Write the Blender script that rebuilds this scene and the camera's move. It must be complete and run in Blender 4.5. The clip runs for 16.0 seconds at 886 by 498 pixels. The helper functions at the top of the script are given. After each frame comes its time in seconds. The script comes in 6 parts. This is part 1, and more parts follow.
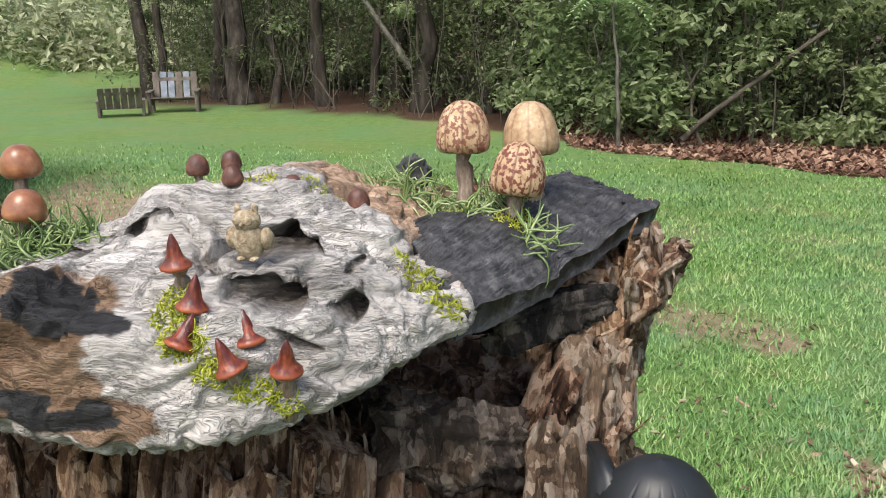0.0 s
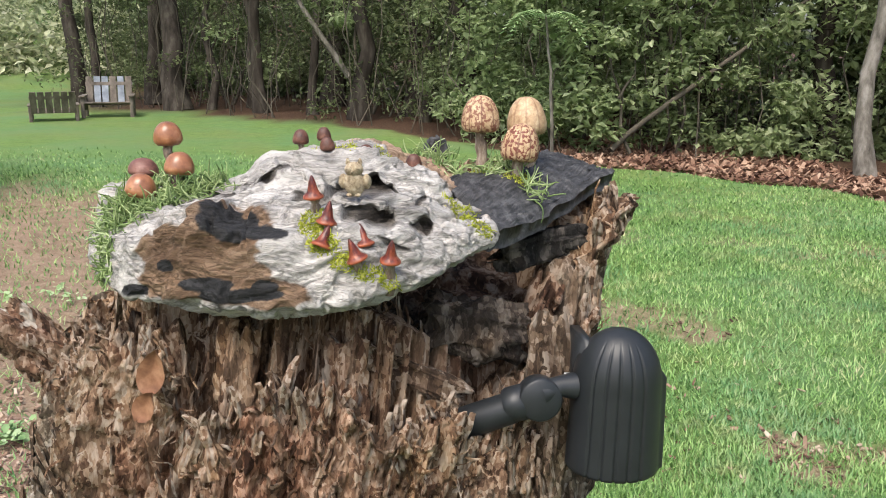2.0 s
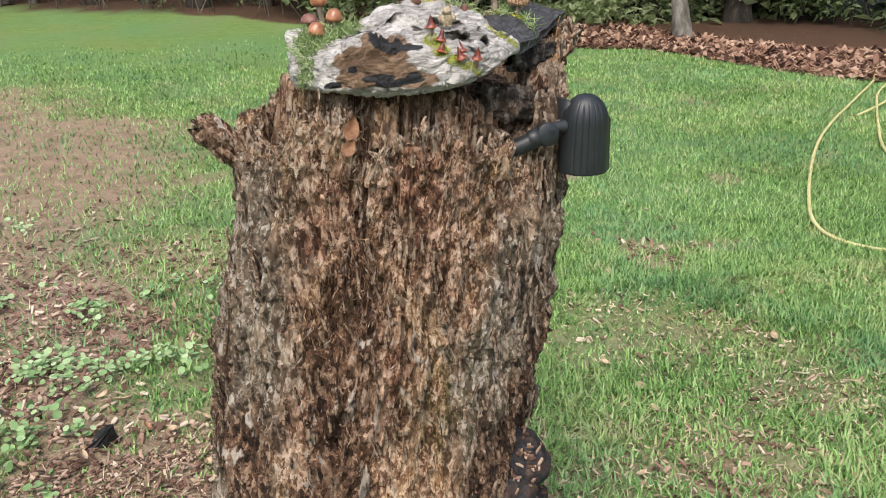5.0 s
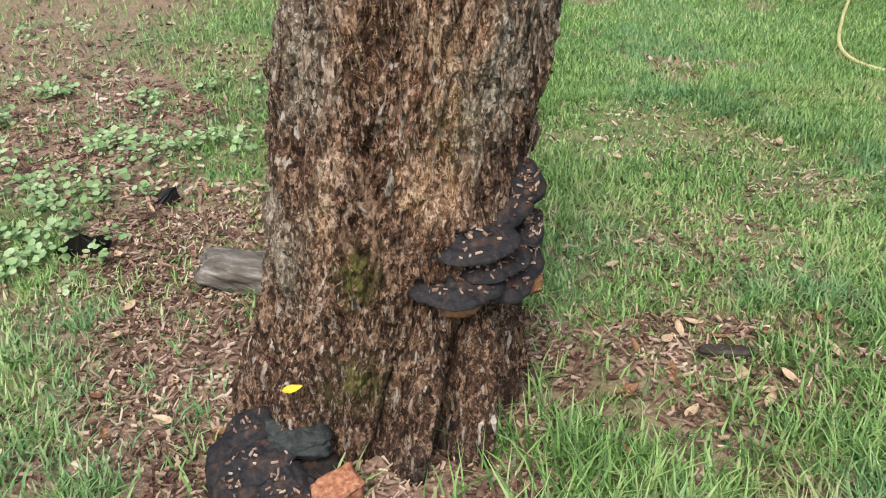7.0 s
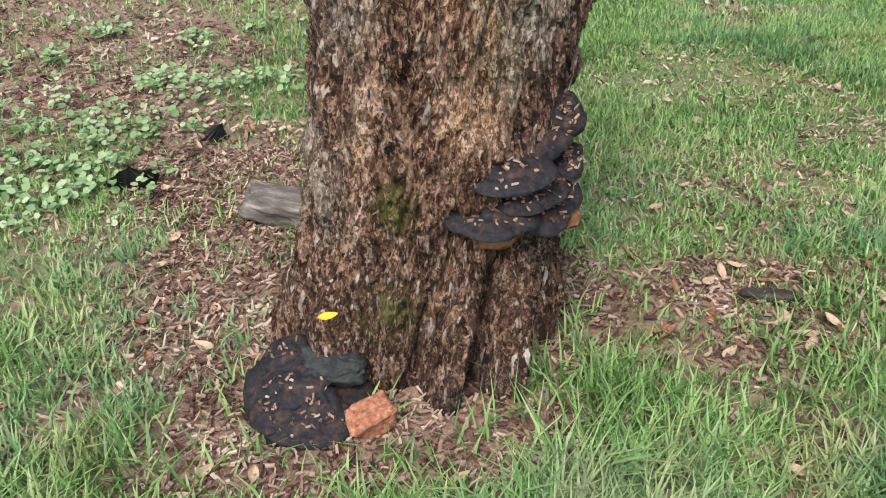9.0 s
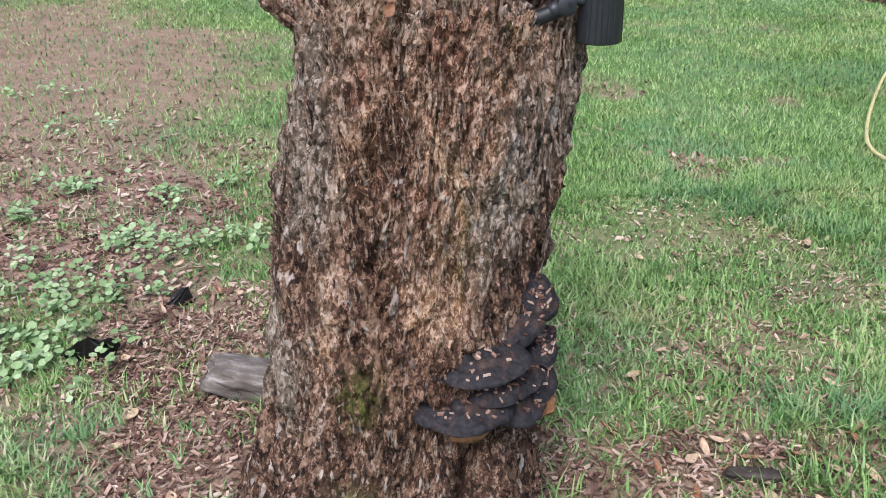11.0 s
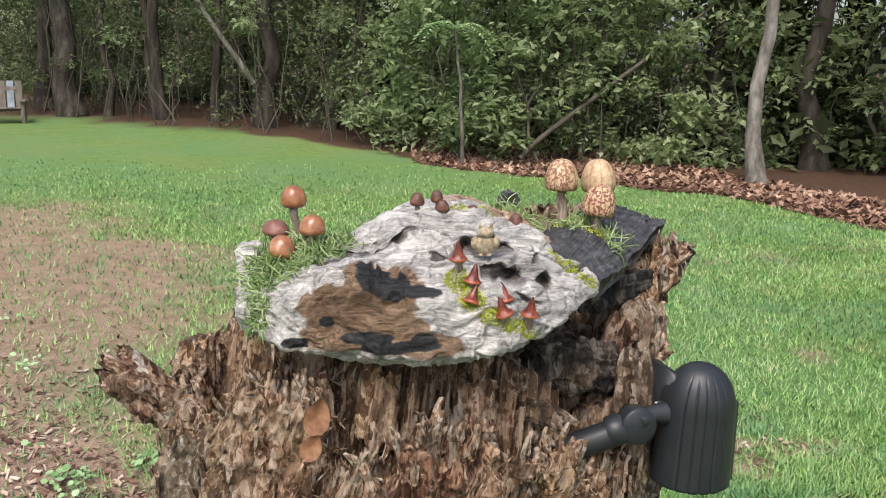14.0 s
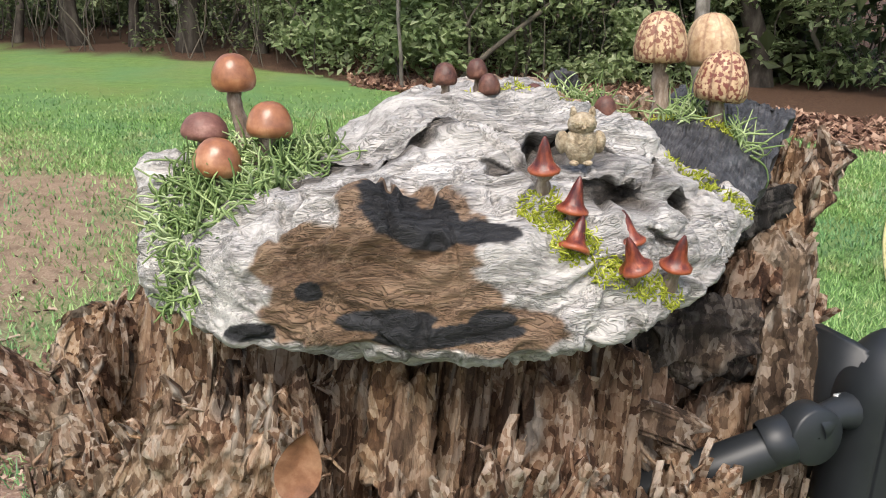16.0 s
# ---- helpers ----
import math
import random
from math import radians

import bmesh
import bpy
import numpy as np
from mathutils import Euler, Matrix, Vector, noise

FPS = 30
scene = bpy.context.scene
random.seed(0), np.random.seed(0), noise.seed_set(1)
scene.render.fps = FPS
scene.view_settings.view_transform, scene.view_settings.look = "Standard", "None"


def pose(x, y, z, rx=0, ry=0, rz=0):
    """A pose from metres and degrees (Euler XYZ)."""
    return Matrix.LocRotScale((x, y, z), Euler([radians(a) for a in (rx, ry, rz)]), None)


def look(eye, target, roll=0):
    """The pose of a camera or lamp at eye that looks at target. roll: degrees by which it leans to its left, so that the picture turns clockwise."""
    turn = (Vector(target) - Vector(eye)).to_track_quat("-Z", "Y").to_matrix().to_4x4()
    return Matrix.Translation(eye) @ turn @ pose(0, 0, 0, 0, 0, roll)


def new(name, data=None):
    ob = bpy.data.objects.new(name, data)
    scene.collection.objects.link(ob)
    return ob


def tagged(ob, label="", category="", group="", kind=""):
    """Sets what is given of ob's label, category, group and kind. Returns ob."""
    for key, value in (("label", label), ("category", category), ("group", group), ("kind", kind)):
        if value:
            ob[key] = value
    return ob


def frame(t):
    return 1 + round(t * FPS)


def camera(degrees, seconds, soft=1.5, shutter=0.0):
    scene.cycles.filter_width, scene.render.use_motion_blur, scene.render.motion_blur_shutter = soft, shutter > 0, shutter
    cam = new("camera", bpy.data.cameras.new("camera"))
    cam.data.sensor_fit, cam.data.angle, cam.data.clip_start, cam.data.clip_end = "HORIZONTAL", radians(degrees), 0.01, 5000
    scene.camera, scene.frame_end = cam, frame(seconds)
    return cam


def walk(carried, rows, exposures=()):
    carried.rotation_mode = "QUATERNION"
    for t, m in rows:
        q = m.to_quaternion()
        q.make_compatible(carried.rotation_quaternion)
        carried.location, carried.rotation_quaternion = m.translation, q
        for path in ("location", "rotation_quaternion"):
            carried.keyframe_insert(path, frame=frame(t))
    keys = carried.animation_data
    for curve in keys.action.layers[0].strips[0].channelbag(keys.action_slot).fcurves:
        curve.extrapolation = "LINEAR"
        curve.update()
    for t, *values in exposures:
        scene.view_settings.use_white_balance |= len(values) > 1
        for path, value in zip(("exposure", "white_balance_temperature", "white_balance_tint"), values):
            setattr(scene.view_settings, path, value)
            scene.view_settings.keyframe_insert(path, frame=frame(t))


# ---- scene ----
cam = camera(54.2, 16.0, soft=1.0)
PATH = [
    (0, (0.147, -0.012, 1.391), (-0.055, 1.922, 0.923), -1.1),
    (0.5, (0.152, -0.038, 1.388), (-0.118, 1.901, 0.98), -1.1),
    (1, (0.117, -0.091, 1.379), (-0.104, 1.867, 1.036), -1.4),
    (1.5, (0.078, -0.166, 1.418), (-0.013, 1.8, 1.063), -1.2),
    (2, (0.085, -0.268, 1.394), (0.039, 1.681, 0.946), 0.0),
    (2.5, (0.102, -0.413, 1.399), (0.081, 1.516, 0.871), 0.2),
    (3, (0.02, -0.499, 1.408), (0.138, 1.42, 0.856), -1.7),
    (3.2, (-0.031, -0.547, 1.414), (0.155, 1.366, 0.861), -2.8),
    (5.3, (-0.237, -0.948, 1.422), (0.069, 0.893, 0.702), -1.7),
    (5.5, (-0.21, -1.006, 1.41), (0.017, 0.843, 0.681), -2.1),
    (6, (-0.197, -1.114, 1.408), (-0.057, 0.702, 0.583), -2.5),
    (6.5, (-0.246, -1.181, 1.378), (-0.052, 0.578, 0.446), -1.4),
    (7, (-0.245, -1.227, 1.337), (-0.056, 0.49, 0.329), -0.7),
    (7.5, (-0.242, -1.261, 1.311), (-0.106, 0.434, 0.258), -0.9),
    (8, (-0.233, -1.278, 1.301), (-0.162, 0.398, 0.213), -1.5),
    (8.2, (-0.228, -1.282, 1.289), (-0.169, 0.387, 0.19), -1.6),
    (10.3, (-0.213, -1.185, 1.331), (-0.072, 0.549, 0.344), -1.3),
    (10.5, (-0.212, -1.181, 1.34), (-0.053, 0.575, 0.396), -1.2),
    (11, (-0.193, -1.137, 1.366), (-0.059, 0.673, 0.526), -1.2),
    (11.5, (-0.175, -1.081, 1.422), (-0.059, 0.773, 0.681), -1.6),
    (12, (-0.202, -0.963, 1.455), (-0.024, 0.929, 0.831), -1.5),
    (12.5, (-0.203, -0.821, 1.485), (0.004, 1.094, 0.948), -1.7),
    (13, (-0.133, -0.691, 1.492), (0.019, 1.243, 1.005), -0.8),
    (13.5, (-0.091, -0.521, 1.474), (0.045, 1.424, 1.026), 0.3),
    (14, (-0.12, -0.354, 1.461), (0.072, 1.588, 1.023), 0.7),
    (14.5, (-0.121, -0.237, 1.434), (0.063, 1.699, 0.968), 0.5),
    (15, (-0.074, -0.136, 1.394), (0.018, 1.798, 0.893), 0.4),
    (15.5, (-0.091, -0.067, 1.373), (0.0, 1.852, 0.816), -0.1),
    (16, (-0.154, -0.008, 1.373), (0.178, 1.871, 0.775), 0.2),
]
EXPOSURES = [(0, 0.86, 6500, 10), (1, 0.95, 6500, 10), (3.2, 0.98, 6500, 10), (5.3, 0.84, 6500, 10), (8.2, 0.78, 6500, 10), (10.3, 0.82, 5950, 20), (11, 0.82, 5900, 19),
             (11.5, 0.76, 5800, 15), (12.2, 0.8, 6000, 13), (13.2, 0.86, 6350, 11), (16, 0.93, 6500, 10)]
walk(cam, [(t, look(eye, target, roll)) for t, eye, target, roll in PATH], EXPOSURES)

# ---- light ----
SUN_AZ, SUN_EL = 200.0, 58.0
world = bpy.data.worlds.new("overcast_sky")
scene.world = world
world.use_nodes = True
wn = world.node_tree
sky = wn.nodes.new("ShaderNodeTexSky")
sky.sky_type, sky.sun_disc = "NISHITA", False
sky.sun_elevation, sky.sun_rotation = radians(SUN_EL), radians(SUN_AZ)
sky.air_density, sky.dust_density, sky.ozone_density = 1.0, 4.0, 0.6
wn.links.new(sky.outputs[0], wn.nodes["Background"].inputs[0])
wn.nodes["Background"].inputs[1].default_value = 0.15
sun = new("sun", bpy.data.lights.new("sun", "SUN"))
sun.data.energy, sun.data.angle, sun.data.color = 1.5, radians(30), (1.0, 0.96, 0.9)
a, e = radians(SUN_AZ), radians(SUN_EL)
sun.matrix_world = look((8 * math.sin(a) * math.cos(e), 8 * math.cos(a) * math.cos(e), 8 * math.sin(e)), (0, 0, 0))

# ---- helpers of this scene ----


def hash3(ix, iy, iz):
    h = (ix * 374761393 + iy * 668265263 + iz * 2147483647 + 974711) & 0xFFFFFFFF
    h = ((h ^ (h >> 13)) * 1274126177) & 0xFFFFFFFF
    h = ((h ^ (h >> 16)) * 2246822519) & 0xFFFFFFFF
    return ((h ^ (h >> 15)) & 0xFFFFFF) / float(0xFFFFFF)


def vnoise(p):
    """Smooth value noise of an (n, 3) array, from -1 to 1."""
    f = np.floor(p).astype(np.int64)
    w = p - f
    w = w * w * (3 - 2 * w)
    out = 0
    for dx in (0, 1):
        for dy in (0, 1):
            for dz in (0, 1):
                k = ((w[:, 0] if dx else 1 - w[:, 0]) * (w[:, 1] if dy else 1 - w[:, 1]) * (w[:, 2] if dz else 1 - w[:, 2]))
                out = out + k * hash3(f[:, 0] + dx, f[:, 1] + dy, f[:, 2] + dz)
    return out * 2 - 1


def fbm(p, octaves=4, ridged=False):
    total, amp, norm = 0, 1.0, 0.0
    for i in range(octaves):
        n = vnoise(p * 2.0 ** i + 17.3 * i)
        total = total + amp * ((1 - 2 * np.abs(n)) if ridged else n)
        norm, amp = norm + amp, amp * 0.5
    return total / norm


def sstep(a, b, x):
    t = np.clip((x - a) / (b - a), 0, 1)
    return t * t * (3 - 2 * t)


def np_mesh(name, verts, faces, mat, smooth=True, **attrs):
    """A mesh from arrays: faces all with the same number of corners."""
    verts, faces = np.asarray(verts, np.float32), np.asarray(faces, np.int32)
    me = bpy.data.meshes.new(name)
    k = faces.shape[1]
    me.vertices.add(len(verts))
    me.vertices.foreach_set("co", verts.ravel())
    me.loops.add(faces.size)
    me.loops.foreach_set("vertex_index", faces.ravel())
    me.polygons.add(len(faces))
    me.polygons.foreach_set("loop_start", np.arange(0, faces.size, k, dtype=np.int32))
    me.polygons.foreach_set("loop_total", np.full(len(faces), k, np.int32))
    me.polygons.foreach_set("use_smooth", np.full(len(faces), smooth))
    for key, value in attrs.items():
        at = me.attributes.new(key, "FLOAT", "POINT")
        at.data.foreach_set("value", np.asarray(value, np.float32))
    me.update(calc_edges=True)
    if mat:
        me.materials.append(mat)
    return me


def grid_faces(nu, nv, close_u=False, close_v=False):
    i, j = np.meshgrid(np.arange(nu if close_u else nu - 1), np.arange(nv if close_v else nv - 1), indexing="ij")
    i, j = i.ravel(), j.ravel()
    i2, j2 = (i + 1) % nu, (j + 1) % nv
    return np.stack([i * nv + j, i2 * nv + j, i2 * nv + j2, i * nv + j2], 1)


def put(name, me, parent=None, label="", category="", group="", kind="", at=None):
    ob = new(name, me)
    if at is not None:
        ob.matrix_world = at
    if parent is not None:
        ob.parent = parent
    return tagged(ob, label, category, group, kind)


def part(name, bm, material, parent, label="", smooth=True):
    """Links a bmesh as one mesh object under a thing or a part."""
    me = bpy.data.meshes.new(name)
    for f in bm.faces:
        f.smooth = smooth
    bm.to_mesh(me)
    bm.free()
    me.materials.append(material)
    ob = new(name, me)
    ob.parent = parent
    return tagged(ob, label)


def empty(name, label, category, m=Matrix(), group="", kind=""):
    ob = new(name)
    ob.empty_display_size = 0.02
    ob.matrix_world = m
    return tagged(ob, label, category, group, kind)


def lathe(profile, seg=24, squash=None):
    """A bmesh turned from (radius, z) pairs; closed at both ends when the radius is 0."""
    bm = bmesh.new()
    rings = []
    for r, z in profile:
        if r < 1e-6:
            rings.append([bm.verts.new((0, 0, z))])
        else:
            rings.append([bm.verts.new((r * math.cos(2 * math.pi * k / seg), r * math.sin(2 * math.pi * k / seg), z)) for k in range(seg)])
    for a, b in zip(rings, rings[1:]):
        for k in range(seg):
            q = (k + 1) % seg
            if len(a) == 1 and len(b) == 1:
                continue
            if len(a) == 1:
                bm.faces.new((a[0], b[q], b[k]))
            elif len(b) == 1:
                bm.faces.new((a[k], a[q], b[0]))
            else:
                bm.faces.new((a[k], a[q], b[q], b[k]))
    bmesh.ops.recalc_face_normals(bm, faces=bm.faces)
    return bm


def tube_arrays(path, radii, seg=8, start=0):
    """Verts and quads of a tube along a path."""
    path = np.asarray(path, float)
    n = len(path)
    tan = np.gradient(path, axis=0)
    tan /= np.linalg.norm(tan, axis=1)[:, None] + 1e-9
    ref = np.array([0.31, 0.17, 0.93]) if abs(tan[0][2]) < 0.8 else np.array([0.9, 0.3, 0.1])
    s = np.cross(tan, ref)
    s /= np.linalg.norm(s, axis=1)[:, None] + 1e-9
    t = np.cross(tan, s)
    ang = np.arange(seg) * 2 * math.pi / seg
    r = np.broadcast_to(np.asarray(radii, float), (n,))
    v = path[:, None] + r[:, None, None] * (np.cos(ang)[None, :, None] * s[:, None] + np.sin(ang)[None, :, None] * t[:, None])
    return v.reshape(-1, 3), grid_faces(n, seg, close_v=True) + start


def tubes(items, seg=6):
    vs, fs, k = [], [], 0
    for path, radii in items:
        v, f = tube_arrays(path, radii, seg, k)
        vs.append(v), fs.append(f)
        k += len(v)
    return np.concatenate(vs), np.concatenate(fs)


# ---- materials ----
def material(name, rough=0.8, metal=0.0, spec=0.4):
    m = bpy.data.materials.new(name)
    m.use_nodes = True
    b = m.node_tree.nodes["Principled BSDF"]
    b.inputs["Roughness"].default_value, b.inputs["Metallic"].default_value = rough, metal
    b.inputs["Specular IOR Level"].default_value = spec
    return m, m.node_tree, b


def link(nt, a, b):
    nt.links.new(a, b)


def coords(nt, scale=(1, 1, 1), kind="Object"):
    tc, mp = nt.nodes.new("ShaderNodeTexCoord"), nt.nodes.new("ShaderNodeMapping")
    mp.inputs["Scale"].default_value = scale
    link(nt, tc.outputs[kind], mp.inputs[0])
    return mp.outputs[0]


def noise_node(nt, vec, scale, detail=4, rough=0.6, distort=0.0):
    n = nt.nodes.new("ShaderNodeTexNoise")
    n.inputs["Scale"].default_value, n.inputs["Detail"].default_value = scale, detail
    n.inputs["Roughness"].default_value, n.inputs["Distortion"].default_value = rough, distort
    link(nt, vec, n.inputs["Vector"])
    return n.outputs["Fac"]


def ramp(nt, fac, stops):
    r = nt.nodes.new("ShaderNodeValToRGB")
    while len(r.color_ramp.elements) < len(stops):
        r.color_ramp.elements.new(0.5)
    for el, (p, c) in zip(r.color_ramp.elements, stops):
        el.position, el.color = p, (*c, 1) if len(c) == 3 else c
    link(nt, fac, r.inputs[0])
    return r.outputs[0]


def mix(nt, fac, a, b):
    m = nt.nodes.new("ShaderNodeMix")
    m.data_type = "RGBA"
    for value, slot in ((fac, 0), (a, 6), (b, 7)):
        if hasattr(value, "is_linked"):
            link(nt, value, m.inputs[slot])
        else:
            m.inputs[slot].default_value = (*value, 1) if isinstance(value, tuple) else value
    return m.outputs[2]


def attr(nt, name):
    a = nt.nodes.new("ShaderNodeAttribute")
    a.attribute_name = name
    return a.outputs["Fac"]


def bump(nt, b, height, strength=0.4, dist=0.002, chain=None):
    n = nt.nodes.new("ShaderNodeBump")
    n.inputs["Strength"].default_value, n.inputs["Distance"].default_value = strength, dist
    link(nt, height, n.inputs["Height"])
    if chain is not None:
        link(nt, chain, n.inputs["Normal"])
    link(nt, n.outputs[0], b.inputs["Normal"])
    return n.outputs[0]


def grey(v):
    return (v, v, v)


def plain_material(name, stops, scale, rough=0.7, stretch=(1, 1, 1), spec=0.4, bump_by=0.3, bump_dist=0.001, detail=5, bump_scale=3.0):
    m, nt, b = material(name, rough, spec=spec)
    v = coords(nt, stretch)
    f = noise_node(nt, v, scale, detail, 0.65)
    link(nt, ramp(nt, f, stops), b.inputs["Base Color"])
    bump(nt, b, noise_node(nt, v, scale * bump_scale, 4), bump_by, bump_dist)
    return m


def leaf_material(name, stops, rough=0.55, translucent=0.35, scale=0.35):
    """Leaves: the colour differs from leaf to leaf and from clump to clump."""
    m, nt, b = material(name, rough, spec=0.35)
    geo = nt.nodes.new("ShaderNodeNewGeometry")
    v = coords(nt)
    f = noise_node(nt, v, scale, 3, 0.6)
    add = nt.nodes.new("ShaderNodeMath")
    add.operation = "MULTIPLY_ADD"
    link(nt, geo.outputs["Random Per Island"], add.inputs[0])
    add.inputs[1].default_value, add.inputs[2].default_value = 0.55, -0.27
    add2 = nt.nodes.new("ShaderNodeMath")
    add2.operation = "ADD"
    link(nt, add.outputs[0], add2.inputs[0]), link(nt, f, add2.inputs[1])
    col = ramp(nt, add2.outputs[0], stops)
    link(nt, col, b.inputs["Base Color"])
    tr = nt.nodes.new("ShaderNodeBsdfTranslucent")
    link(nt, col, tr.inputs[0])
    mx = nt.nodes.new("ShaderNodeMixShader")
    mx.inputs[0].default_value = translucent
    link(nt, b.outputs[0], mx.inputs[1]), link(nt, tr.outputs[0], mx.inputs[2])
    link(nt, mx.outputs[0], nt.nodes["Material Output"].inputs[0])
    return m


def cells(nt, vec, scale, warp=None):
    """Voronoi cells: a random tone for each flake, and the way to its edge."""
    v = nt.nodes.new("ShaderNodeTexVoronoi")
    v.inputs["Scale"].default_value = scale
    link(nt, vec, v.inputs["Vector"])
    sep = nt.nodes.new("ShaderNodeSeparateColor")
    link(nt, v.outputs["Color"], sep.inputs[0])
    return sep.outputs[0], v.outputs["Distance"]


def warped(nt, vec, scale, amount):
    n = nt.nodes.new("ShaderNodeTexNoise")
    n.inputs["Scale"].default_value, n.inputs["Detail"].default_value = scale, 3
    link(nt, vec, n.inputs["Vector"])
    sc, ad = nt.nodes.new("ShaderNodeVectorMath"), nt.nodes.new("ShaderNodeVectorMath")
    sc.operation, ad.operation = "SCALE", "ADD"
    link(nt, n.outputs["Color"], sc.inputs[0])
    sc.inputs["Scale"].default_value = amount
    link(nt, vec, ad.inputs[0]), link(nt, sc.outputs[0], ad.inputs[1])
    return ad.outputs[0]


def stump_wood_material():
    """Rotten red-brown heartwood, weathered grey bark, char and moss, by the wood's own zones."""
    m, nt, b = material("rotten_stump_wood", 0.92, spec=0.2)
    fib, blotch = coords(nt, (1, 1, 0.16)), coords(nt, (1, 1, 0.5))
    wf = warped(nt, fib, 30, 0.02)
    n1 = noise_node(nt, wf, 120, 6, 0.75, 0.4)
    n2 = noise_node(nt, fib, 30, 4, 0.65, 0.4)
    n3 = noise_node(nt, blotch, 17, 5, 0.6)
    flake, fdist = cells(nt, warped(nt, coords(nt, (1, 1, 0.36)), 40, 0.025), 115)
    crumb, cdist = cells(nt, warped(nt, coords(nt, (1, 1, 0.65)), 90, 0.014), 250)
    tone = mix(nt, 0.45, flake, crumb)
    tone = mix(nt, 0.45, tone, n1)
    rot = ramp(nt, tone, [(0.31, (0.02, 0.009, 0.005)), (0.41, (0.088, 0.042, 0.024)), (0.49, (0.29, 0.175, 0.108)), (0.57, (0.5, 0.355, 0.24)), (0.68, (0.7, 0.58, 0.46))])
    rot2 = ramp(nt, n2, [(0.32, (0.055, 0.024, 0.014)), (0.48, (0.19, 0.1, 0.058)), (0.62, (0.38, 0.245, 0.155)), (0.75, (0.5, 0.37, 0.26))])
    rotten = mix(nt, 0.35, rot, rot2)
    hue = noise_node(nt, coords(nt, (1, 1, 0.45)), 9, 4, 0.6, 0.3)
    rotten = mix(nt, ramp(nt, hue, [(0.5, grey(0)), (0.62, grey(0.5))]), rotten, ramp(nt, tone, [(0.33, (0.09, 0.04, 0.014)), (0.5, (0.36, 0.2, 0.085)), (0.66, (0.66, 0.47, 0.27))]))
    rotten = mix(nt, ramp(nt, hue, [(0.36, grey(0.65)), (0.47, grey(0))]), rotten, ramp(nt, tone, [(0.33, (0.02, 0.007, 0.004)), (0.5, (0.14, 0.05, 0.026)), (0.66, (0.36, 0.19, 0.115))]))
    bark = ramp(nt, tone, [(0.31, (0.013, 0.01, 0.007)), (0.41, (0.058, 0.044, 0.031)), (0.5, (0.16, 0.127, 0.09)), (0.59, (0.31, 0.262, 0.2)), (0.7, (0.58, 0.53, 0.46))])
    bark2 = ramp(nt, n3, [(0.3, (0.06, 0.042, 0.028)), (0.5, (0.18, 0.135, 0.092)), (0.68, (0.31, 0.265, 0.2))])
    bark = mix(nt, 0.35, bark, bark2)
    col = mix(nt, attr(nt, "rot"), bark, rotten)
    # Deep brown tone, mixed in by its own mask.
    dm = nt.nodes.new("ShaderNodeMath")
    dm.operation = "MULTIPLY"
    link(nt, attr(nt, "dark_tone"), dm.inputs[0])
    dm.inputs[1].default_value = 0.92
    col = mix(nt, dm.outputs[0], col, ramp(nt, tone, [(0.3, (0.009, 0.005, 0.0035)), (0.43, (0.04, 0.022, 0.014)), (0.56, (0.118, 0.06, 0.034)), (0.72, (0.32, 0.215, 0.14))]))
    streak = noise_node(nt, warped(nt, coords(nt, (1, 1, 0.14)), 12, 0.05), 26, 3, 0.6)
    col = mix(nt, ramp(nt, streak, [(0.57, grey(0)), (0.66, grey(0.35))]), col, mix(nt, n1, (0.2, 0.115, 0.065), (0.56, 0.4, 0.27)))
    col = mix(nt, ramp(nt, streak, [(0.33, grey(0.7)), (0.42, grey(0))]), col, mix(nt, n1, (0.012, 0.007, 0.005), (0.085, 0.05, 0.032)))
    white = ramp(nt, noise_node(nt, coords(nt, (1, 1, 0.25)), 62, 3, 0.5), [(0.61, grey(0)), (0.67, grey(0.9))])
    wm = nt.nodes.new("ShaderNodeMath")
    wm.operation = "MULTIPLY"
    link(nt, white, wm.inputs[0]), link(nt, attr(nt, "pale"), wm.inputs[1])
    col = mix(nt, wm.outputs[0], col, mix(nt, n1, (0.4, 0.35, 0.28), (0.75, 0.7, 0.62)))
    col = mix(nt, attr(nt, "char"), col, ramp(nt, tone, [(0.2, grey(0.006)), (0.5, grey(0.022)), (0.75, (0.1, 0.09, 0.08))]))
    mossy = ramp(nt, noise_node(nt, blotch, 140, 4), [(0.3, (0.03, 0.036, 0.008)), (0.7, (0.16, 0.18, 0.035))])
    mm = nt.nodes.new("ShaderNodeMath")
    mm.operation = "MULTIPLY"
    link(nt, attr(nt, "moss"), mm.inputs[0])
    link(nt, ramp(nt, noise_node(nt, blotch, 60, 4), [(0.38, grey(0)), (0.55, grey(1))]), mm.inputs[1])
    col = mix(nt, mm.outputs[0], col, mossy)
    link(nt, col, b.inputs["Base Color"])
    c = bump(nt, b, n1, 1.0, 0.006)
    c = bump(nt, b, flake, 1.0, 0.005, c)
    c = bump(nt, b, crumb, 1.0, 0.0032, c)
    bump(nt, b, noise_node(nt, coords(nt, (1, 1, 0.5)), 420, 4, 0.75), 0.8, 0.0015, c)
    return m


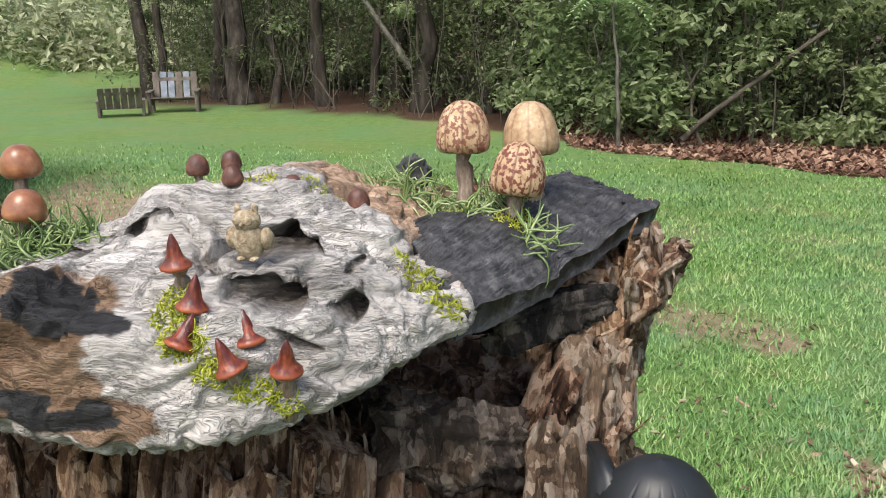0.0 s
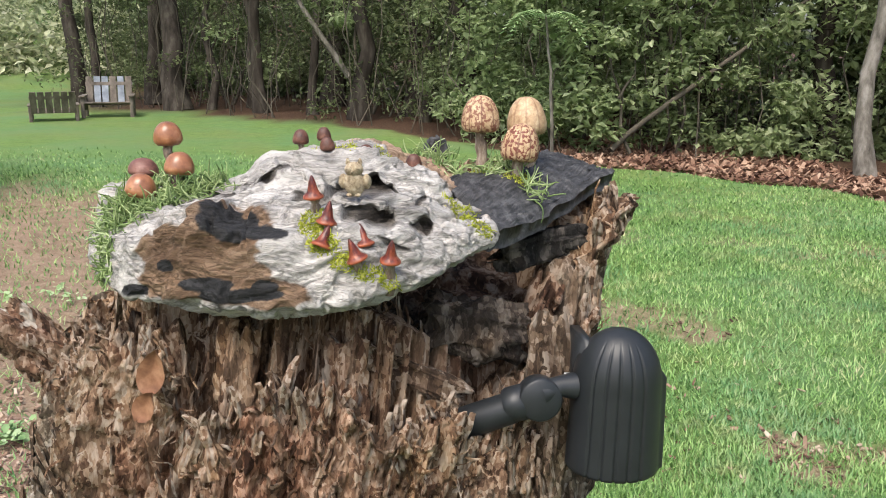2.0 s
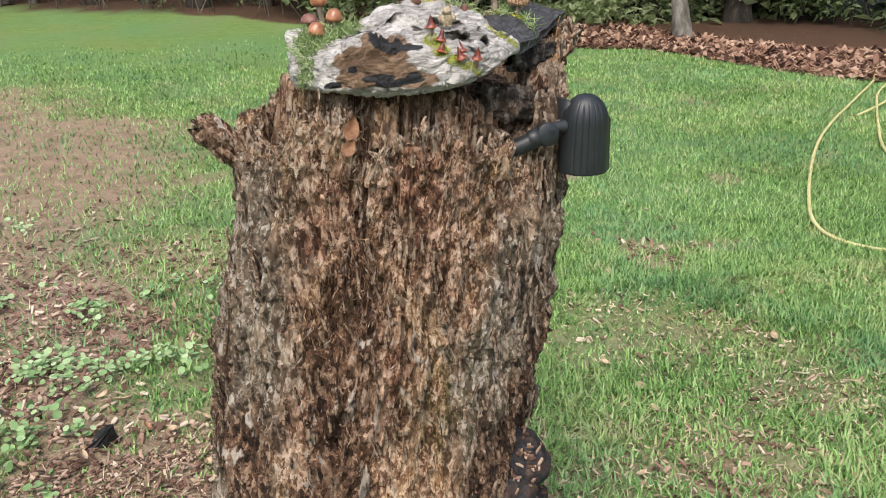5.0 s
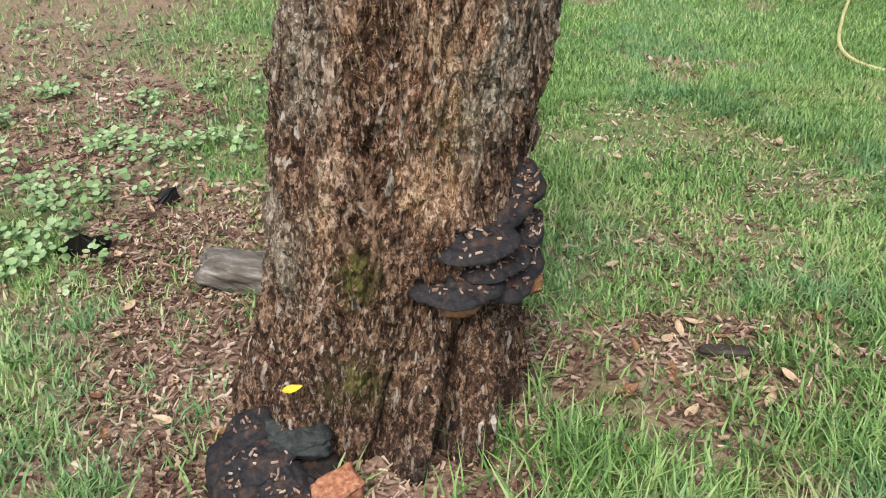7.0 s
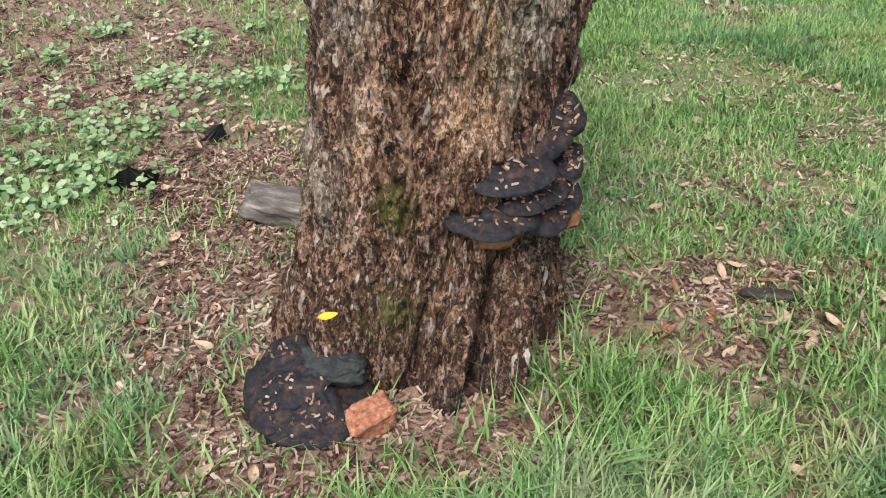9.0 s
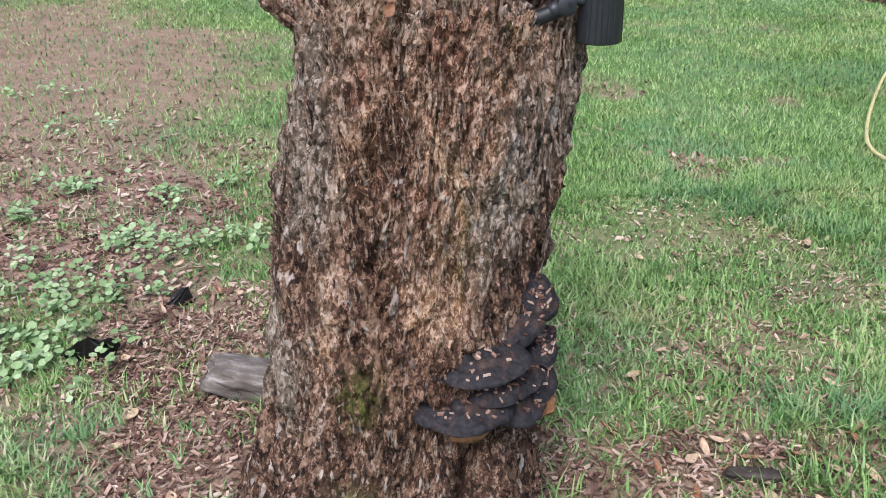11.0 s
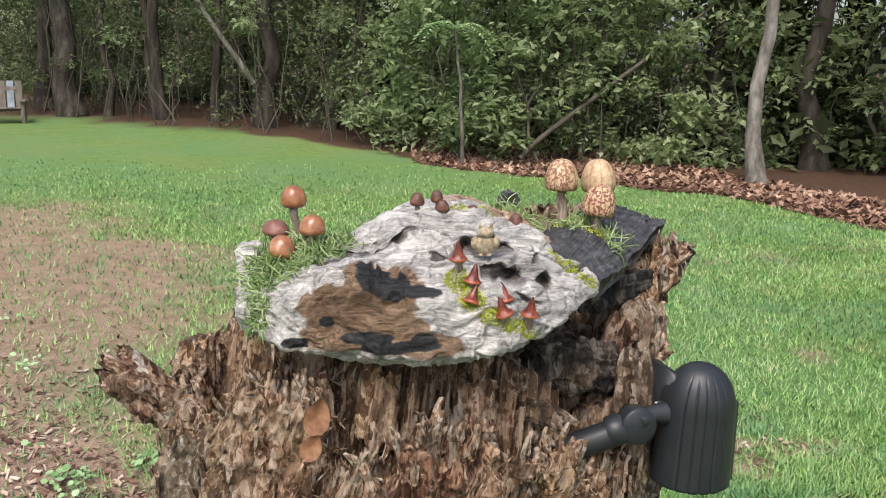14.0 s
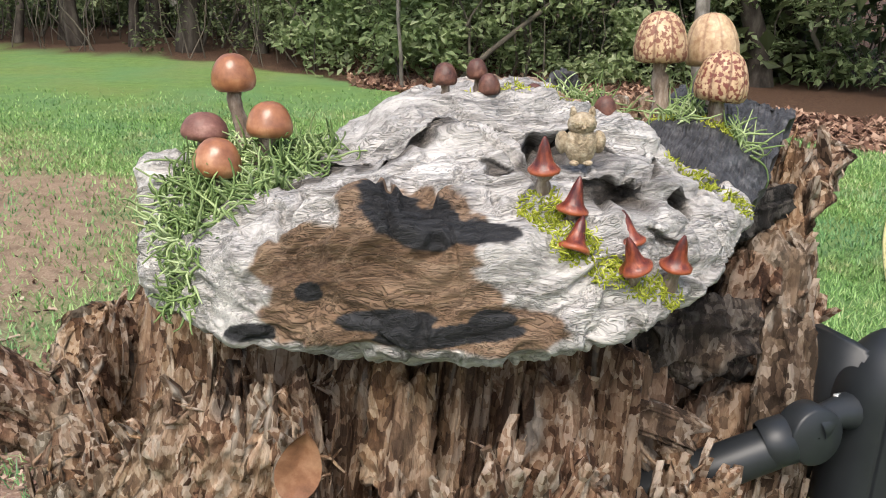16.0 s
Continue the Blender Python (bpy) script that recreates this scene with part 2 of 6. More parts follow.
def driftwood_material():
    m, nt, b = material("weathered_driftwood", 0.82, spec=0.3)
    v = coords(nt, (0.45, 1, 1.25))
    warp = noise_node(nt, v, 16, 3, 0.5)
    vm = nt.nodes.new("ShaderNodeVectorMath")
    vm.operation = "ADD"
    sc = nt.nodes.new("ShaderNodeVectorMath")
    sc.operation = "SCALE"
    cmb = nt.nodes.new("ShaderNodeCombineXYZ")
    link(nt, warp, cmb.inputs[1]), link(nt, warp, cmb.inputs[2])
    link(nt, cmb.outputs[0], sc.inputs[0])
    sc.inputs["Scale"].default_value = 0.055
    link(nt, v, vm.inputs[0]), link(nt, sc.outputs[0], vm.inputs[1])
    w = nt.nodes.new("ShaderNodeTexNoise")
    w.inputs["Scale"].default_value, w.inputs["Detail"].default_value, w.inputs["Roughness"].default_value = 170, 7, 0.68
    st = nt.nodes.new("ShaderNodeMapping")
    st.inputs["Scale"].default_value = (0.22, 1, 1)
    link(nt, vm.outputs[0], st.inputs[0])
    link(nt, st.outputs[0], w.inputs["Vector"])
    line = w.outputs["Fac"]
    big = noise_node(nt, v, 26, 4, 0.6)
    pale = mix(nt, 0.5, ramp(nt, line, [(0.34, (0.045, 0.04, 0.036)), (0.42, (0.17, 0.16, 0.148)), (0.5, (0.45, 0.43, 0.4)), (0.62, (0.6, 0.575, 0.54)), (0.75, (0.68, 0.655, 0.62))]),
               ramp(nt, big, [(0.28, (0.1, 0.093, 0.085)), (0.46, (0.38, 0.36, 0.335)), (0.7, (0.64, 0.61, 0.57))]))
    brown = mix(nt, 0.5, ramp(nt, line, [(0.3, (0.05, 0.03, 0.018)), (0.5, (0.18, 0.112, 0.066)), (0.7, (0.36, 0.26, 0.175))]),
                ramp(nt, big, [(0.35, (0.1, 0.056, 0.032)), (0.65, (0.3, 0.21, 0.14))]))
    tan = ramp(nt, line, [(0.3, (0.2, 0.12, 0.075)), (0.5, (0.4, 0.27, 0.18)), (0.7, (0.58, 0.44, 0.32))])
    gn = noise_node(nt, st.outputs[0], 52, 5, 0.6)
    mul, fr = nt.nodes.new("ShaderNodeMath"), nt.nodes.new("ShaderNodeMath")
    mul.operation, fr.operation = "MULTIPLY", "PINGPONG"
    link(nt, gn, mul.inputs[0])
    mul.inputs[1].default_value = 26.0
    link(nt, mul.outputs[0], fr.inputs[0])
    fr.inputs[1].default_value = 0.5
    contour = ramp(nt, fr.outputs[0], [(0.0, grey(1)), (0.11, grey(0.35)), (0.3, grey(0))])
    gm = nt.nodes.new("ShaderNodeMath")
    gm.operation = "MULTIPLY"
    link(nt, contour, gm.inputs[0])
    link(nt, ramp(nt, noise_node(nt, v, 40, 3), [(0.36, grey(0.1)), (0.62, grey(0.72))]), gm.inputs[1])
    pale = mix(nt, gm.outputs[0], pale, (0.19, 0.178, 0.162))
    brown = mix(nt, gm.outputs[0], brown, (0.045, 0.026, 0.015))
    charc = ramp(nt, line, [(0.35, grey(0.008)), (0.6, (0.03, 0.03, 0.032)), (0.75, (0.075, 0.073, 0.073))])
    col = mix(nt, attr(nt, "brown"), pale, brown)
    col = mix(nt, attr(nt, "tan"), col, tan)
    # Shade of holes and gullies, painted in as a dark grey-brown.
    col = mix(nt, attr(nt, "recess_shade"), col, ramp(nt, line, [(0.3, (0.02, 0.017, 0.014)), (0.5, (0.075, 0.063, 0.052)), (0.7, (0.18, 0.155, 0.13))]))
    col = mix(nt, attr(nt, "char"), col, charc)
    link(nt, col, b.inputs["Base Color"])
    inv = nt.nodes.new("ShaderNodeMath")
    inv.operation = "SUBTRACT"
    inv.inputs[0].default_value = 1.0
    link(nt, gm.outputs[0], inv.inputs[1])
    c = bump(nt, b, line, 1.0, 0.0025)
    c = bump(nt, b, inv.outputs[0], 1.0, 0.0016, c)
    bump(nt, b, noise_node(nt, coords(nt), 420, 3), 0.35, 0.0006, c)
    return m


M_STUMP = stump_wood_material()
M_DRIFT = driftwood_material()
M_CHAR = plain_material("charred_wood", [(0.3, grey(0.014)), (0.52, (0.045, 0.045, 0.048)), (0.75, (0.13, 0.13, 0.132))], 110, 0.62, (1, 1, 1), 0.45, 0.8, 0.002)
M_PLASTIC = plain_material("black_plastic", [(0.3, (0.012, 0.014, 0.016)), (0.7, (0.022, 0.025, 0.028))], 25, 0.42, bump_by=0.12, bump_dist=0.0005)
M_LEAF = leaf_material("shrub_leaves", [(0.15, (0.12, 0.165, 0.07)), (0.42, (0.25, 0.32, 0.145)), (0.62, (0.37, 0.45, 0.235)), (0.88, (0.55, 0.6, 0.38))], translucent=0.6)
# Darker copy of the leaves: the wood's shade is put into this colour.
M_LEAF_SHADED = leaf_material("shaded_wood_leaves", [(0.2, (0.055, 0.07, 0.03)), (0.5, (0.12, 0.15, 0.068)), (0.8, (0.22, 0.26, 0.125))], translucent=0.55)
M_TRUNK = plain_material("tree_bark", [(0.3, (0.015, 0.012, 0.009)), (0.5, (0.045, 0.037, 0.03)), (0.72, (0.11, 0.097, 0.08))], 7, 0.9, (1, 1, 0.25), 0.2, 0.8, 0.01)
M_TRUNK_PALE = plain_material("pale_tree_bark", [(0.3, (0.05, 0.044, 0.036)), (0.5, (0.145, 0.132, 0.112)), (0.72, (0.28, 0.26, 0.235))], 9, 0.9, (1, 1, 0.4), 0.2, 0.8, 0.01)
M_STEM = plain_material("thin_stems", [(0.3, (0.035, 0.03, 0.022)), (0.7, (0.14, 0.12, 0.09))], 3, 0.9)


# ---- ground ----
def lawn_height(x, y):
    s = y - 0.7 * x
    return (0.28 * sstep(4, 17, s) + 0.17 * np.clip(s - 30, 0, 70) * sstep(2, -12, x) + 0.018 * fbm(np.stack([x * 0.9, y * 0.9, x * 0], -1), 3)
            * sstep(0.2, 2.0, np.hypot(x + 0.15, y - 0.35)))


def bare_fraction(x, y):
    """Where the lawn is worn to soil and mulch: 0 grass, 1 bare."""
    p = np.stack([x, y, x * 0 + 3.1], -1)
    n = fbm(p * 1.7, 4)
    left = 0.9 * sstep(0.6, -0.5, ((x + 2.5 + 0.2 * (y - 4.4)) / 1.75) ** 2 + ((y - 4.6) / 3.1) ** 2 - 1 + 0.95 * n)
    near = 0.95 * sstep(0.35, -0.35, ((x + 0.45) / 0.5) ** 2 + ((y - 0.65) / 0.5) ** 2 - 1 + 0.8 * n)
    front = sstep(0.3, -0.2, ((x + 0.25) / 0.45) ** 2 + ((y - 0.05) / 0.22) ** 2 - 1 + 0.8 * n)
    mulch = sstep(0.25, -0.3, ((x + 1.45) / 0.62) ** 2 + ((y - 2.4) / 0.7) ** 2 - 1 + 0.9 * n)
    side = 0.85 * sstep(0.3, -0.3, ((x + 0.72) / 0.42) ** 2 + ((y - 1.25) / 0.4) ** 2 - 1 + 1.1 * n)
    foot = 0.9 * sstep(0.3, -0.3, ((x - 0.12) / 0.17) ** 2 + ((y - 0.42) / 0.3) ** 2 - 1 + 0.9 * n)
    right = 0.85 * sstep(0.5, -0.4, ((x - 0.6) / 0.26) ** 2 + ((y - 0.49) / 0.1) ** 2 - 1 + 1.3 * n)
    right = np.maximum(right, 0.6 * sstep(0.5, -0.4, ((x - 0.85) / 0.35) ** 2 + ((y - 0.28) / 0.16) ** 2 - 1 + 1.8 * n))
    spots = 0.8 * sstep(0.2, 0.5, fbm(p * 2.3 + 9, 3))
    return np.clip(np.maximum.reduce([left, near, front, mulch, side, foot, right, spots * sstep(9, 3, y)]), 0, 1)


def soil_shown(x, y):
    """Soil and dry straw that show between the blades of the thin turf round the stump."""
    n = fbm(np.stack([x * 4, y * 4, x * 0 + 1], -1), 3)
    return np.maximum(bare_fraction(x, y), np.clip(0.75 + 0.5 * n, 0, 1) * sstep(3.2, 1.0, np.hypot(x, y)))


def wood_edge(x):
    """The y at which the lawn ends and the leaf litter of the wood begins."""
    return np.interp(x, [-16, -9, -6, -4.3, -3.1, -2.1, -1.16, -0.4, 0.08, 0.45, 1.15, 2.1, 2.75, 3.25, 3.76, 4.1, 4.4, 5, 7, 16],
                     [22, 17.2, 15.9, 14.8, 13.8, 13.3, 12.7, 11.9, 11.4, 10.9, 10.1, 10.0, 9.5, 9.0, 8.6, 7.9, 7.1, 5.8, 3.5, -6]) + 0.1 * np.sin(x * 2.1) + 0.08 * np.sin(x * 5.3 + 1)


def shrub_edge(x):
    """The y at which the shrubs begin, behind the strip of leaf litter."""
    return np.maximum(wood_edge(x), np.interp(x, [1.2, 2.0, 6.0, 9.0, 16.0], [5.0, 10.1, 10.3, 7.2, -3.0]))


def ground_material():
    m, nt, b = material("lawn_and_soil", 0.95, spec=0.15)
    v = coords(nt)
    fine, mid, big = noise_node(nt, v, 90, 5, 0.7), noise_node(nt, v, 9, 5, 0.65), noise_node(nt, v, 0.7, 3)
    grass = mix(nt, 0.5, ramp(nt, mid, [(0.3, (0.06, 0.11, 0.028)), (0.5, (0.105, 0.185, 0.05)), (0.7, (0.165, 0.25, 0.078))]),
                ramp(nt, fine, [(0.3, (0.06, 0.1, 0.022)), (0.6, (0.17, 0.25, 0.075))]))
    grass = mix(nt, ramp(nt, big, [(0.4, grey(0)), (0.62, grey(0.6))]), grass, (0.1, 0.2, 0.085))
    soil = mix(nt, 0.5, ramp(nt, fine, [(0.3, (0.075, 0.042, 0.03)), (0.48, (0.2, 0.125, 0.09)), (0.62, (0.38, 0.285, 0.22)), (0.76, (0.58, 0.48, 0.4))]),
               ramp(nt, mid, [(0.3, (0.12, 0.066, 0.046)), (0.7, (0.4, 0.29, 0.215))]))
    litter = mix(nt, 0.4, ramp(nt, noise_node(nt, v, 40, 5, 0.7), [(0.3, (0.02, 0.01, 0.007)), (0.5, (0.075, 0.04, 0.026)), (0.7, (0.18, 0.11, 0.075))]), (0.055, 0.036, 0.022))
    grass = mix(nt, ramp(nt, noise_node(nt, v, 0.55, 4, 0.65), [(0.48, grey(0)), (0.68, grey(0.4))]), grass, (0.19, 0.19, 0.08))
    col = mix(nt, attr(nt, "bare"), grass, soil)
    col = mix(nt, attr(nt, "litter"), col, litter)
    link(nt, col, b.inputs["Base Color"])
    bump(nt, b, fine, 0.7, 0.012)
    return m


def build_ground():
    def axis(lo, hi, dense_lo, dense_hi, n_dense, n_side):
        k = np.linspace(0, 1, n_side + 1) ** 2.6
        return np.concatenate([dense_lo - (dense_lo - lo) * k[::-1][:-1], np.linspace(dense_lo, dense_hi, n_dense), dense_hi + (hi - dense_hi) * k[1:]])
    xs, ys = axis(-400, 400, -5, 6, 210, 50), axis(-60, 900, -1.0, 13, 250, 50)
    X, Y = np.meshgrid(xs, ys, indexing="ij")
    x, y = X.ravel(), Y.ravel()
    bare = soil_shown(x, y)
    edge = y - wood_edge(x)
    litter = sstep(-0.1, 0.25, edge + 0.25 * fbm(np.stack([x * 3, y * 3, x * 0], -1), 3)) * sstep(-9.5, -6.5, x + 0.2 * (y - 15))
    z = lawn_height(x, y) - 0.006 * bare + 0.006 * fbm(np.stack([x * 14, y * 14, x * 0], -1), 3)
    me = np_mesh("ground", np.stack([x, y, z], 1), grid_faces(len(xs), len(ys)), ground_material(), bare=bare, litter=litter)
    return put("ground", me, None, "mown green lawn with worn brown soil patches", "lawn", kind="structure")


build_ground()


# ---- stump ----
def stump_centre(z):
    return (np.interp(z, [0, 0.3, 0.6, 0.9, 1.12, 1.3], [-0.235, -0.17, -0.13, -0.088, -0.052, -0.03]),
            np.interp(z, [0, 0.2, 0.44, 0.65, 0.82, 1.06, 1.3], [0.40, 0.42, 0.45, 0.51, 0.53, 0.585, 0.6]))


def stump_radius(th, z):
    """Distance of the bark from the trunk's axis."""
    rx = np.interp(z, [0, 0.1, 0.3, 0.5, 0.61, 0.9, 1.12, 1.3], [0.275, 0.265, 0.262, 0.266, 0.28, 0.274, 0.256, 0.252])
    side = np.interp(z, [0, 0.2, 0.3, 0.55, 0.8, 0.9, 1.0, 1.15, 1.3], [0, 0, -0.014, -0.024, -0.016, -0.001, 0.011, 0.019, 0.022])
    rx = rx + np.where(np.cos(th) > 0, side * np.abs(np.cos(th)) ** 0.5, np.interp(z, [0, 0.1, 0.4, 0.75, 1.0], [-0.01, -0.006, 0.004, 0.01, 0.0]))
    ry = np.interp(z, [0, 0.2, 0.44, 0.65, 0.82, 1.06, 1.3], [0.24, 0.255, 0.255, 0.235, 0.24, 0.24, 0.23])
    r = 1 / np.sqrt((np.cos(th) / rx) ** 2 + (np.sin(th) / ry) ** 2)
    low = sstep(0.42, 0.0, z)
    for ang, size, wide in ((186, 0.075, 17), (228, 0.09, 13), (284, 0.085, 8), (309, 0.11, 9), (345, 0.06, 10), (30, 0.07, 16), (100, 0.08, 20)):
        d = (np.degrees(th) - ang + 180) % 360 - 180
        r = r + size * low * np.exp(-(d / wide) ** 2)
    for ang, depth, wide in ((297, 0.07, 5), (325, 0.04, 6), (268, 0.035, 6), (244, 0.022, 5), (208, 0.03, 5)):
        d = (np.degrees(th) - ang + 180) % 360 - 180
        r = r - depth * sstep(0.52, 0.22, z) * np.exp(-(d / wide) ** 2)
    return r


RIM = [(0, 1.245), (20, 1.26), (50, 1.265), (100, 1.2), (150, 1.14), (178, 1.1), (196, 1.075), (212, 1.1), (226, 1.16), (240, 1.165),
       (247, 1.09), (258, 1.1), (270, 1.13), (283, 1.12), (297, 1.1), (312, 1.08), (324, 1.05), (333, 1.08), (342, 1.17), (351, 1.235), (360, 1.245)]


def rim_height(th):
    d = np.degrees(th) % 360
    base = np.interp(d, [p[0] for p in RIM], [p[1] for p in RIM])
    p = np.stack([np.cos(th), np.sin(th), th * 0], -1)
    return base + 0.02 * fbm(p * 9, 3) + 0.016 * np.sign(vnoise(p * 26)) * np.abs(vnoise(p * 26)) ** 0.5


def build_stump():
    NT, NZ, NI = 800, 410, 90
    th = radians(1) * np.concatenate([np.linspace(12, 165, 140, endpoint=False), np.linspace(165, 372, NT - 140, endpoint=False)])
    top = rim_height(th)
    f = np.linspace(0, 1, NZ)
    T, Fz = np.meshgrid(th, f, indexing="ij")
    Z = -0.03 + Fz * (top[:, None] + 0.03)
    cx, cy = stump_centre(Z)
    R = stump_radius(T, Z)
    t, z, r = T.ravel(), Z.ravel(), R.ravel()
    deg = np.degrees(t) % 360
    ca, sa = np.cos(t), np.sin(t)
    p = np.stack([ca * 0.26, sa * 0.26, z], 1)
    # zones of the wood
    zone = 0.9 * fbm(p * np.array([9, 9, 3.2]) + 5, 3)
    dd = (deg - 262 + 180) % 360 - 180
    rot = sstep(0.25, -0.25, np.abs(dd + 4 - 14 * (z - 0.7)) / (40 + 12 * (z > 0.95)) - 1 + 0.8 * zone) * sstep(0.22, 0.5, z + 0.12 * zone)
    rot = np.maximum(rot, sstep(0.95, 1.08, z + 0.08 * zone) * sstep(70, 45, np.abs(dd - 30)))
    moss = np.exp(-(((deg - 246 + 180) % 360 - 180) / 9) ** 2 - ((z - 0.43) / 0.05) ** 2) + 0.9 * np.exp(-(((deg - 252 + 180) % 360 - 180) / 12) ** 2 - ((z - 0.2) / 0.05) ** 2)
    moss = moss + 0.35 * np.exp(-(((deg - 285 + 180) % 360 - 180) / 12) ** 2 - ((z - 0.72) / 0.12) ** 2)
    char = 0.8 * np.exp(-(((deg - 292 + 180) % 360 - 180) / 14) ** 2) * sstep(0.13, 0.02, z + 0.05 * zone)
    pale = np.clip(0.45 + 0.8 * fbm(p * np.array([5, 5, 4]) + 77, 2) + 0.5 * np.exp(-(((deg - 222 + 180) % 360 - 180) / 22) ** 2 - ((z - 0.3) / 0.2) ** 2), 0.15, 1)
    # Darker brown in uneven streaks, heavier towards the stump's foot.
    dark_tone = sstep(0.0, 0.35, fbm(p * np.array([11, 11, 2.2]) + 140, 3) + 0.22 * np.exp(-((dd + 8) / 22) ** 2) + 0.9 * sstep(0.92, 0.5, z + 0.4 * fbm(p * np.array([8, 8, 2]) + 300, 2)) - 0.3)
    # relief: long fibres, plates, pits
    q = p * np.array([1, 1, 0.13])
    warp = np.stack([fbm(p * np.array([14, 14, 5]), 2), fbm(p * np.array([14, 14, 5]) + 7, 2), 0 * z], 1)
    fibre = fbm(q * 60 + 0.9 * warp, 4, ridged=True)
    coarse = fbm(q * 21 + 0.5 * warp + 3, 3, ridged=True)
    strand = 1 - 2 * np.abs(vnoise(q * 120 + 1.2 * warp + 90))
    plates = np.floor(3.0 * (vnoise(p * np.array([30, 30, 13]) + 31 + 0.4 * warp) + 0.3 * fbm(p * 60, 2)))
    crumbs = np.floor(2.4 * (vnoise(p * np.array([75, 75, 44]) + 13) + 0.4 * vnoise(p * np.array([190, 190, 80]))))
    pits = sstep(0.22, 0.6, fbm(p * np.array([24, 24, 7]) + 60 + 0.3 * warp, 3))
    crack = sstep(0.6, 0.85, 1 - np.abs(fbm(q * np.array([26, 26, 20]) + 0.7 * warp + 120, 2)) * 2.2) * sstep(0.0, 0.35, vnoise(p * 6 + 3))
    d = (0.006 * fibre + 0.012 * coarse + 0.0022 * strand + 0.007 * plates * (1 - 0.3 * rot) + 0.0055 * crumbs * (0.35 + 0.65 * rot) + 0.012 * fbm(p * np.array([7, 7, 3]), 3)
         - 0.022 * pits * (0.3 + 0.7 * rot) - 0.016 * crack - 0.01 * rot + 0.004 * fbm(p * 75, 3))
    d = d * (0.55 + 0.45 * sstep(0, 0.1, z))
    # upright torn ribs on the open side below the lamp
    side = np.exp(-(((deg - 331 + 180) % 360 - 180) / 11) ** 2) * sstep(0.72, 0.84, z)
    d = d - side * 0.045 * (0.5 + 0.5 * np.sign(vnoise(q * np.array([58, 58, 8]) + 2)))
    r = r + d
    outer = np.stack([cx.ravel() + r * ca, cy.ravel() + r * sa, z], 1).reshape(NT, NZ, 3)
    # the broken top: over the rim, down to a ledge, up the inner core, to the middle
    g = np.linspace(0, 1, NI + 1)[1:]
    inner = np.zeros((NT, NI, 3))
    i_rot = np.ones((NT, NI)) * 0.85
    i_char = np.zeros((NT, NI))
    rim_r = r.reshape(NT, NZ)[:, -1]
    tdeg = np.degrees(th)
    open_side = np.exp(-(((tdeg - 338 + 180) % 360 - 180) / 38) ** 2)
    core_top = 1.188 - 0.075 * open_side
    for k, s in enumerate(g):
        rr = np.interp(s, [0, 0.12, 0.3, 0.42, 0.62, 1.0], [1, 0.9, 0.84, 0.77, 0.72, 0.0])
        ledge = np.minimum(top - 0.03, core_top) - 0.03 - 0.1 * open_side
        zz = np.where(s < 0.12, top - 0.012 * s / 0.12, np.where(s < 0.3, top + (ledge - top) * (s - 0.12) / 0.18,
             np.where(s < 0.42, ledge, np.where(s < 0.62, ledge + (core_top - ledge) * (s - 0.42) / 0.2, core_top))))
        px = np.stack([np.cos(th) * rr * 0.26, np.sin(th) * rr * 0.26, zz], 1)
        fib = fbm(px * np.array([60, 60, 7]), 3, ridged=True)
        rad = rim_r * rr * (1 + 0.05 * fib * (rr > 0.05)) 
        x0, y0 = stump_centre(zz)
        inner[:, k] = np.stack([x0 + rad * np.cos(th), y0 + rad * np.sin(th), zz + 0.012 * fbm(px * 40, 3) * (s > 0.1)], 1)
        i_char[:, k] = sstep(0.1, 0.45, fbm(px * 16 + 4, 2)) * (0.25 + 0.7 * open_side)
    V = np.concatenate([outer, inner], 1)
    N2 = NZ + NI
    att = {}
    for key, o, i in (("rot", rot, i_rot), ("moss", moss, i_rot * 0), ("char", char, i_char), ("pale", pale, i_rot * 0.4), ("dark_tone", dark_tone, i_rot * 0.35)):
        att[key] = np.concatenate([np.clip(o, 0, 1).reshape(NT, NZ), i], 1).ravel()
    me = np_mesh("trunk", V.reshape(-1, 3), grid_faces(NT, N2, close_u=True), M_STUMP, **att)
    thing = empty("tree_stump", "tall rotten grey-brown tree stump with a broken hollow top", "tree stump", pose(-0.2, 0.4, 0))
    ob = put("trunk", me, thing)
    ob.matrix_parent_inverse = thing.matrix_world.inverted()
    return thing


STUMP = build_stump()


# ---- driftwood ----
DX = [-0.238, -0.232, -0.215, -0.186, -0.12, -0.06, 0.0, 0.05, 0.082, 0.1, 0.113]
D_YF = [0.452, 0.442, 0.425, 0.397, 0.375, 0.354, 0.352, 0.378, 0.412, 0.43, 0.45]
D_ZB = [1.205, 1.2, 1.196, 1.191, 1.188, 1.19, 1.198, 1.21, 1.222, 1.23, 1.236]
D_SY = [0.462, 0.455, 0.435, 0.408, 0.383, 0.37, 0.38, 0.4, 0.424, 0.437, 0.452]
D_SZ = [1.24, 1.243, 1.238, 1.24, 1.262, 1.252, 1.256, 1.254, 1.247, 1.244, 1.24]
D_TY = [0.492, 0.5, 0.5, 0.49, 0.49, 0.5, 0.5, 0.49, 0.48, 0.47, 0.456]
D_TZ = [1.268, 1.272, 1.27, 1.272, 1.286, 1.306, 1.308, 1.29, 1.268, 1.256, 1.242]
D_BY = [0.5, 0.53, 0.55, 0.57, 0.59, 0.62, 0.66, 0.67, 0.66, 0.6, 0.47]


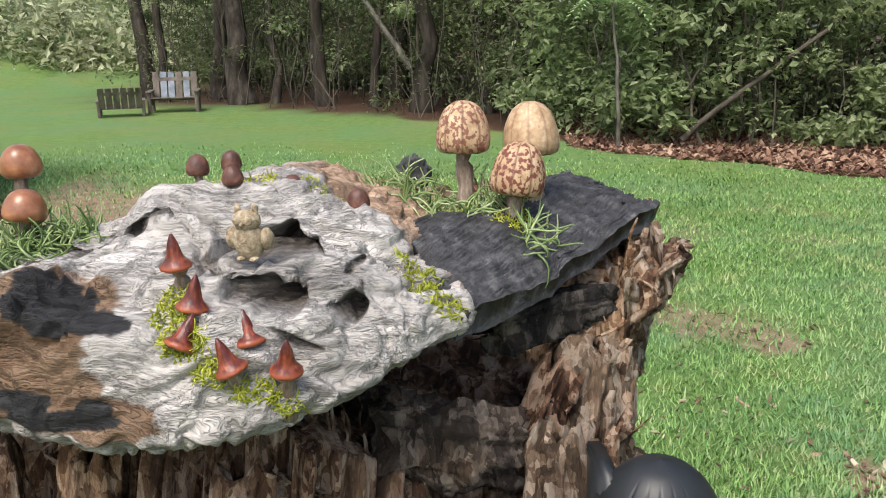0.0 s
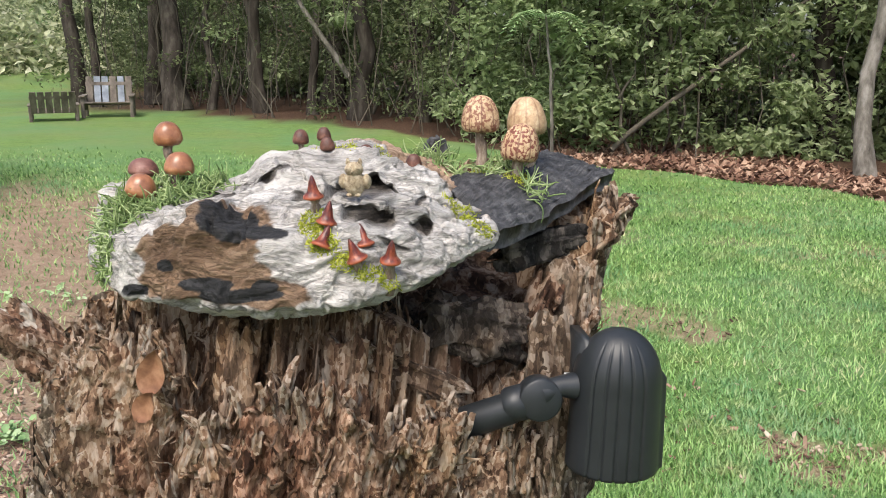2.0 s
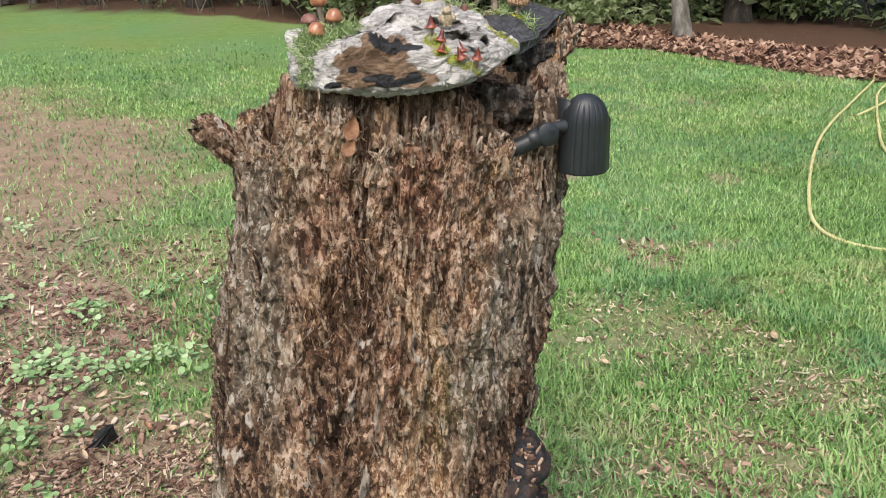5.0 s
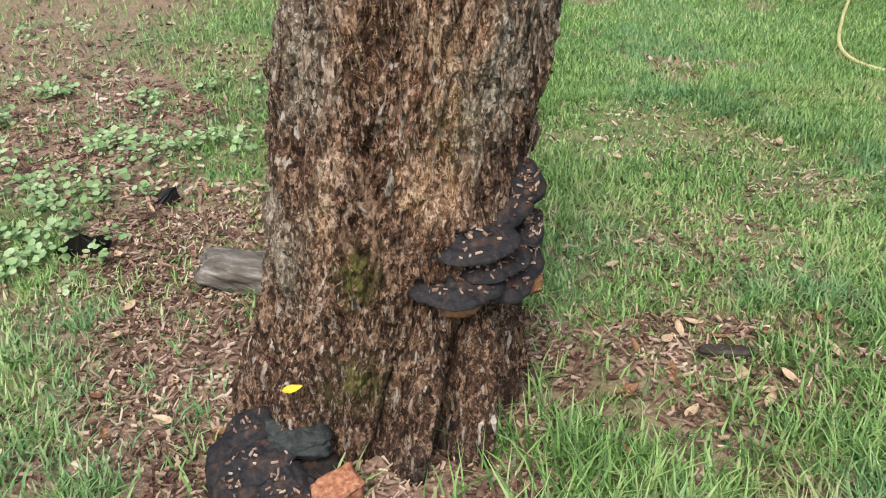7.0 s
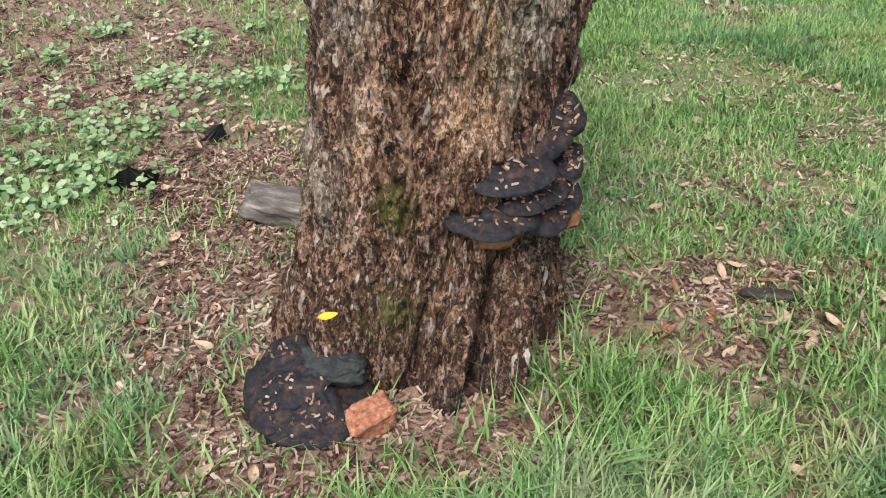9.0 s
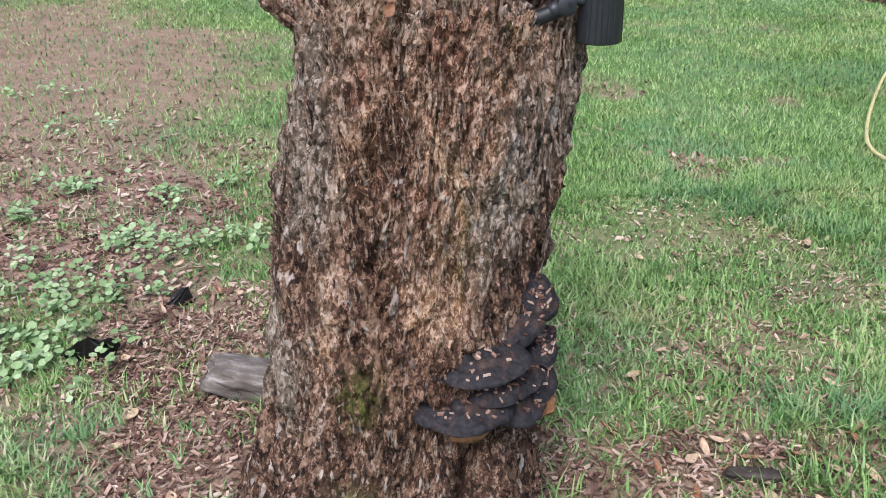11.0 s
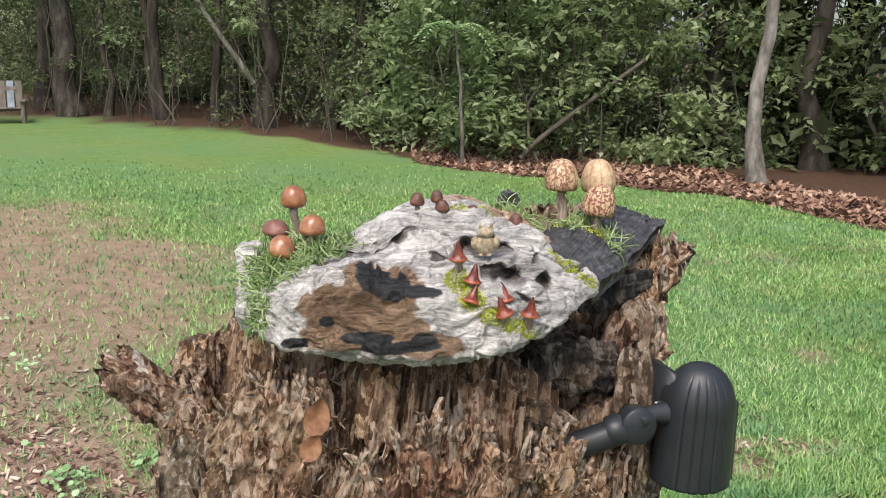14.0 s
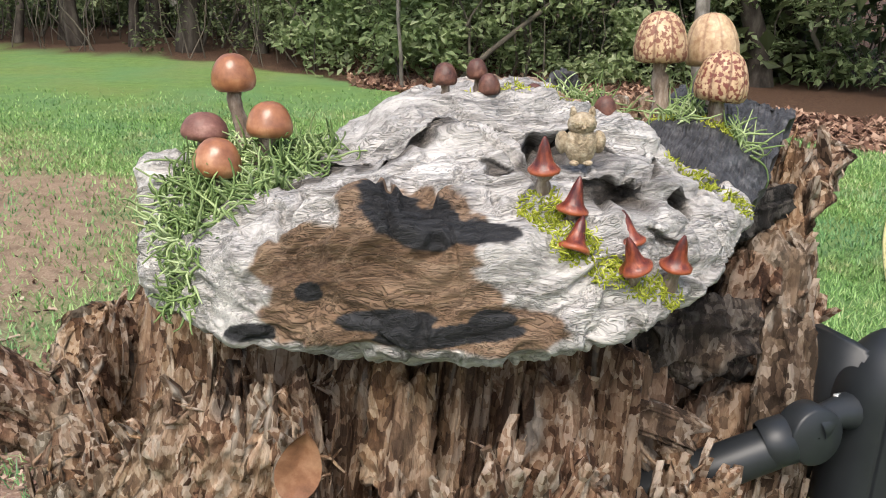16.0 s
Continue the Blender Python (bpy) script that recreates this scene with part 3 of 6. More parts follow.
def dent(x, zc, cx, cz, rx, rz, tilt=0.0, sharp=5.0):
    """1 inside an uneven oval in the (x, height) plane, falling to 0 at its edge."""
    c, s = math.cos(radians(tilt)), math.sin(radians(tilt))
    u, w = (x - cx) * c + (zc - cz) * s, -(x - cx) * s + (zc - cz) * c
    k = (u / rx) ** 2 + (w / rz) ** 2 + 0.3 * vnoise(np.stack([x * 110, zc * 110, x * 0], -1))
    return np.exp(-np.clip(k, 0, 9) ** sharp)


def build_driftwood():
    NU, NV = 480, 330
    xs = np.interp(np.linspace(0, 1, NU), [0, 0.03, 0.97, 1], [DX[0], DX[0] + 0.005, DX[-1] - 0.005, DX[-1]])
    val = {k: np.interp(xs, DX, v) for k, v in (("yf", D_YF), ("zb", D_ZB), ("sy", D_SY), ("sz", D_SZ), ("ty", D_TY), ("tz", D_TZ), ("by", D_BY))}
    ker = np.exp(-np.linspace(-2, 2, 41) ** 2)
    ker /= ker.sum()
    for k in val:
        val[k] = np.convolve(np.pad(val[k], 20, mode="edge"), ker, "valid")
    # section: back foot, underside, front edge, shoulder, crest, back
    ring_t = np.array([0, 0.16, 0.27, 0.36, 0.52, 0.76, 0.9, 1.0])
    V = np.zeros((NU, NV, 3))
    tt = np.linspace(0, 1, NV, endpoint=False)
    for i in range(NU):
        v = {k: a[i] for k, a in val.items()}
        ys = np.array([v["by"] - 0.01, v["yf"] + 0.075, v["yf"] + 0.02, v["yf"], v["sy"], v["ty"], v["by"], v["by"] - 0.01])
        zs = np.array([v["zb"] + 0.012, v["zb"] - 0.004, v["zb"], v["zb"] + 0.2 * (v["sz"] - v["zb"]), v["sz"], v["tz"], v["tz"] - 0.012, v["zb"] + 0.012])
        V[i, :, 0], V[i, :, 1], V[i, :, 2] = xs[i], np.interp(tt, ring_t, ys), np.interp(tt, ring_t, zs)
    for axis_k in (1, 2):
        a = V[:, :, axis_k]
        w = np.exp(-np.linspace(-1.6, 1.6, 19) ** 2)
        w /= w.sum()
        V[:, :, axis_k] = sum(wk * np.roll(a, s, axis=1) for wk, s in zip(w, range(-9, 10)))
    # ends drawn together
    mid = V.mean(axis=1, keepdims=True)
    endf = np.clip(np.minimum((np.arange(NU)) / 7.0, (NU - 1 - np.arange(NU)) / 9.0), 0, 1) ** 0.4
    V[:, :, 1:] = mid[:, :, 1:] + (V[:, :, 1:] - mid[:, :, 1:]) * endf[:, None, None]
    P = V.reshape(-1, 3)
    du, dv = np.gradient(V, axis=0), np.gradient(V, axis=1)
    n = np.cross(du, dv).reshape(-1, 3)
    n /= np.linalg.norm(n, axis=1)[:, None] + 1e-12
    c = V.mean(axis=(0, 1))
    if np.sum(n * (P - c)) < 0:
        n = -n
    return xs, V, P, n


def finish_driftwood():
    xs, V, P, n = build_driftwood()
    x, y, z = P.T
    up = np.clip(n[:, 2], -1, 1)
    h = (z - 1.19) + 0.0 * y
    q = P * np.array([0.4, 1, 1.2])
    wob = fbm(P * 22, 3)
    grain = fbm(q * 75 + 1.6 * wob[:, None], 4, ridged=True)
    lumps = fbm(P * 28 + 4, 3)
    swirl = fbm(q * 30 + 2.2 * wob[:, None] + 8, 3, ridged=True)
    gully = sstep(0.35, 0.75, fbm(q * 34 + 1.5 * wob[:, None] + 40, 2, ridged=True))
    rough = 0.3 + 0.7 * sstep(1.235, 1.27, z + 0.3 * (y - 0.4) + 0.01 * wob)
    d = (0.006 * lumps * rough + 0.0028 * grain + rough * (0.0036 * swirl - 0.006 * gully) + 0.002 * fbm(P * 90, 3) + 0.012 * fbm(P * 15 + 9, 2) * sstep(1.24, 1.28, z))
    d = d - 0.004 * sstep(0.5, 0.8, fbm(q * np.array([24, 40, 40]) + 1.2 * wob[:, None] + 70, 2, ridged=True))
    d = d + 0.012 * np.exp(-((x + 0.085) / 0.016) ** 2 - ((y - 0.52) / 0.02) ** 2) + 0.012 * np.exp(-((x + 0.105) / 0.02) ** 2 - ((y - 0.53) / 0.02) ** 2)
    d = d + 0.009 * np.exp(-((x + 0.228) / 0.01) ** 2 - ((y - 0.5) / 0.02) ** 2 - ((z - 1.27) / 0.02) ** 2)
    front = sstep(0.62, 0.5, y) * sstep(-0.6, -0.1, up)
    s = z + 0.45 * (y - 0.38)  # height along the sloping face
    # Each hole is sunk and its shade painted into the colour.
    deep, recess_shade = 0, 0
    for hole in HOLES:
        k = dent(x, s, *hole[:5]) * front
        shade_mask = dent(x, s, hole[0], hole[1], hole[2] * 1.04, hole[3] * 1.05, hole[4]) * front
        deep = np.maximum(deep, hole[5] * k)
        recess_shade = np.maximum(recess_shade, shade_mask * min(1.0, 0.8 + 10 * hole[5]))
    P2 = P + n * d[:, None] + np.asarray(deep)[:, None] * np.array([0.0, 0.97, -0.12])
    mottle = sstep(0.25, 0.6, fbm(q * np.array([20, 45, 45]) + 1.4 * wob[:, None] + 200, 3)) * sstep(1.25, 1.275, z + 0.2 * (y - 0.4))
    # Mottled gullies get painted shade too.
    recess_shade = np.maximum(recess_shade, 0.8 * mottle * (gully > 0.2))
    edge = 0.3 * fbm(P * 45, 2) + 0.3 * fbm(P * np.array([90, 200, 200]), 3)
    brown = np.clip(sum(sstep(0.12, -0.12, ((x - cx) / rx) ** 2 + ((s - cs) / rs) ** 2 - 1 + edge * 1.2) for cx, cs, rx, rs in BROWN), 0, 1) * front
    char = np.clip(sum(sstep(0.1, -0.1, (((x - cx) + k * (s - cs)) / rx) ** 2 + ((s - cs) / rs) ** 2 - 1 + edge * 1.6) for cx, cs, rx, rs, k in CHARS), 0, 1) * front
    tan = sstep(0.0, 0.02, y - 0.515 + 0.7 * (x - 0.03) + 0.02 * edge) * sstep(-0.05, 0.0, x + 0.03 * edge)
    me = np_mesh("wood", P2, grid_faces(V.shape[0], V.shape[1], close_v=True), M_DRIFT, brown=brown, char=char, tan=tan, recess_shade=np.clip(recess_shade, 0, 1))
    thing = empty("driftwood", "silver-grey weathered driftwood with holes and brown patches on a stump", "driftwood", pose(-0.07, 0.47, 1.19))
    ob = put("wood", me, thing)
    ob.matrix_parent_inverse = thing.matrix_world.inverted()
    return thing


# x, height along the face, half width, half height, tilt, depth
HOLES = [(0.0, 1.313, 0.027, 0.018, -4, 0.034), (0.012, 1.275, 0.021, 0.0115, -8, 0.024), (0.053, 1.273, 0.0095, 0.0075, 20, 0.018),
         (-0.07, 1.329, 0.008, 0.005, 15, 0.008), (-0.09, 1.318, 0.021, 0.0045, 24, 0.01), (-0.128, 1.316, 0.018, 0.006, -6, 0.01), (-0.15, 1.3, 0.014, 0.004, 15, 0.007),
         (0.05, 1.302, 0.008, 0.003, 60, 0.006), (-0.045, 1.3, 0.012, 0.003, -25, 0.005), (0.03, 1.25, 0.016, 0.0025, -20, 0.004), (-0.03, 1.285, 0.014, 0.0025, 35, 0.004)]
BROWN = [(-0.1, 1.203, 0.066, 0.018), (-0.118, 1.222, 0.054, 0.03), (-0.098, 1.262, 0.036, 0.03), (-0.14, 1.247, 0.036, 0.017)]
CHARS = [(-0.098, 1.268, 0.023, 0.018, 0.4), (-0.071, 1.256, 0.019, 0.009, 1.0), (-0.112, 1.214, 0.024, 0.006, 1.0), (-0.086, 1.204, 0.034, 0.006, 0.6), (-0.066, 1.211, 0.011, 0.005, 0.0), (-0.179, 1.212, 0.012, 0.007, 0), (-0.149, 1.233, 0.006, 0.005, 0)]
DRIFT = finish_driftwood()


def build_char_slab():
    """The burnt black plate that leans out over the hollow."""
    NU, NV = 150, 190
    A, B, C, D = (np.array(p) for p in ((0.066, 0.515, 1.276), (0.172, 0.69, 1.284), (0.236, 0.618, 1.274), (0.106, 0.442, 1.24)))
    u, v = np.meshgrid(np.linspace(0, 1, NU), np.linspace(0, 1, NV), indexing="ij")
    U, W = u[..., None], v[..., None]
    S = (1 - U) * ((1 - W) * D + W * A) + U * ((1 - W) * C + W * B)
    S[..., 2] += 0.012 * np.sin(math.pi * v) * np.sin(math.pi * u) ** 0.5 - 0.009 * np.sin(math.pi * u) * (1 - v) ** 2
    fl = S.reshape(-1, 3)
    uu, vv = u.ravel(), v.ravel()
    ripple = fbm(np.stack([uu * 7 + 0.4 * fbm(fl * 20, 2), vv * 62 + 2.2 * fbm(fl * 25, 2) + 1.2 * fbm(fl * 70 + 3, 2), uu * 0], 1), 3, ridged=True)
    jag = 0.014 * fbm(np.stack([vv * 9, vv * 0, vv * 0 + 2], 1), 3) * (uu > 0.9) + 0.006 * fbm(np.stack([uu * 14, vv * 0, vv * 0], 1), 3) * (vv < 0.06)
    top = fl + np.stack([jag, jag * 0.5, 0.0028 * ripple + 0.004 * fbm(fl * 30, 2)], 1)
    bot = fl + np.stack([jag - 0.004, jag * 0.5, -0.013 + 0.003 * fbm(fl * 60, 2)], 1)
    nf = grid_faces(NU, NV)
    N = NU * NV
    idx = np.arange(N).reshape(NU, NV)
    loop = np.concatenate([idx[:-1, 0], idx[-1, :-1], idx[:0:-1, -1], idx[0, :0:-1]])
    nxt = np.roll(loop, -1)
    side = np.stack([loop, nxt, nxt + N, loop + N], 1)
    me = np_mesh("burnt_plate", np.concatenate([top, bot]), np.concatenate([nf, nf[:, ::-1] + N, side]), M_CHAR)
    ob = put("burnt_plate", me, DRIFT, "charred black plate of rippled wood")
    ob.matrix_parent_inverse = DRIFT.matrix_world.inverted()


build_char_slab()

# ---- wood behind the lawn ----
def leaf_cloud(centres, radii, per, size, mat_name, mat, rng, flat=0.6):
    """Leaves, each a bent pointed blade of two quads, scattered in clumps."""
    n = len(centres) * per
    c = np.repeat(np.asarray(centres), per, 0)
    r = np.repeat(np.asarray(radii), per)
    p = rng.normal(size=(n, 3))
    p /= np.linalg.norm(p, axis=1)[:, None]
    p = c + p * (r * rng.random(n) ** 0.45)[:, None] * np.array([1, 1, flat])
    d = rng.normal(size=(n, 3)) * np.array([1, 1, 0.55]) + np.array([0, 0, -0.25])
    d /= np.linalg.norm(d, axis=1)[:, None]
    s = np.cross(d, rng.normal(size=(n, 3)) * 0.5 + np.array([0, 0, 1.0]))
    s /= np.linalg.norm(s, axis=1)[:, None] + 1e-9
    up = np.cross(s, d)
    L = size * (0.6 + 0.8 * rng.random(n))[:, None]
    W = L * (0.2 + 0.14 * rng.random(n))[:, None]
    v = np.stack([p, p + d * L * 0.5 + s * W + up * L * 0.08, p + d * L - up * L * 0.1, p + d * L * 0.5 - s * W + up * L * 0.08], 1).reshape(-1, 3)
    f = np.arange(n * 4).reshape(n, 4)
    return np_mesh(mat_name, v, f, mat, smooth=False)


def bent_path(a, b, rng, bend=0.06, n=9):
    a, b = np.array(a, float), np.array(b, float)
    k = np.linspace(0, 1, n)[:, None]
    L = np.linalg.norm(b - a)
    off = np.cumsum(rng.normal(size=(n, 3)) * bend * L / n ** 0.5, 0) * np.array([1, 1, 0.3])
    off -= off[0] + (off[-1] - off[0]) * k
    return a + (b - a) * k + off


def forest_tree(label, x, y, h, r, lean=(0, 0), crown_r=1.6, crown_n=26, seed=0, limbs=5, mat=None):
    rng = np.random.default_rng(seed)
    z0 = float(lawn_height(np.array([x]), np.array([y]))[0]) - 0.05
    thing = empty("tree", label, "tree", pose(x, y, z0), "trees of the wood")
    path = bent_path((0, 0, 0), (lean[0], lean[1], h), rng, 0.05, 14)
    k = np.linspace(0, 1, 14)
    radii = r * (1 - 0.6 * k) * (1 + 0.55 * np.exp(-k * h / 0.35))
    items = [(path, radii)]
    tips = []
    for i in range(limbs):
        s = 0.35 + 0.6 * rng.random()
        j = int(s * 13)
        ang = rng.random() * 6.28
        ln = h * (0.18 + 0.2 * rng.random())
        tip = path[j] + np.array([math.cos(ang) * ln, math.sin(ang) * ln, ln * (0.3 + 0.6 * rng.random())])
        items.append((bent_path(path[j], tip, rng, 0.1, 7), np.linspace(radii[j] * 0.5, 0.012, 7)))
        tips.append(tip)
    v, f = tubes(items, 10)
    v = v + (0.12 * r * fbm(v * np.array([12, 12, 4]), 3))[:, None] * np.array([1, 1, 0])
    put("trunk", np_mesh("trunk", v, f, mat or M_TRUNK), thing)
    cs = [path[-1] + rng.normal(size=3) * np.array([1, 1, 0.5]) * crown_r * 0.6 for _ in range(crown_n // 2)]
    cs += [tips[i % len(tips)] + rng.normal(size=3) * crown_r * 0.35 for i in range(crown_n - len(cs))]
    put("crown", leaf_cloud(cs, [crown_r * (0.35 + 0.3 * rng.random()) for _ in cs], 70, 0.13, "crown", M_LEAF, rng), thing)
    return thing


def build_wood():
    rng = np.random.default_rng(21)
    T = "dark-barked forest tree with thin leafy crown at the lawn edge"
    forest_tree("pale grey leaning tree trunk standing in leaf litter", 4.54, 9.36, 7.5, 0.088, (1.0, 0.2), 1.5, 24, 1, mat=M_TRUNK_PALE)
    for i, (x, y, r, lx) in enumerate(((4.8, 11.2, 0.14, 0.2), (-5.35, 16.3, 0.2, -0.9), (-1.65, 14.2, 0.14, 0.1), (-3.6, 15.6, 0.11, 0.3), (-0.55, 14.0, 0.07, 0.1), (-4.75, 16.4, 0.07, -0.1), (-2.6, 15.2, 0.08, 0.2),
                                       (5.9, 10.6, 0.14, -0.3), (2.9, 12.6, 0.13, 0.2), (7.0, 8.4, 0.15, 0.4), (-7.3, 17.2, 0.09, -0.2), (0.1, 14.5, 0.15, -0.3), (-8.2, 18.6, 0.16, -0.4),
                                       (6.8, 11.5, 0.2, 0.1), (-0.9, 15.0, 0.1, 0.2), (1.7, 12.0, 0.06, 0.1), (-4.1, 17.0, 0.09, 0.1), (8.0, 9.8, 0.2, 0.2), (-2.6, 17.5, 0.2, 0), (4.0, 13.5, 0.18, 0.1), (-6.4, 18.0, 0.15, 0.2))):
        forest_tree(T, x, y, 7.0 + 2 * rng.random(), r, (lx, 0.2), 1.7, 15, 30 + i)
    # saplings and bare stems
    items = []
    for i in range(330):
        x = rng.uniform(-7.5, 9)
        y = shrub_edge(np.array([x]))[0] + 0.3 + 6 * rng.random() ** 1.3
        z = float(lawn_height(np.array([x]), np.array([y]))[0])
        h = rng.uniform(1.2, 4.5)
        items.append((bent_path((x, y, z - 0.05), (x + rng.normal() * 0.35, y + rng.normal() * 0.3, z + h), rng, 0.13, 7), np.linspace(rng.choice([0.008, 0.012, 0.02, 0.04], p=[0.55, 0.3, 0.1, 0.05]), 0.004, 7)))
    v, f = tubes(items, 5)
    put("sapling_stems", np_mesh("sapling_stems", v, f, M_STEM), None, "thin bare sapling stems crowding the wood's edge", "saplings", kind="stuff")
    # understorey: bright broad-leaved shrubs on one side; under the tall trunks on the other, thin scrub whose leaf
    # colour has shade painted in
    bright, shaded = ([], []), ([], [])
    for i in range(2500):
        x = rng.uniform(-8.5, 9.5)
        dpt = 6.5 * rng.random() ** 1.9
        open_side = float(sstep(0.8, -0.8, x))
        y = shrub_edge(np.array([x]))[0] + 0.35 + 1.5 * open_side * (rng.random() < 0.75) + dpt
        z = float(lawn_height(np.array([x]), np.array([y]))[0])
        low = 0.5 * open_side if rng.random() < 0.7 else 0.05
        if fbm(np.array([[x * 0.55, y * 0.55, 3.0]]), 2)[0] < -0.12 + 0.12 * open_side and rng.random() < 0.8:
            continue
        kind = shaded if rng.random() < 0.1 + 0.8 * open_side else bright
        kind[0].append((x, y, z + low + (3.2 + 0.4 * dpt) * rng.random() ** 1.05)), kind[1].append(rng.uniform(0.18, 0.6))
    put("understorey", leaf_cloud(*bright, 80, 0.112, "understorey", M_LEAF, rng), None, "dense bright green understorey shrubs along the lawn edge", "shrubs", kind="stuff")
    put("olive_scrub", leaf_cloud(*shaded, 60, 0.08, "olive_scrub", M_LEAF_SHADED, rng), None, "thin scrub under the tall trunks, leaf colour darkened for shade", "shrubs", kind="stuff")
    cs, rs = [], []
    for i in range(1350):
        x = rng.uniform(-9.5, 16)
        y = wood_edge(np.array([x]))[0] + 6 + 4 * rng.random()
        z = float(lawn_height(np.array([x]), np.array([y]))[0])
        cs.append((x, y, z + 9.5 * rng.random() ** 1.25)), rs.append(rng.uniform(0.7, 1.4))
    # Far leaves take the same colour darkened for shade.
    put("far_wood", leaf_cloud(cs, rs, 60, 0.24, "far_wood", M_LEAF_SHADED, rng), None, "green wood closing off the view, leaf colour darkened for shade", "woods", kind="stuff")

    cs, rs = [], []
    for i in range(800):
        y = 24 + 36 * rng.random() ** 1.3
        x = -0.62 * y + rng.uniform(-0.35, 0.25) * y
        z = float(lawn_height(np.array([x]), np.array([y]))[0])
        cs.append((x, y, z + 1.6 * rng.random() ** 2)), rs.append(rng.uniform(0.4, 1.5))
    put("hillside_scrub", leaf_cloud(cs, rs, 70, 0.26, "hillside_scrub", M_SCRUB, rng), None, "pale green scrub on the far hillside", "scrub", kind="stuff")
    # a dead trunk leaning out of the wood, and its stubs
    log = empty("leaning_log", "bare dead trunk leaning across the wood's edge", "log", pose(1.86, 10.2, 0.22))
    v, f = tubes([(bent_path((0, 0, 0), (2.55, 0.6, 1.88), rng, 0.02, 12), np.linspace(0.036, 0.018, 12)), (bent_path((0.25, 0.1, -0.05), (0.01, 0.4, 1.1), rng, 0.08, 8), np.linspace(0.024, 0.01, 8)),
                  (bent_path((0.1, 0.22, 0.6), (0.3, 0.25, 0.9), rng, 0.06, 6), np.linspace(0.022, 0.008, 6))], 8)
    put("trunk", np_mesh("trunk", v, f, M_STEM), log)
    log = empty("leaning_log", "pale broken trunk hanging among dark trees", "log", pose(-1.78, 14.0, 0.97))
    v, f = tubes([(bent_path((0, 0, 0), (-0.95, 0.1, 1.45), rng, 0.02, 9), np.linspace(0.05, 0.034, 9))], 10)
    put("trunk", np_mesh("trunk", v, f, M_TRUNK_PALE), log)
    # the sapling with feathery fronds
    sap = empty("sapling", "slender sapling with a tuft of bright feathery fronds", "sapling", pose(1.16, 10.25, 0.05))
    v, f = tubes([(bent_path((0, 0, 0), (-0.12, 0.0, 1.75), rng, 0.025, 9), np.linspace(0.026, 0.013, 9))], 8)
    put("trunk", np_mesh("trunk", v, f, M_TRUNK_PALE), sap)
    vs, fs, k = [], [], 0
    for a in range(9):
        ang, up = a * 0.7 + rng.random() * 0.4, rng.uniform(0.2, 0.5)
        d = np.array([math.cos(ang), math.sin(ang), 0])
        side = np.array([-d[1], d[0], 0])
        for j in range(15):
            t = (j + 1) / 15
            c = np.array([-0.12, 0, 1.72]) + d * 0.5 * t + np.array([0, 0, up * t - 0.6 * t * t])
            for sg in (-1, 1):
                L = 0.16 * math.sin(math.pi * min(1, 0.2 + 0.75 * t))
                tip = c + side * sg * L + d * 0.05 - np.array([0, 0, 0.03])
                vs += [c - d * 0.012, c + d * 0.012, tip + d * 0.004, tip - d * 0.004]
                fs.append((k, k + 1, k + 2, k + 3))
                k += 4
    put("crown", np_mesh("crown", np.array(vs), np.array(fs), M_WEED, smooth=False), sap)


M_SCRUB = leaf_material("pale_scrub_leaves", [(0.2, (0.16, 0.2, 0.09)), (0.45, (0.32, 0.36, 0.19)), (0.65, (0.46, 0.48, 0.3)), (0.88, (0.58, 0.57, 0.42))], translucent=0.4, scale=0.15)
M_WEED = leaf_material("weed_leaves", [(0.2, (0.13, 0.23, 0.085)), (0.5, (0.26, 0.4, 0.17)), (0.85, (0.46, 0.58, 0.34))], 0.6, 0.3, 2.0)
build_wood()

# ---- grass, weeds and litter ----
def grass_material():
    """Blades: green mixed with straw, with cool blue-green and yellow-green stretches of turf."""
    m = leaf_material("grass_blades", [(0.1, (0.045, 0.1, 0.027)), (0.34, (0.135, 0.265, 0.072)), (0.54, (0.23, 0.395, 0.117)), (0.72, (0.35, 0.5, 0.19)), (0.86, (0.48, 0.51, 0.26)), (0.96, (0.62, 0.52, 0.36))], 0.42, 0.28, 0.9)
    nt = m.node_tree
    b = nt.nodes["Principled BSDF"]
    old = b.inputs["Base Color"].links[0].from_socket
    v = coords(nt)
    cool = ramp(nt, noise_node(nt, v, 1.1, 4, 0.65), [(0.5, grey(0)), (0.62, grey(0.6))])
    col = mix(nt, cool, old, (0.12, 0.27, 0.13))
    dry = ramp(nt, noise_node(nt, v, 2.6, 4, 0.7), [(0.55, grey(0)), (0.7, grey(0.55))])
    col = mix(nt, dry, col, (0.5, 0.45, 0.24))
    for n in nt.nodes:
        if n.type == "BSDF_TRANSLUCENT":
            link(nt, col, n.inputs[0])
    link(nt, col, b.inputs["Base Color"])
    return m


M_GRASS = grass_material()
M_CHIP = leaf_material("wood_chips", [(0.2, (0.054, 0.025, 0.017)), (0.42, (0.151, 0.086, 0.058)), (0.6, (0.288, 0.194, 0.137)), (0.85, (0.504, 0.410, 0.317))], 0.85, 0.0, 4.0)

M_STRAW = leaf_material("dry_straw", [(0.2, (0.3, 0.22, 0.13)), (0.5, (0.48, 0.39, 0.25)), (0.85, (0.66, 0.58, 0.42))], 0.8, 0.1, 3.0)
M_LITTER = leaf_material("brown_leaf_litter", [(0.2, (0.05, 0.022, 0.014)), (0.42, (0.13, 0.066, 0.042)), (0.6, (0.23, 0.135, 0.09)), (0.85, (0.4, 0.28, 0.2))], 0.85, 0.0, 1.5)


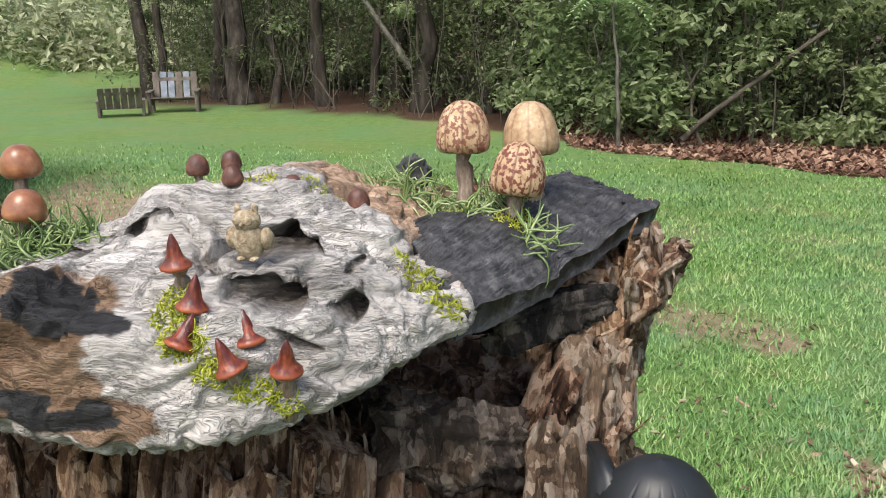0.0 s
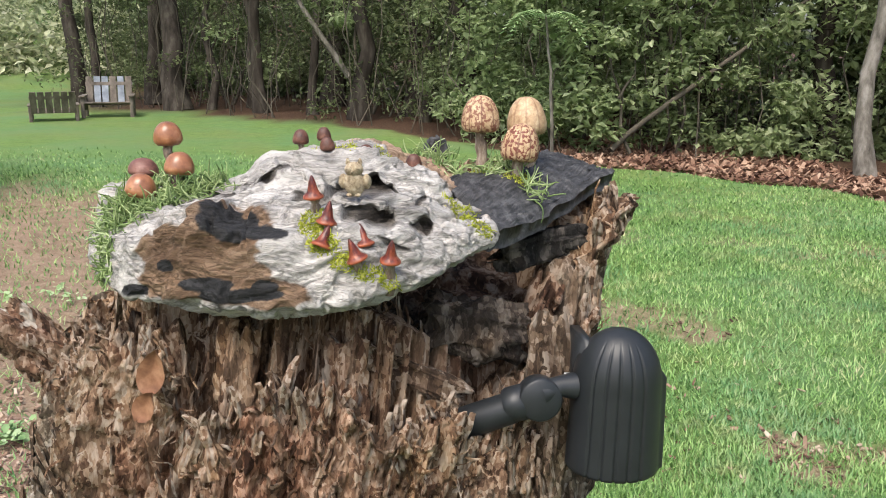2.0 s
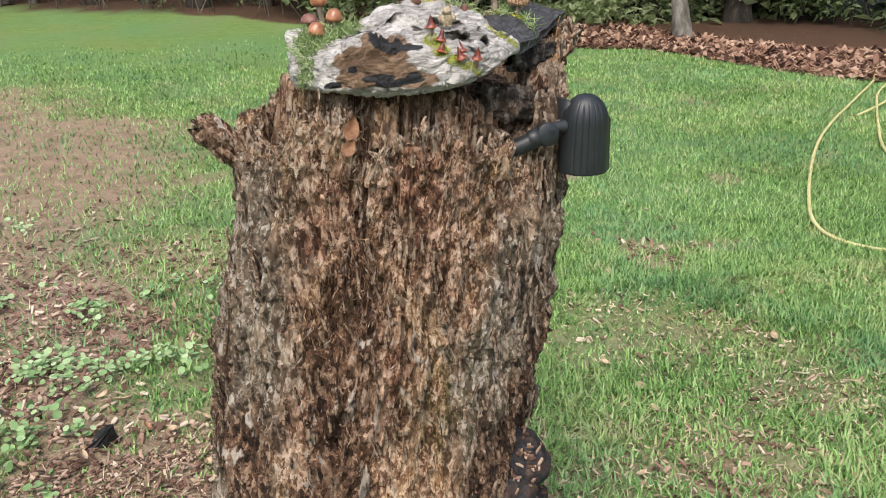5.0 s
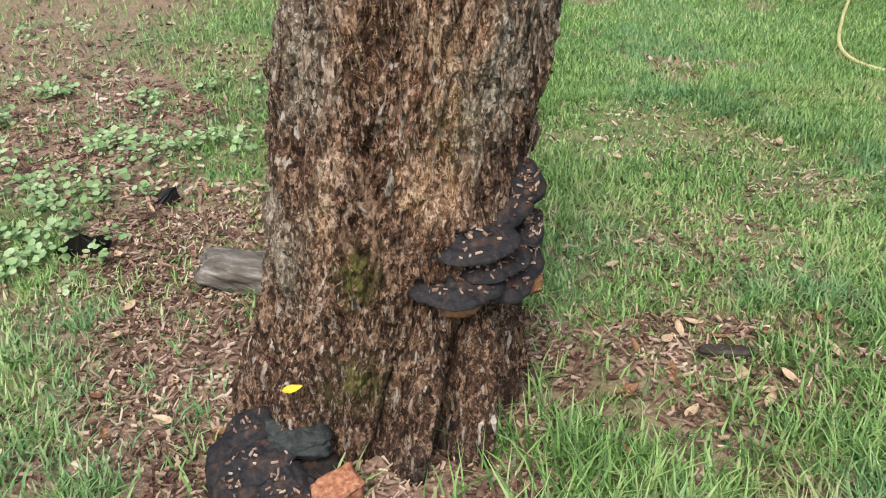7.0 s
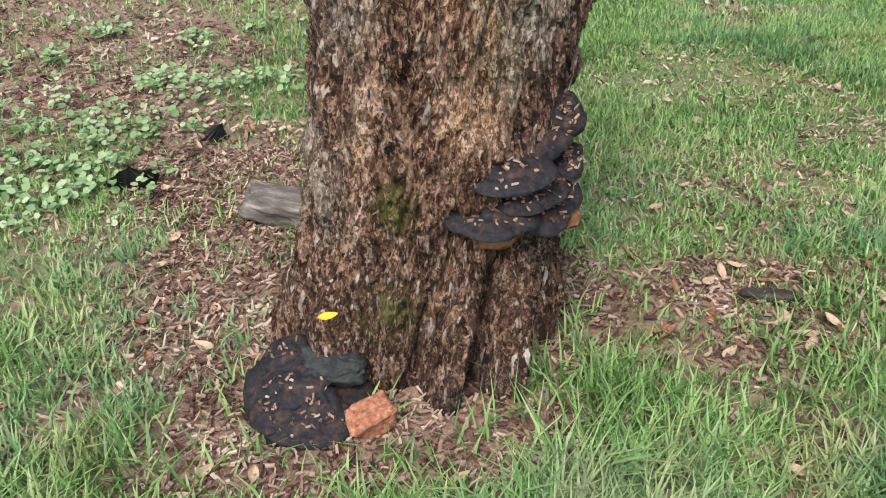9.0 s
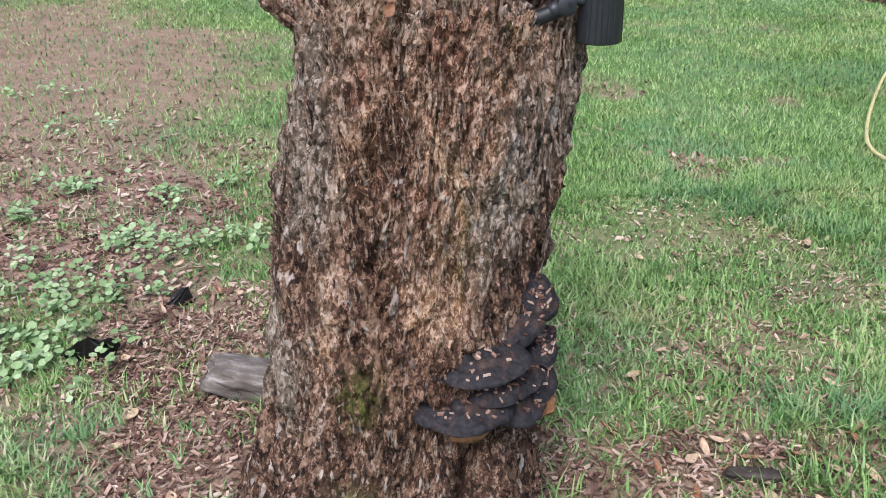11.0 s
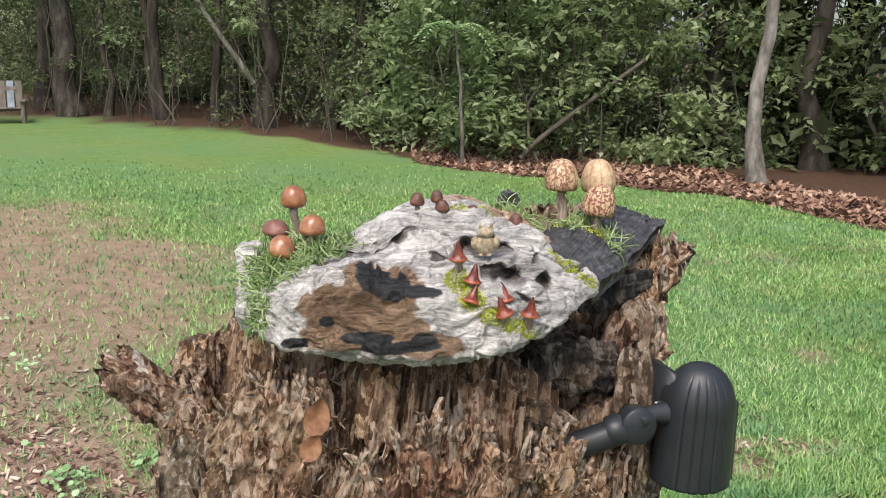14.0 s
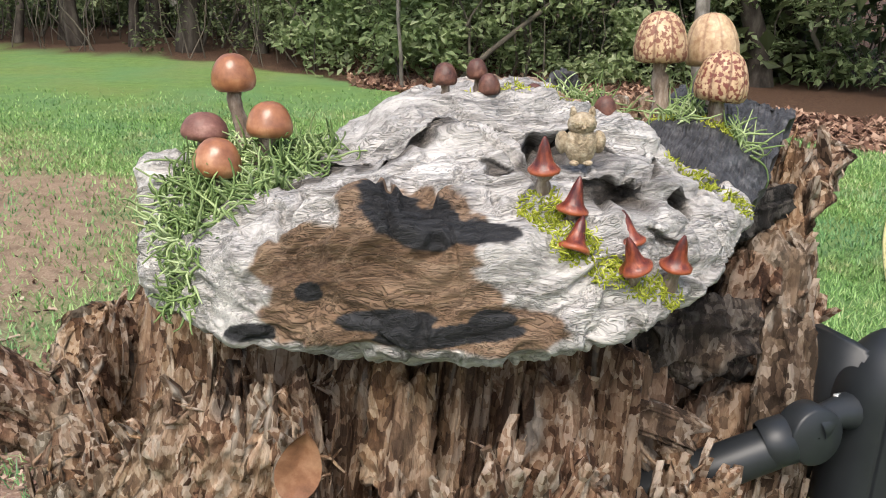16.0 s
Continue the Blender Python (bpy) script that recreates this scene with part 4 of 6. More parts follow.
def blades(x, y, length, width, rng, seg=3):
    """Curved tapering grass blades standing at the given places."""
    n = len(x)
    base = np.stack([x, y, lawn_height(x, y) - 0.004], 1)
    ang = rng.random(n) * 2 * math.pi
    out = np.stack([np.cos(ang), np.sin(ang), ang * 0], 1)
    side = np.stack([-np.sin(ang), np.cos(ang), ang * 0], 1)
    lean = 0.25 + 0.75 * rng.random(n)
    rows = []
    for k in range(seg + 1):
        s = k / seg
        c = base + out * (length * lean * s ** 1.5)[:, None]
        c[:, 2] += length * (s * (1 - 0.42 * lean * s))
        w = (width * (1 - s) ** 0.7 * 0.5 + 0.0002)[:, None]
        rows += [c - side * w, c + side * w]
    v = np.stack(rows, 1).reshape(-1, 3)
    b = np.arange(n)[:, None] * (2 * seg + 2)
    f = np.concatenate([b + np.array([2 * k, 2 * k + 1, 2 * k + 3, 2 * k + 2])[None] for k in range(seg)], 0)
    return v, f


def inside_stump(x, y, grow=0.03):
    return np.hypot((x + 0.22) / (0.29 + grow), (y - 0.4) / (0.27 + grow)) < 1


def build_grass():
    rng = np.random.default_rng(5)
    # near the stump: tufts, thin and thick by turns
    n = 36000
    tx, ty = rng.uniform(-2.0, 2.6, n), -0.9 + 3.6 * rng.random(n) ** 1.25
    thin = vnoise(np.stack([tx * 2.2, ty * 2.2, tx * 0 + 5], 1)) + 0.6 * vnoise(np.stack([tx * 6, ty * 6, tx * 0], 1))
    fade = sstep(-2.0, -1.5, tx) * sstep(2.6, 2.0, tx) * sstep(-0.9, -0.6, ty) * sstep(2.7, 2.2, ty)
    k = rng.random(n) < ((1 - bare_fraction(tx, ty)) * np.clip(0.72 + 0.5 * thin, 0.1, 1) + 0.09) * fade
    tx, ty, thin = tx[k], ty[k], thin[k]
    per = 7
    x = np.repeat(tx, per) + rng.normal(size=len(tx) * per) * 0.018
    y = np.repeat(ty, per) + rng.normal(size=len(tx) * per) * 0.018
    tall = np.repeat(np.clip(1 + 0.5 * thin, 0.6, 1.6), per)
    k = ~inside_stump(x, y)
    x, y, tall = x[k], y[k], tall[k]
    L = rng.uniform(0.025, 0.085, len(x)) * (0.6 + 0.75 * sstep(1.0, 0.1, y)) * tall
    v, f = blades(x, y, L, rng.uniform(0.003, 0.0095, len(x)), rng, 2)
    put("grass", np_mesh("grass", v, f, M_GRASS, smooth=True), None, "blades of green lawn grass round the stump", "grass", kind="stuff")
    # the lawn further off and all round
    n = 330000
    x, y = rng.uniform(-5.5, 8, n), 2.2 + 8.4 * rng.random(n) ** 1.7
    k = (rng.random(n) < (1 - 0.9 * bare_fraction(x, y)) * sstep(10.6, 5.5, y)) & (np.abs(x - 0.1 * y) < 1.9 + 0.72 * y) & (y < wood_edge(x))
    x, y = x[k], y[k]
    n = 90000
    sx, sy = rng.uniform(-4.5, 5.0, n), rng.uniform(-2.8, 3.0, n)
    near = sstep(-2.1, -1.6, sx) * sstep(2.4, 1.9, sx) * sstep(-0.8, -0.5, sy) * sstep(2.6, 2.1, sy)
    k = (rng.random(n) > 0.85 * near) & (rng.random(n) < 1 - 0.9 * bare_fraction(sx, sy)) & ~inside_stump(sx, sy)
    x, y = np.concatenate([x, sx[k]]), np.concatenate([y, sy[k]])
    v, f = blades(x, y, rng.uniform(0.025, 0.055, len(x)), 0.004 + 0.0012 * np.clip(y, 0, 12), rng, 1)
    put("lawn_grass", np_mesh("lawn_grass", v, f, M_GRASS, smooth=True), None, "short mown grass of the lawn", "grass", kind="stuff")


def flat_flakes(x, y, length, width, rng, lift=0.004, tilt=0.35, z=None):
    n = len(x)
    z = lawn_height(x, y) if z is None else z
    c = np.stack([x, y, z + lift + 0.006 * rng.random(n)], 1)
    ang = rng.random(n) * 2 * math.pi
    d = np.stack([np.cos(ang), np.sin(ang), rng.normal(size=n) * tilt], 1) * length[:, None] * 0.5
    s = np.stack([-np.sin(ang), np.cos(ang), rng.normal(size=n) * tilt], 1) * width[:, None] * 0.5
    t = np.array([0, 0, 0.0018])
    top = np.stack([c - d - s * 0.6, c + d - s, c + d * 0.9 + s * 0.5, c - d * 0.8 + s], 1) + t
    bot = top - 2 * t
    v = np.concatenate([top, bot], 1).reshape(-1, 3)
    b = np.arange(n)[:, None] * 8
    quads = [(0, 1, 2, 3), (7, 6, 5, 4), (0, 4, 5, 1), (1, 5, 6, 2), (2, 6, 7, 3), (3, 7, 4, 0)]
    return v, np.concatenate([b + np.array(q)[None] for q in quads], 0)


def build_litter():
    rng = np.random.default_rng(9)
    n = 45000
    x, y = rng.uniform(-3.2, 1.6, n), -0.5 + 5.0 * rng.random(n) ** 1.4
    k = (rng.random(n) < (bare_fraction(x, y) ** 1.2 * 0.9 + 0.1) * sstep(4.6, 1.2, y)) & ~inside_stump(x, y, -0.03)
    x, y = x[k], y[k]
    v, f = flat_flakes(x, y, rng.uniform(0.006, 0.03, len(x)) * (1 + 0.15 * y), rng.uniform(0.004, 0.012, len(x)) * (1 + 0.2 * y), rng)
    put("wood_chips", np_mesh("wood_chips", v, f, M_CHIP, smooth=False), None, "brown wood chips and bark crumbs on bare soil", "wood chips", kind="stuff")
    # straw, crumbs and bark thick round the foot of the stump
    n = 17000
    x, y = rng.uniform(-1.1, 1.6, n), rng.uniform(-0.5, 1.4, n)
    k = (rng.random(n) < 0.2 + 0.75 * bare_fraction(x, y)) & ~inside_stump(x, y, -0.03)
    x, y = x[k], y[k]
    v, f = flat_flakes(x, y, rng.uniform(0.008, 0.04, len(x)), rng.uniform(0.002, 0.009, len(x)), rng, 0.003, 0.4)
    put("bark_crumbs", np_mesh("bark_crumbs", v, f, M_CHIP, smooth=False), None, "bark crumbs and dry straw thick round the stump's foot", "bark crumbs", kind="stuff")
    # pale dry straw between the blades
    n = 9000
    x, y = rng.uniform(-1.4, 2.3, n), rng.uniform(-0.7, 2.2, n)
    k = (rng.random(n) < np.clip(0.35 + 0.9 * vnoise(np.stack([x * 3.1, y * 3.1, x * 0 + 8], 1)), 0.05, 1)) & ~inside_stump(x, y, 0.02)
    x, y = x[k], y[k]
    v, f = flat_flakes(x, y, rng.uniform(0.006, 0.026, len(x)), rng.uniform(0.0015, 0.006, len(x)), rng, 0.006, 0.35)
    put("dry_straw", np_mesh("dry_straw", v, f, M_STRAW, smooth=False), None, "pale dry straw and grass clippings in the turf", "straw", kind="stuff")
    # leaf litter under the trees
    n = 13000
    x = rng.uniform(0.6, 7.5, n)
    y = wood_edge(x) - 0.25 + 3.2 * rng.random(n) ** 1.3
    v, f = flat_flakes(x, y, rng.uniform(0.06, 0.14, n), rng.uniform(0.04, 0.075, n), rng, 0.01, 0.5)
    put("leaf_litter", np_mesh("leaf_litter", v, f, M_LITTER, smooth=False), None, "fallen brown leaves at the edge of the wood", "leaf litter", kind="stuff")
    # round-leaved weeds on the worn side
    cs = []
    for cx, cy, sx, sy, m in ((-1.2, 1.55, 0.14, 0.11, 20), (-1.42, 1.4, 0.18, 0.15, 28), (-1.17, 2.0, 0.06, 0.045, 16), (-0.98, 1.95, 0.09, 0.04, 9), (-0.72, 1.98, 0.12, 0.04, 9), (-1.55, 2.63, 0.1, 0.05, 15), (-1.75, 2.28, 0.08, 0.04, 10),
                              (-1.0, 2.45, 0.12, 0.06, 8), (-1.3, 1.12, 0.13, 0.1, 24), (-1.9, 3.6, 0.14, 0.07, 9), (-0.7, 2.6, 0.14, 0.06, 7), (-2.3, 4.4, 0.2, 0.1, 10), (-1.6, 1.05, 0.16, 0.13, 22), (-1.75, 1.75, 0.12, 0.1, 16)):
        for _ in range(m):
            cs.append((cx + rng.normal() * sx, cy + rng.normal() * sy))
    cs = np.repeat(np.array(cs), 8, 0) + rng.normal(size=(len(cs) * 8, 2)) * 0.024
    n = len(cs)
    c = np.stack([cs[:, 0], cs[:, 1], lawn_height(cs[:, 0], cs[:, 1]) + rng.uniform(0.015, 0.06, n)], 1)
    nrm = rng.normal(size=(n, 3)) * 0.35 + np.array([0, -0.15, 1])
    nrm /= np.linalg.norm(nrm, axis=1)[:, None]
    a = np.cross(nrm, rng.normal(size=(n, 3)))
    a /= np.linalg.norm(a, axis=1)[:, None]
    b2 = np.cross(nrm, a)
    r = rng.uniform(0.007, 0.016, n)[:, None]
    ring = [c - nrm * r * 0.25] + [c + r * (math.cos(t) * a + math.sin(t) * b2) for t in np.arange(6) * math.pi / 3]
    v = np.stack(ring, 1).reshape(-1, 3)
    base = np.arange(n)[:, None] * 7
    f = np.concatenate([base + np.array([0, 1 + k, 1 + (k + 1) % 6])[None] for k in range(6)], 0)
    put("weeds", np_mesh("weeds", v, f, M_WEED), None, "low round-leaved green weeds on bare soil", "weeds", kind="stuff")


build_grass()
build_litter()

# ---- small wood pieces of the stump ----
def sliver_mesh(name, length, width, thick, seed, mat, **attrs):
    """A torn sliver of wood standing along z, pointed above, with its back on the plane y = 0."""
    rng = np.random.default_rng(seed)
    n = 7
    zs = np.linspace(-0.5, 0.5, n) * length
    vs = []
    for i, z in enumerate(zs):
        t = i / (n - 1)
        w = width * 0.5 * (0.55 + 0.6 * math.sin(math.pi * min(1, 0.15 + t * 0.8))) * (1 if i < n - 1 else 0.3) * rng.uniform(0.75, 1.2)
        o = rng.normal() * width * 0.1
        b = thick * rng.uniform(0.6, 1.3)
        lift = thick * 0.8 * (t ** 3)
        vs += [(o - w, 0 - lift, z), (o - w * 0.5, -b - lift, z + rng.normal() * length * 0.02), (o + w * 0.55, -b * 0.9 - lift, z), (o + w, 0 - lift, z + rng.normal() * length * 0.02)]
    f = grid_faces(n, 4, close_v=True)
    f = np.concatenate([f, [[0, 1, 2, 3]], [[(n - 1) * 4 + 3, (n - 1) * 4 + 2, (n - 1) * 4 + 1, (n - 1) * 4]]])
    m = len(vs)
    at = {"rot": 0.8, "moss": 0, "char": 0, "pale": 0.5, "dark_tone": 0.25}
    at.update(attrs)
    return np_mesh(name, vs, f, mat, smooth=False, **{k: np.full(m, v) for k, v in at.items()})


def build_slivers():
    rng = np.random.default_rng(33)
    brown = [sliver_mesh("splinter", 0.02 + 0.03 * rng.random(), 0.0025 + 0.004 * rng.random(), 0.0025 + 0.0025 * rng.random(), i, M_STUMP, rot=0.95, dark_tone=0.5) for i in range(8)]
    greyb = [sliver_mesh("bark_strip", 0.025 + 0.05 * rng.random(), 0.005 + 0.009 * rng.random(), 0.004, 50 + i, M_STUMP, rot=0.1, pale=0.6, dark_tone=0.7) for i in range(8)]
    spikes = [sliver_mesh("rim_splinter", 0.03 + 0.035 * rng.random(), 0.005 + 0.009 * rng.random(), 0.005, 90 + i, M_STUMP, rot=0.5 + 0.5 * (i % 2), pale=0.6) for i in range(8)]
    inv = STUMP.matrix_world.inverted()

    def stick(name, me, p, ang, tilt, spin):
        ob = new(name, me)
        ob.parent = STUMP
        ob.matrix_world = pose(*p, tilt, spin, math.degrees(ang) + 90)
        ob.matrix_parent_inverse = inv
        ob.matrix_basis = pose(*p, tilt, spin, math.degrees(ang) + 90)

    for i in range(285):
        deg = rng.uniform(185, 350)
        z = rng.uniform(0.12, 1.08) if i % 3 else rng.uniform(0.8, 1.1)
        th = radians(deg)
        if z > float(rim_height(np.array([th]))[0]) - 0.03:
            z = 0.7
        cx, cy = stump_centre(z)
        r = float(stump_radius(np.array([th]), np.array([z]))[0]) - 0.001 + 0.01 * rng.random()
        central = 225 < deg < 305 and z > 0.35
        stick("splinter" if central else "bark_strip", (brown if central else greyb)[i % 8], (cx + r * math.cos(th), cy + r * math.sin(th), z), th, rng.normal() * 7, rng.normal() * 9)
    for i in range(150):
        deg = rng.uniform(165, 375)
        th = radians(deg)
        z = float(rim_height(np.array([th]))[0])
        cx, cy = stump_centre(z)
        r = float(stump_radius(np.array([th]), np.array([z]))[0]) - 0.004 - 0.02 * rng.random()
        stick("rim_splinter", spikes[i % 8], (cx + r * math.cos(th), cy + r * math.sin(th), z - 0.006), th + rng.normal() * 0.7, rng.normal() * 12, rng.normal() * 14)
    # planks and burnt blocks lying in the hollow
    def plank(name, a, b, w, h, seed, char, rot, label="", dark_tone=0.3, pale=0.4):
        r2 = np.random.default_rng(seed)
        a, b = np.array(a), np.array(b)
        d = (b - a) / np.linalg.norm(b - a)
        s = np.cross(d, (0, 0, 1.0))
        s /= np.linalg.norm(s)
        u = np.cross(s, d)
        nu, nv = 70, 60
        ang = np.linspace(0, 2 * math.pi, nv, endpoint=False)
        px, py = np.sign(np.cos(ang)) * np.abs(np.cos(ang)) ** 0.45 * w / 2, np.sign(np.sin(ang)) * np.abs(np.sin(ang)) ** 0.45 * h / 2
        V = []
        for k in np.linspace(0, 1, nu):
            e = min(1.0, min(k, 1 - k) * 18 + 0.05)
            V.append(a + (b - a) * k + (px[:, None] * s + py[:, None] * u) * e ** 0.3)
        V = np.concatenate(V)
        loc = np.stack([(V - a) @ d * 9, (V - a) @ s * 70, (V - a) @ u * 70], 1)
        n = np.tile(px[:, None] * s + py[:, None] * u, (nu, 1))
        n /= np.linalg.norm(n, axis=1)[:, None]
        V = V + n * (0.3 * min(w, h) * fbm(loc * 1.2 + seed, 4, ridged=True) + 0.25 * min(w, h) * fbm(V * 55 + seed, 3) + 0.0025 * np.floor(2.5 * vnoise(loc * np.array([1.5, 2, 2]) + 5)))[:, None]
        ends = np.abs(np.repeat(np.linspace(-1, 1, nu), nv)) ** 6
        V = V + d * (ends * 0.022 * fbm(loc * np.array([0, 2.2, 2.2]) + seed, 2))[:, None]
        m = len(V)
        me = np_mesh(name, V, grid_faces(nu, nv, close_v=True), M_STUMP, rot=np.full(m, rot), char=np.full(m, char) * sstep(-0.3, 0.2, fbm(V * 30, 2) + char - 0.5), moss=np.zeros(m), pale=np.full(m, pale), dark_tone=np.full(m, dark_tone))
        ob = put(name, me, STUMP, label)
        ob.matrix_parent_inverse = inv
    plank("burnt_block", (0.05, 0.475, 1.155), (0.135, 0.49, 1.14), 0.035, 0.042, 3, 0.75, 0.4, "charred block of wood in the hollow")
    plank("torn_plank", (-0.01, 0.43, 1.15), (0.085, 0.445, 1.1), 0.022, 0.014, 5, 0.1, 0.5)
    plank("torn_plank", (0.04, 0.46, 1.11), (0.1, 0.43, 1.06), 0.022, 0.018, 6, 0.1, 0.8)
    plank("torn_plank", (0.17, 0.52, 1.16), (0.2, 0.6, 1.235), 0.022, 0.018, 7, 0.2, 0.9)
    plank("burnt_block", (0.12, 0.54, 1.2), (0.2, 0.56, 1.215), 0.03, 0.022, 8, 0.95, 0.2)
    plank("torn_plank", (0.13, 0.5, 1.09), (0.165, 0.53, 1.18), 0.03, 0.016, 9, 0.25, 0.9)
    plank("torn_plank", (-0.11, 0.405, 1.1), (-0.1, 0.415, 1.17), 0.03, 0.02, 12, 0.0, 0.9)
    plank("torn_plank", (-0.02, 0.4, 1.09), (-0.01, 0.42, 1.165), 0.035, 0.02, 13, 0.0, 1.0)
    plank("torn_plank", (0.143, 0.44, 0.84), (0.168, 0.475, 1.16), 0.03, 0.022, 14, 0.0, 0.2)
    plank("torn_plank", (0.155, 0.5, 0.8), (0.19, 0.54, 1.2), 0.045, 0.03, 15, 0.15, 0.15)
    plank("torn_plank", (0.118, 0.42, 0.83), (0.14, 0.45, 1.06), 0.022, 0.018, 16, 0.05, 0.5)
    # the torn branch stub
    plank("branch_stub", (-0.25, 0.62, 1.0), (-0.398, 0.572, 1.118), 0.05, 0.036, 21, 0.0, 0.7, "splintered pale stub of a broken branch", 0.0, 0.9)
    plank("branch_stub", (-0.27, 0.6, 1.02), (-0.385, 0.572, 1.125), 0.03, 0.02, 22, 0.0, 0.9, "", 0.0, 1.0)
    for j in range(7):
        o = np.array([0.004 * math.sin(j * 2.3), -0.016 + 0.005 * j, 0.014 * math.cos(j * 1.9)])
        plank("branch_splinter", np.array((-0.27, 0.605, 1.025)) + o, np.array((-0.4 + 0.007 * (j % 4), 0.577, 1.124)) + o * 1.3, 0.011, 0.008, 70 + j, 0.0, 0.75, "", 0.0, 0.9)
    plank("branch_stub", (-0.3, 0.59, 1.02), (-0.297, 0.588, 1.138), 0.014, 0.012, 23, 0.0, 0.9)


def build_fibres():
    """Torn curls and shreds of rotten wood all over the crumbling face and in the hollow."""
    rng = np.random.default_rng(44)
    ob = [o for o in STUMP.children if o.name.startswith("trunk")][0]
    me = ob.data
    n = len(me.vertices)
    co, no = np.empty(n * 3, np.float32), np.empty(n * 3, np.float32)
    me.vertices.foreach_get("co", co), me.vertices.foreach_get("normal", no)
    co, no = co.reshape(-1, 3).astype(float), no.reshape(-1, 3).astype(float)
    rot = np.empty(n, np.float32)
    me.attributes["rot"].data.foreach_get("value", rot)
    front = (co[:, 1] < 0.6) & (no[:, 1] < 0.5)
    w = front * (0.05 + rot) * (0.15 + sstep(0.55, 1.0, co[:, 2]))
    pick = rng.choice(n, 2600, p=w / w.sum())
    items = []
    for i in pick:
        p, nn = co[i], no[i]
        up = np.array([0, 0, 1.0])
        d = up * rng.choice([1, -1]) + nn * rng.uniform(0.1, 0.7) + rng.normal(size=3) * 0.35
        d /= np.linalg.norm(d)
        L = rng.uniform(0.006, 0.026)
        path, q = [p - nn * 0.001], p - nn * 0.001
        for _ in range(3):
            q = q + d * L / 3
            path.append(q)
            d = d + rng.normal(size=3) * 0.35
            d /= np.linalg.norm(d)
        r = rng.uniform(0.0005, 0.0017)
        items.append((np.array(path), [r, r * 0.9, r * 0.8, r * 0.4]))
    v, f = tubes(items, 4)
    m = len(v)
    o = put("fibre_fringe", np_mesh("fibre_fringe", v, f, M_STUMP, smooth=False, rot=np.full(m, 0.9), char=np.zeros(m), moss=np.zeros(m), pale=np.full(m, 0.7), dark_tone=np.zeros(m)), STUMP, "torn shreds and curls of rotten wood", kind="stuff")
    o.matrix_parent_inverse = STUMP.matrix_world.inverted()


build_slivers()
build_fibres()

# ---- mushrooms, moss and owl on the driftwood ----
M_NUT = plain_material("polished_brown_nut", [(0.3, (0.16, 0.055, 0.024)), (0.52, (0.3, 0.125, 0.058)), (0.66, (0.42, 0.21, 0.11)), (0.8, (0.62, 0.42, 0.27))], 75, 0.28, spec=0.55, bump_by=0.25, bump_dist=0.0006)
M_NUT_DULL = plain_material("dull_purple_brown_nut", [(0.3, (0.085, 0.034, 0.027)), (0.55, (0.19, 0.085, 0.065)), (0.8, (0.38, 0.22, 0.17))], 90, 0.5, bump_by=0.5, bump_dist=0.0012)
M_ACORN = plain_material("dark_red_brown_acorn", [(0.3, (0.045, 0.02, 0.015)), (0.55, (0.12, 0.05, 0.034)), (0.8, (0.26, 0.13, 0.085))], 160, 0.45, bump_by=0.6, bump_dist=0.0008)
M_TWIG = plain_material("twig_stem", [(0.3, (0.07, 0.045, 0.03)), (0.5, (0.2, 0.15, 0.11)), (0.75, (0.46, 0.4, 0.33))], 180, 0.85, (1, 1, 0.3), bump_by=0.8, bump_dist=0.0015)
M_OWL = plain_material("stone_resin_owl", [(0.3, (0.14, 0.1, 0.06)), (0.5, (0.36, 0.285, 0.185)), (0.75, (0.6, 0.52, 0.39))], 260, 0.8, bump_by=1.0, bump_dist=0.0015)
M_LICHEN = leaf_material("curly_green_moss", [(0.15, (0.1, 0.16, 0.05)), (0.45, (0.2, 0.29, 0.1)), (0.7, (0.34, 0.43, 0.19)), (0.9, (0.5, 0.58, 0.33))], 0.75, 0.15, 30.0)
M_MOSS = leaf_material("bright_sheet_moss", [(0.15, (0.16, 0.19, 0.012)), (0.45, (0.31, 0.35, 0.03)), (0.7, (0.47, 0.5, 0.07)), (0.9, (0.62, 0.62, 0.14))], 0.8, 0.25, 60.0)


def red_cone_material():
    m, nt, b = material("glazed_red_cone", 0.35, spec=0.5)
    v = coords(nt, (1, 1, 0.35))
    n = noise_node(nt, v, 300, 4, 0.6)
    col = ramp(nt, n, [(0.3, (0.03, 0.005, 0.004)), (0.48, (0.11, 0.018, 0.01)), (0.66, (0.24, 0.055, 0.024)), (0.82, (0.5, 0.2, 0.09))])
    link(nt, mix(nt, attr(nt, "rim"), col, (0.33, 0.085, 0.035)), b.inputs["Base Color"])
    bump(nt, b, n, 0.7, 0.0009)
    return m


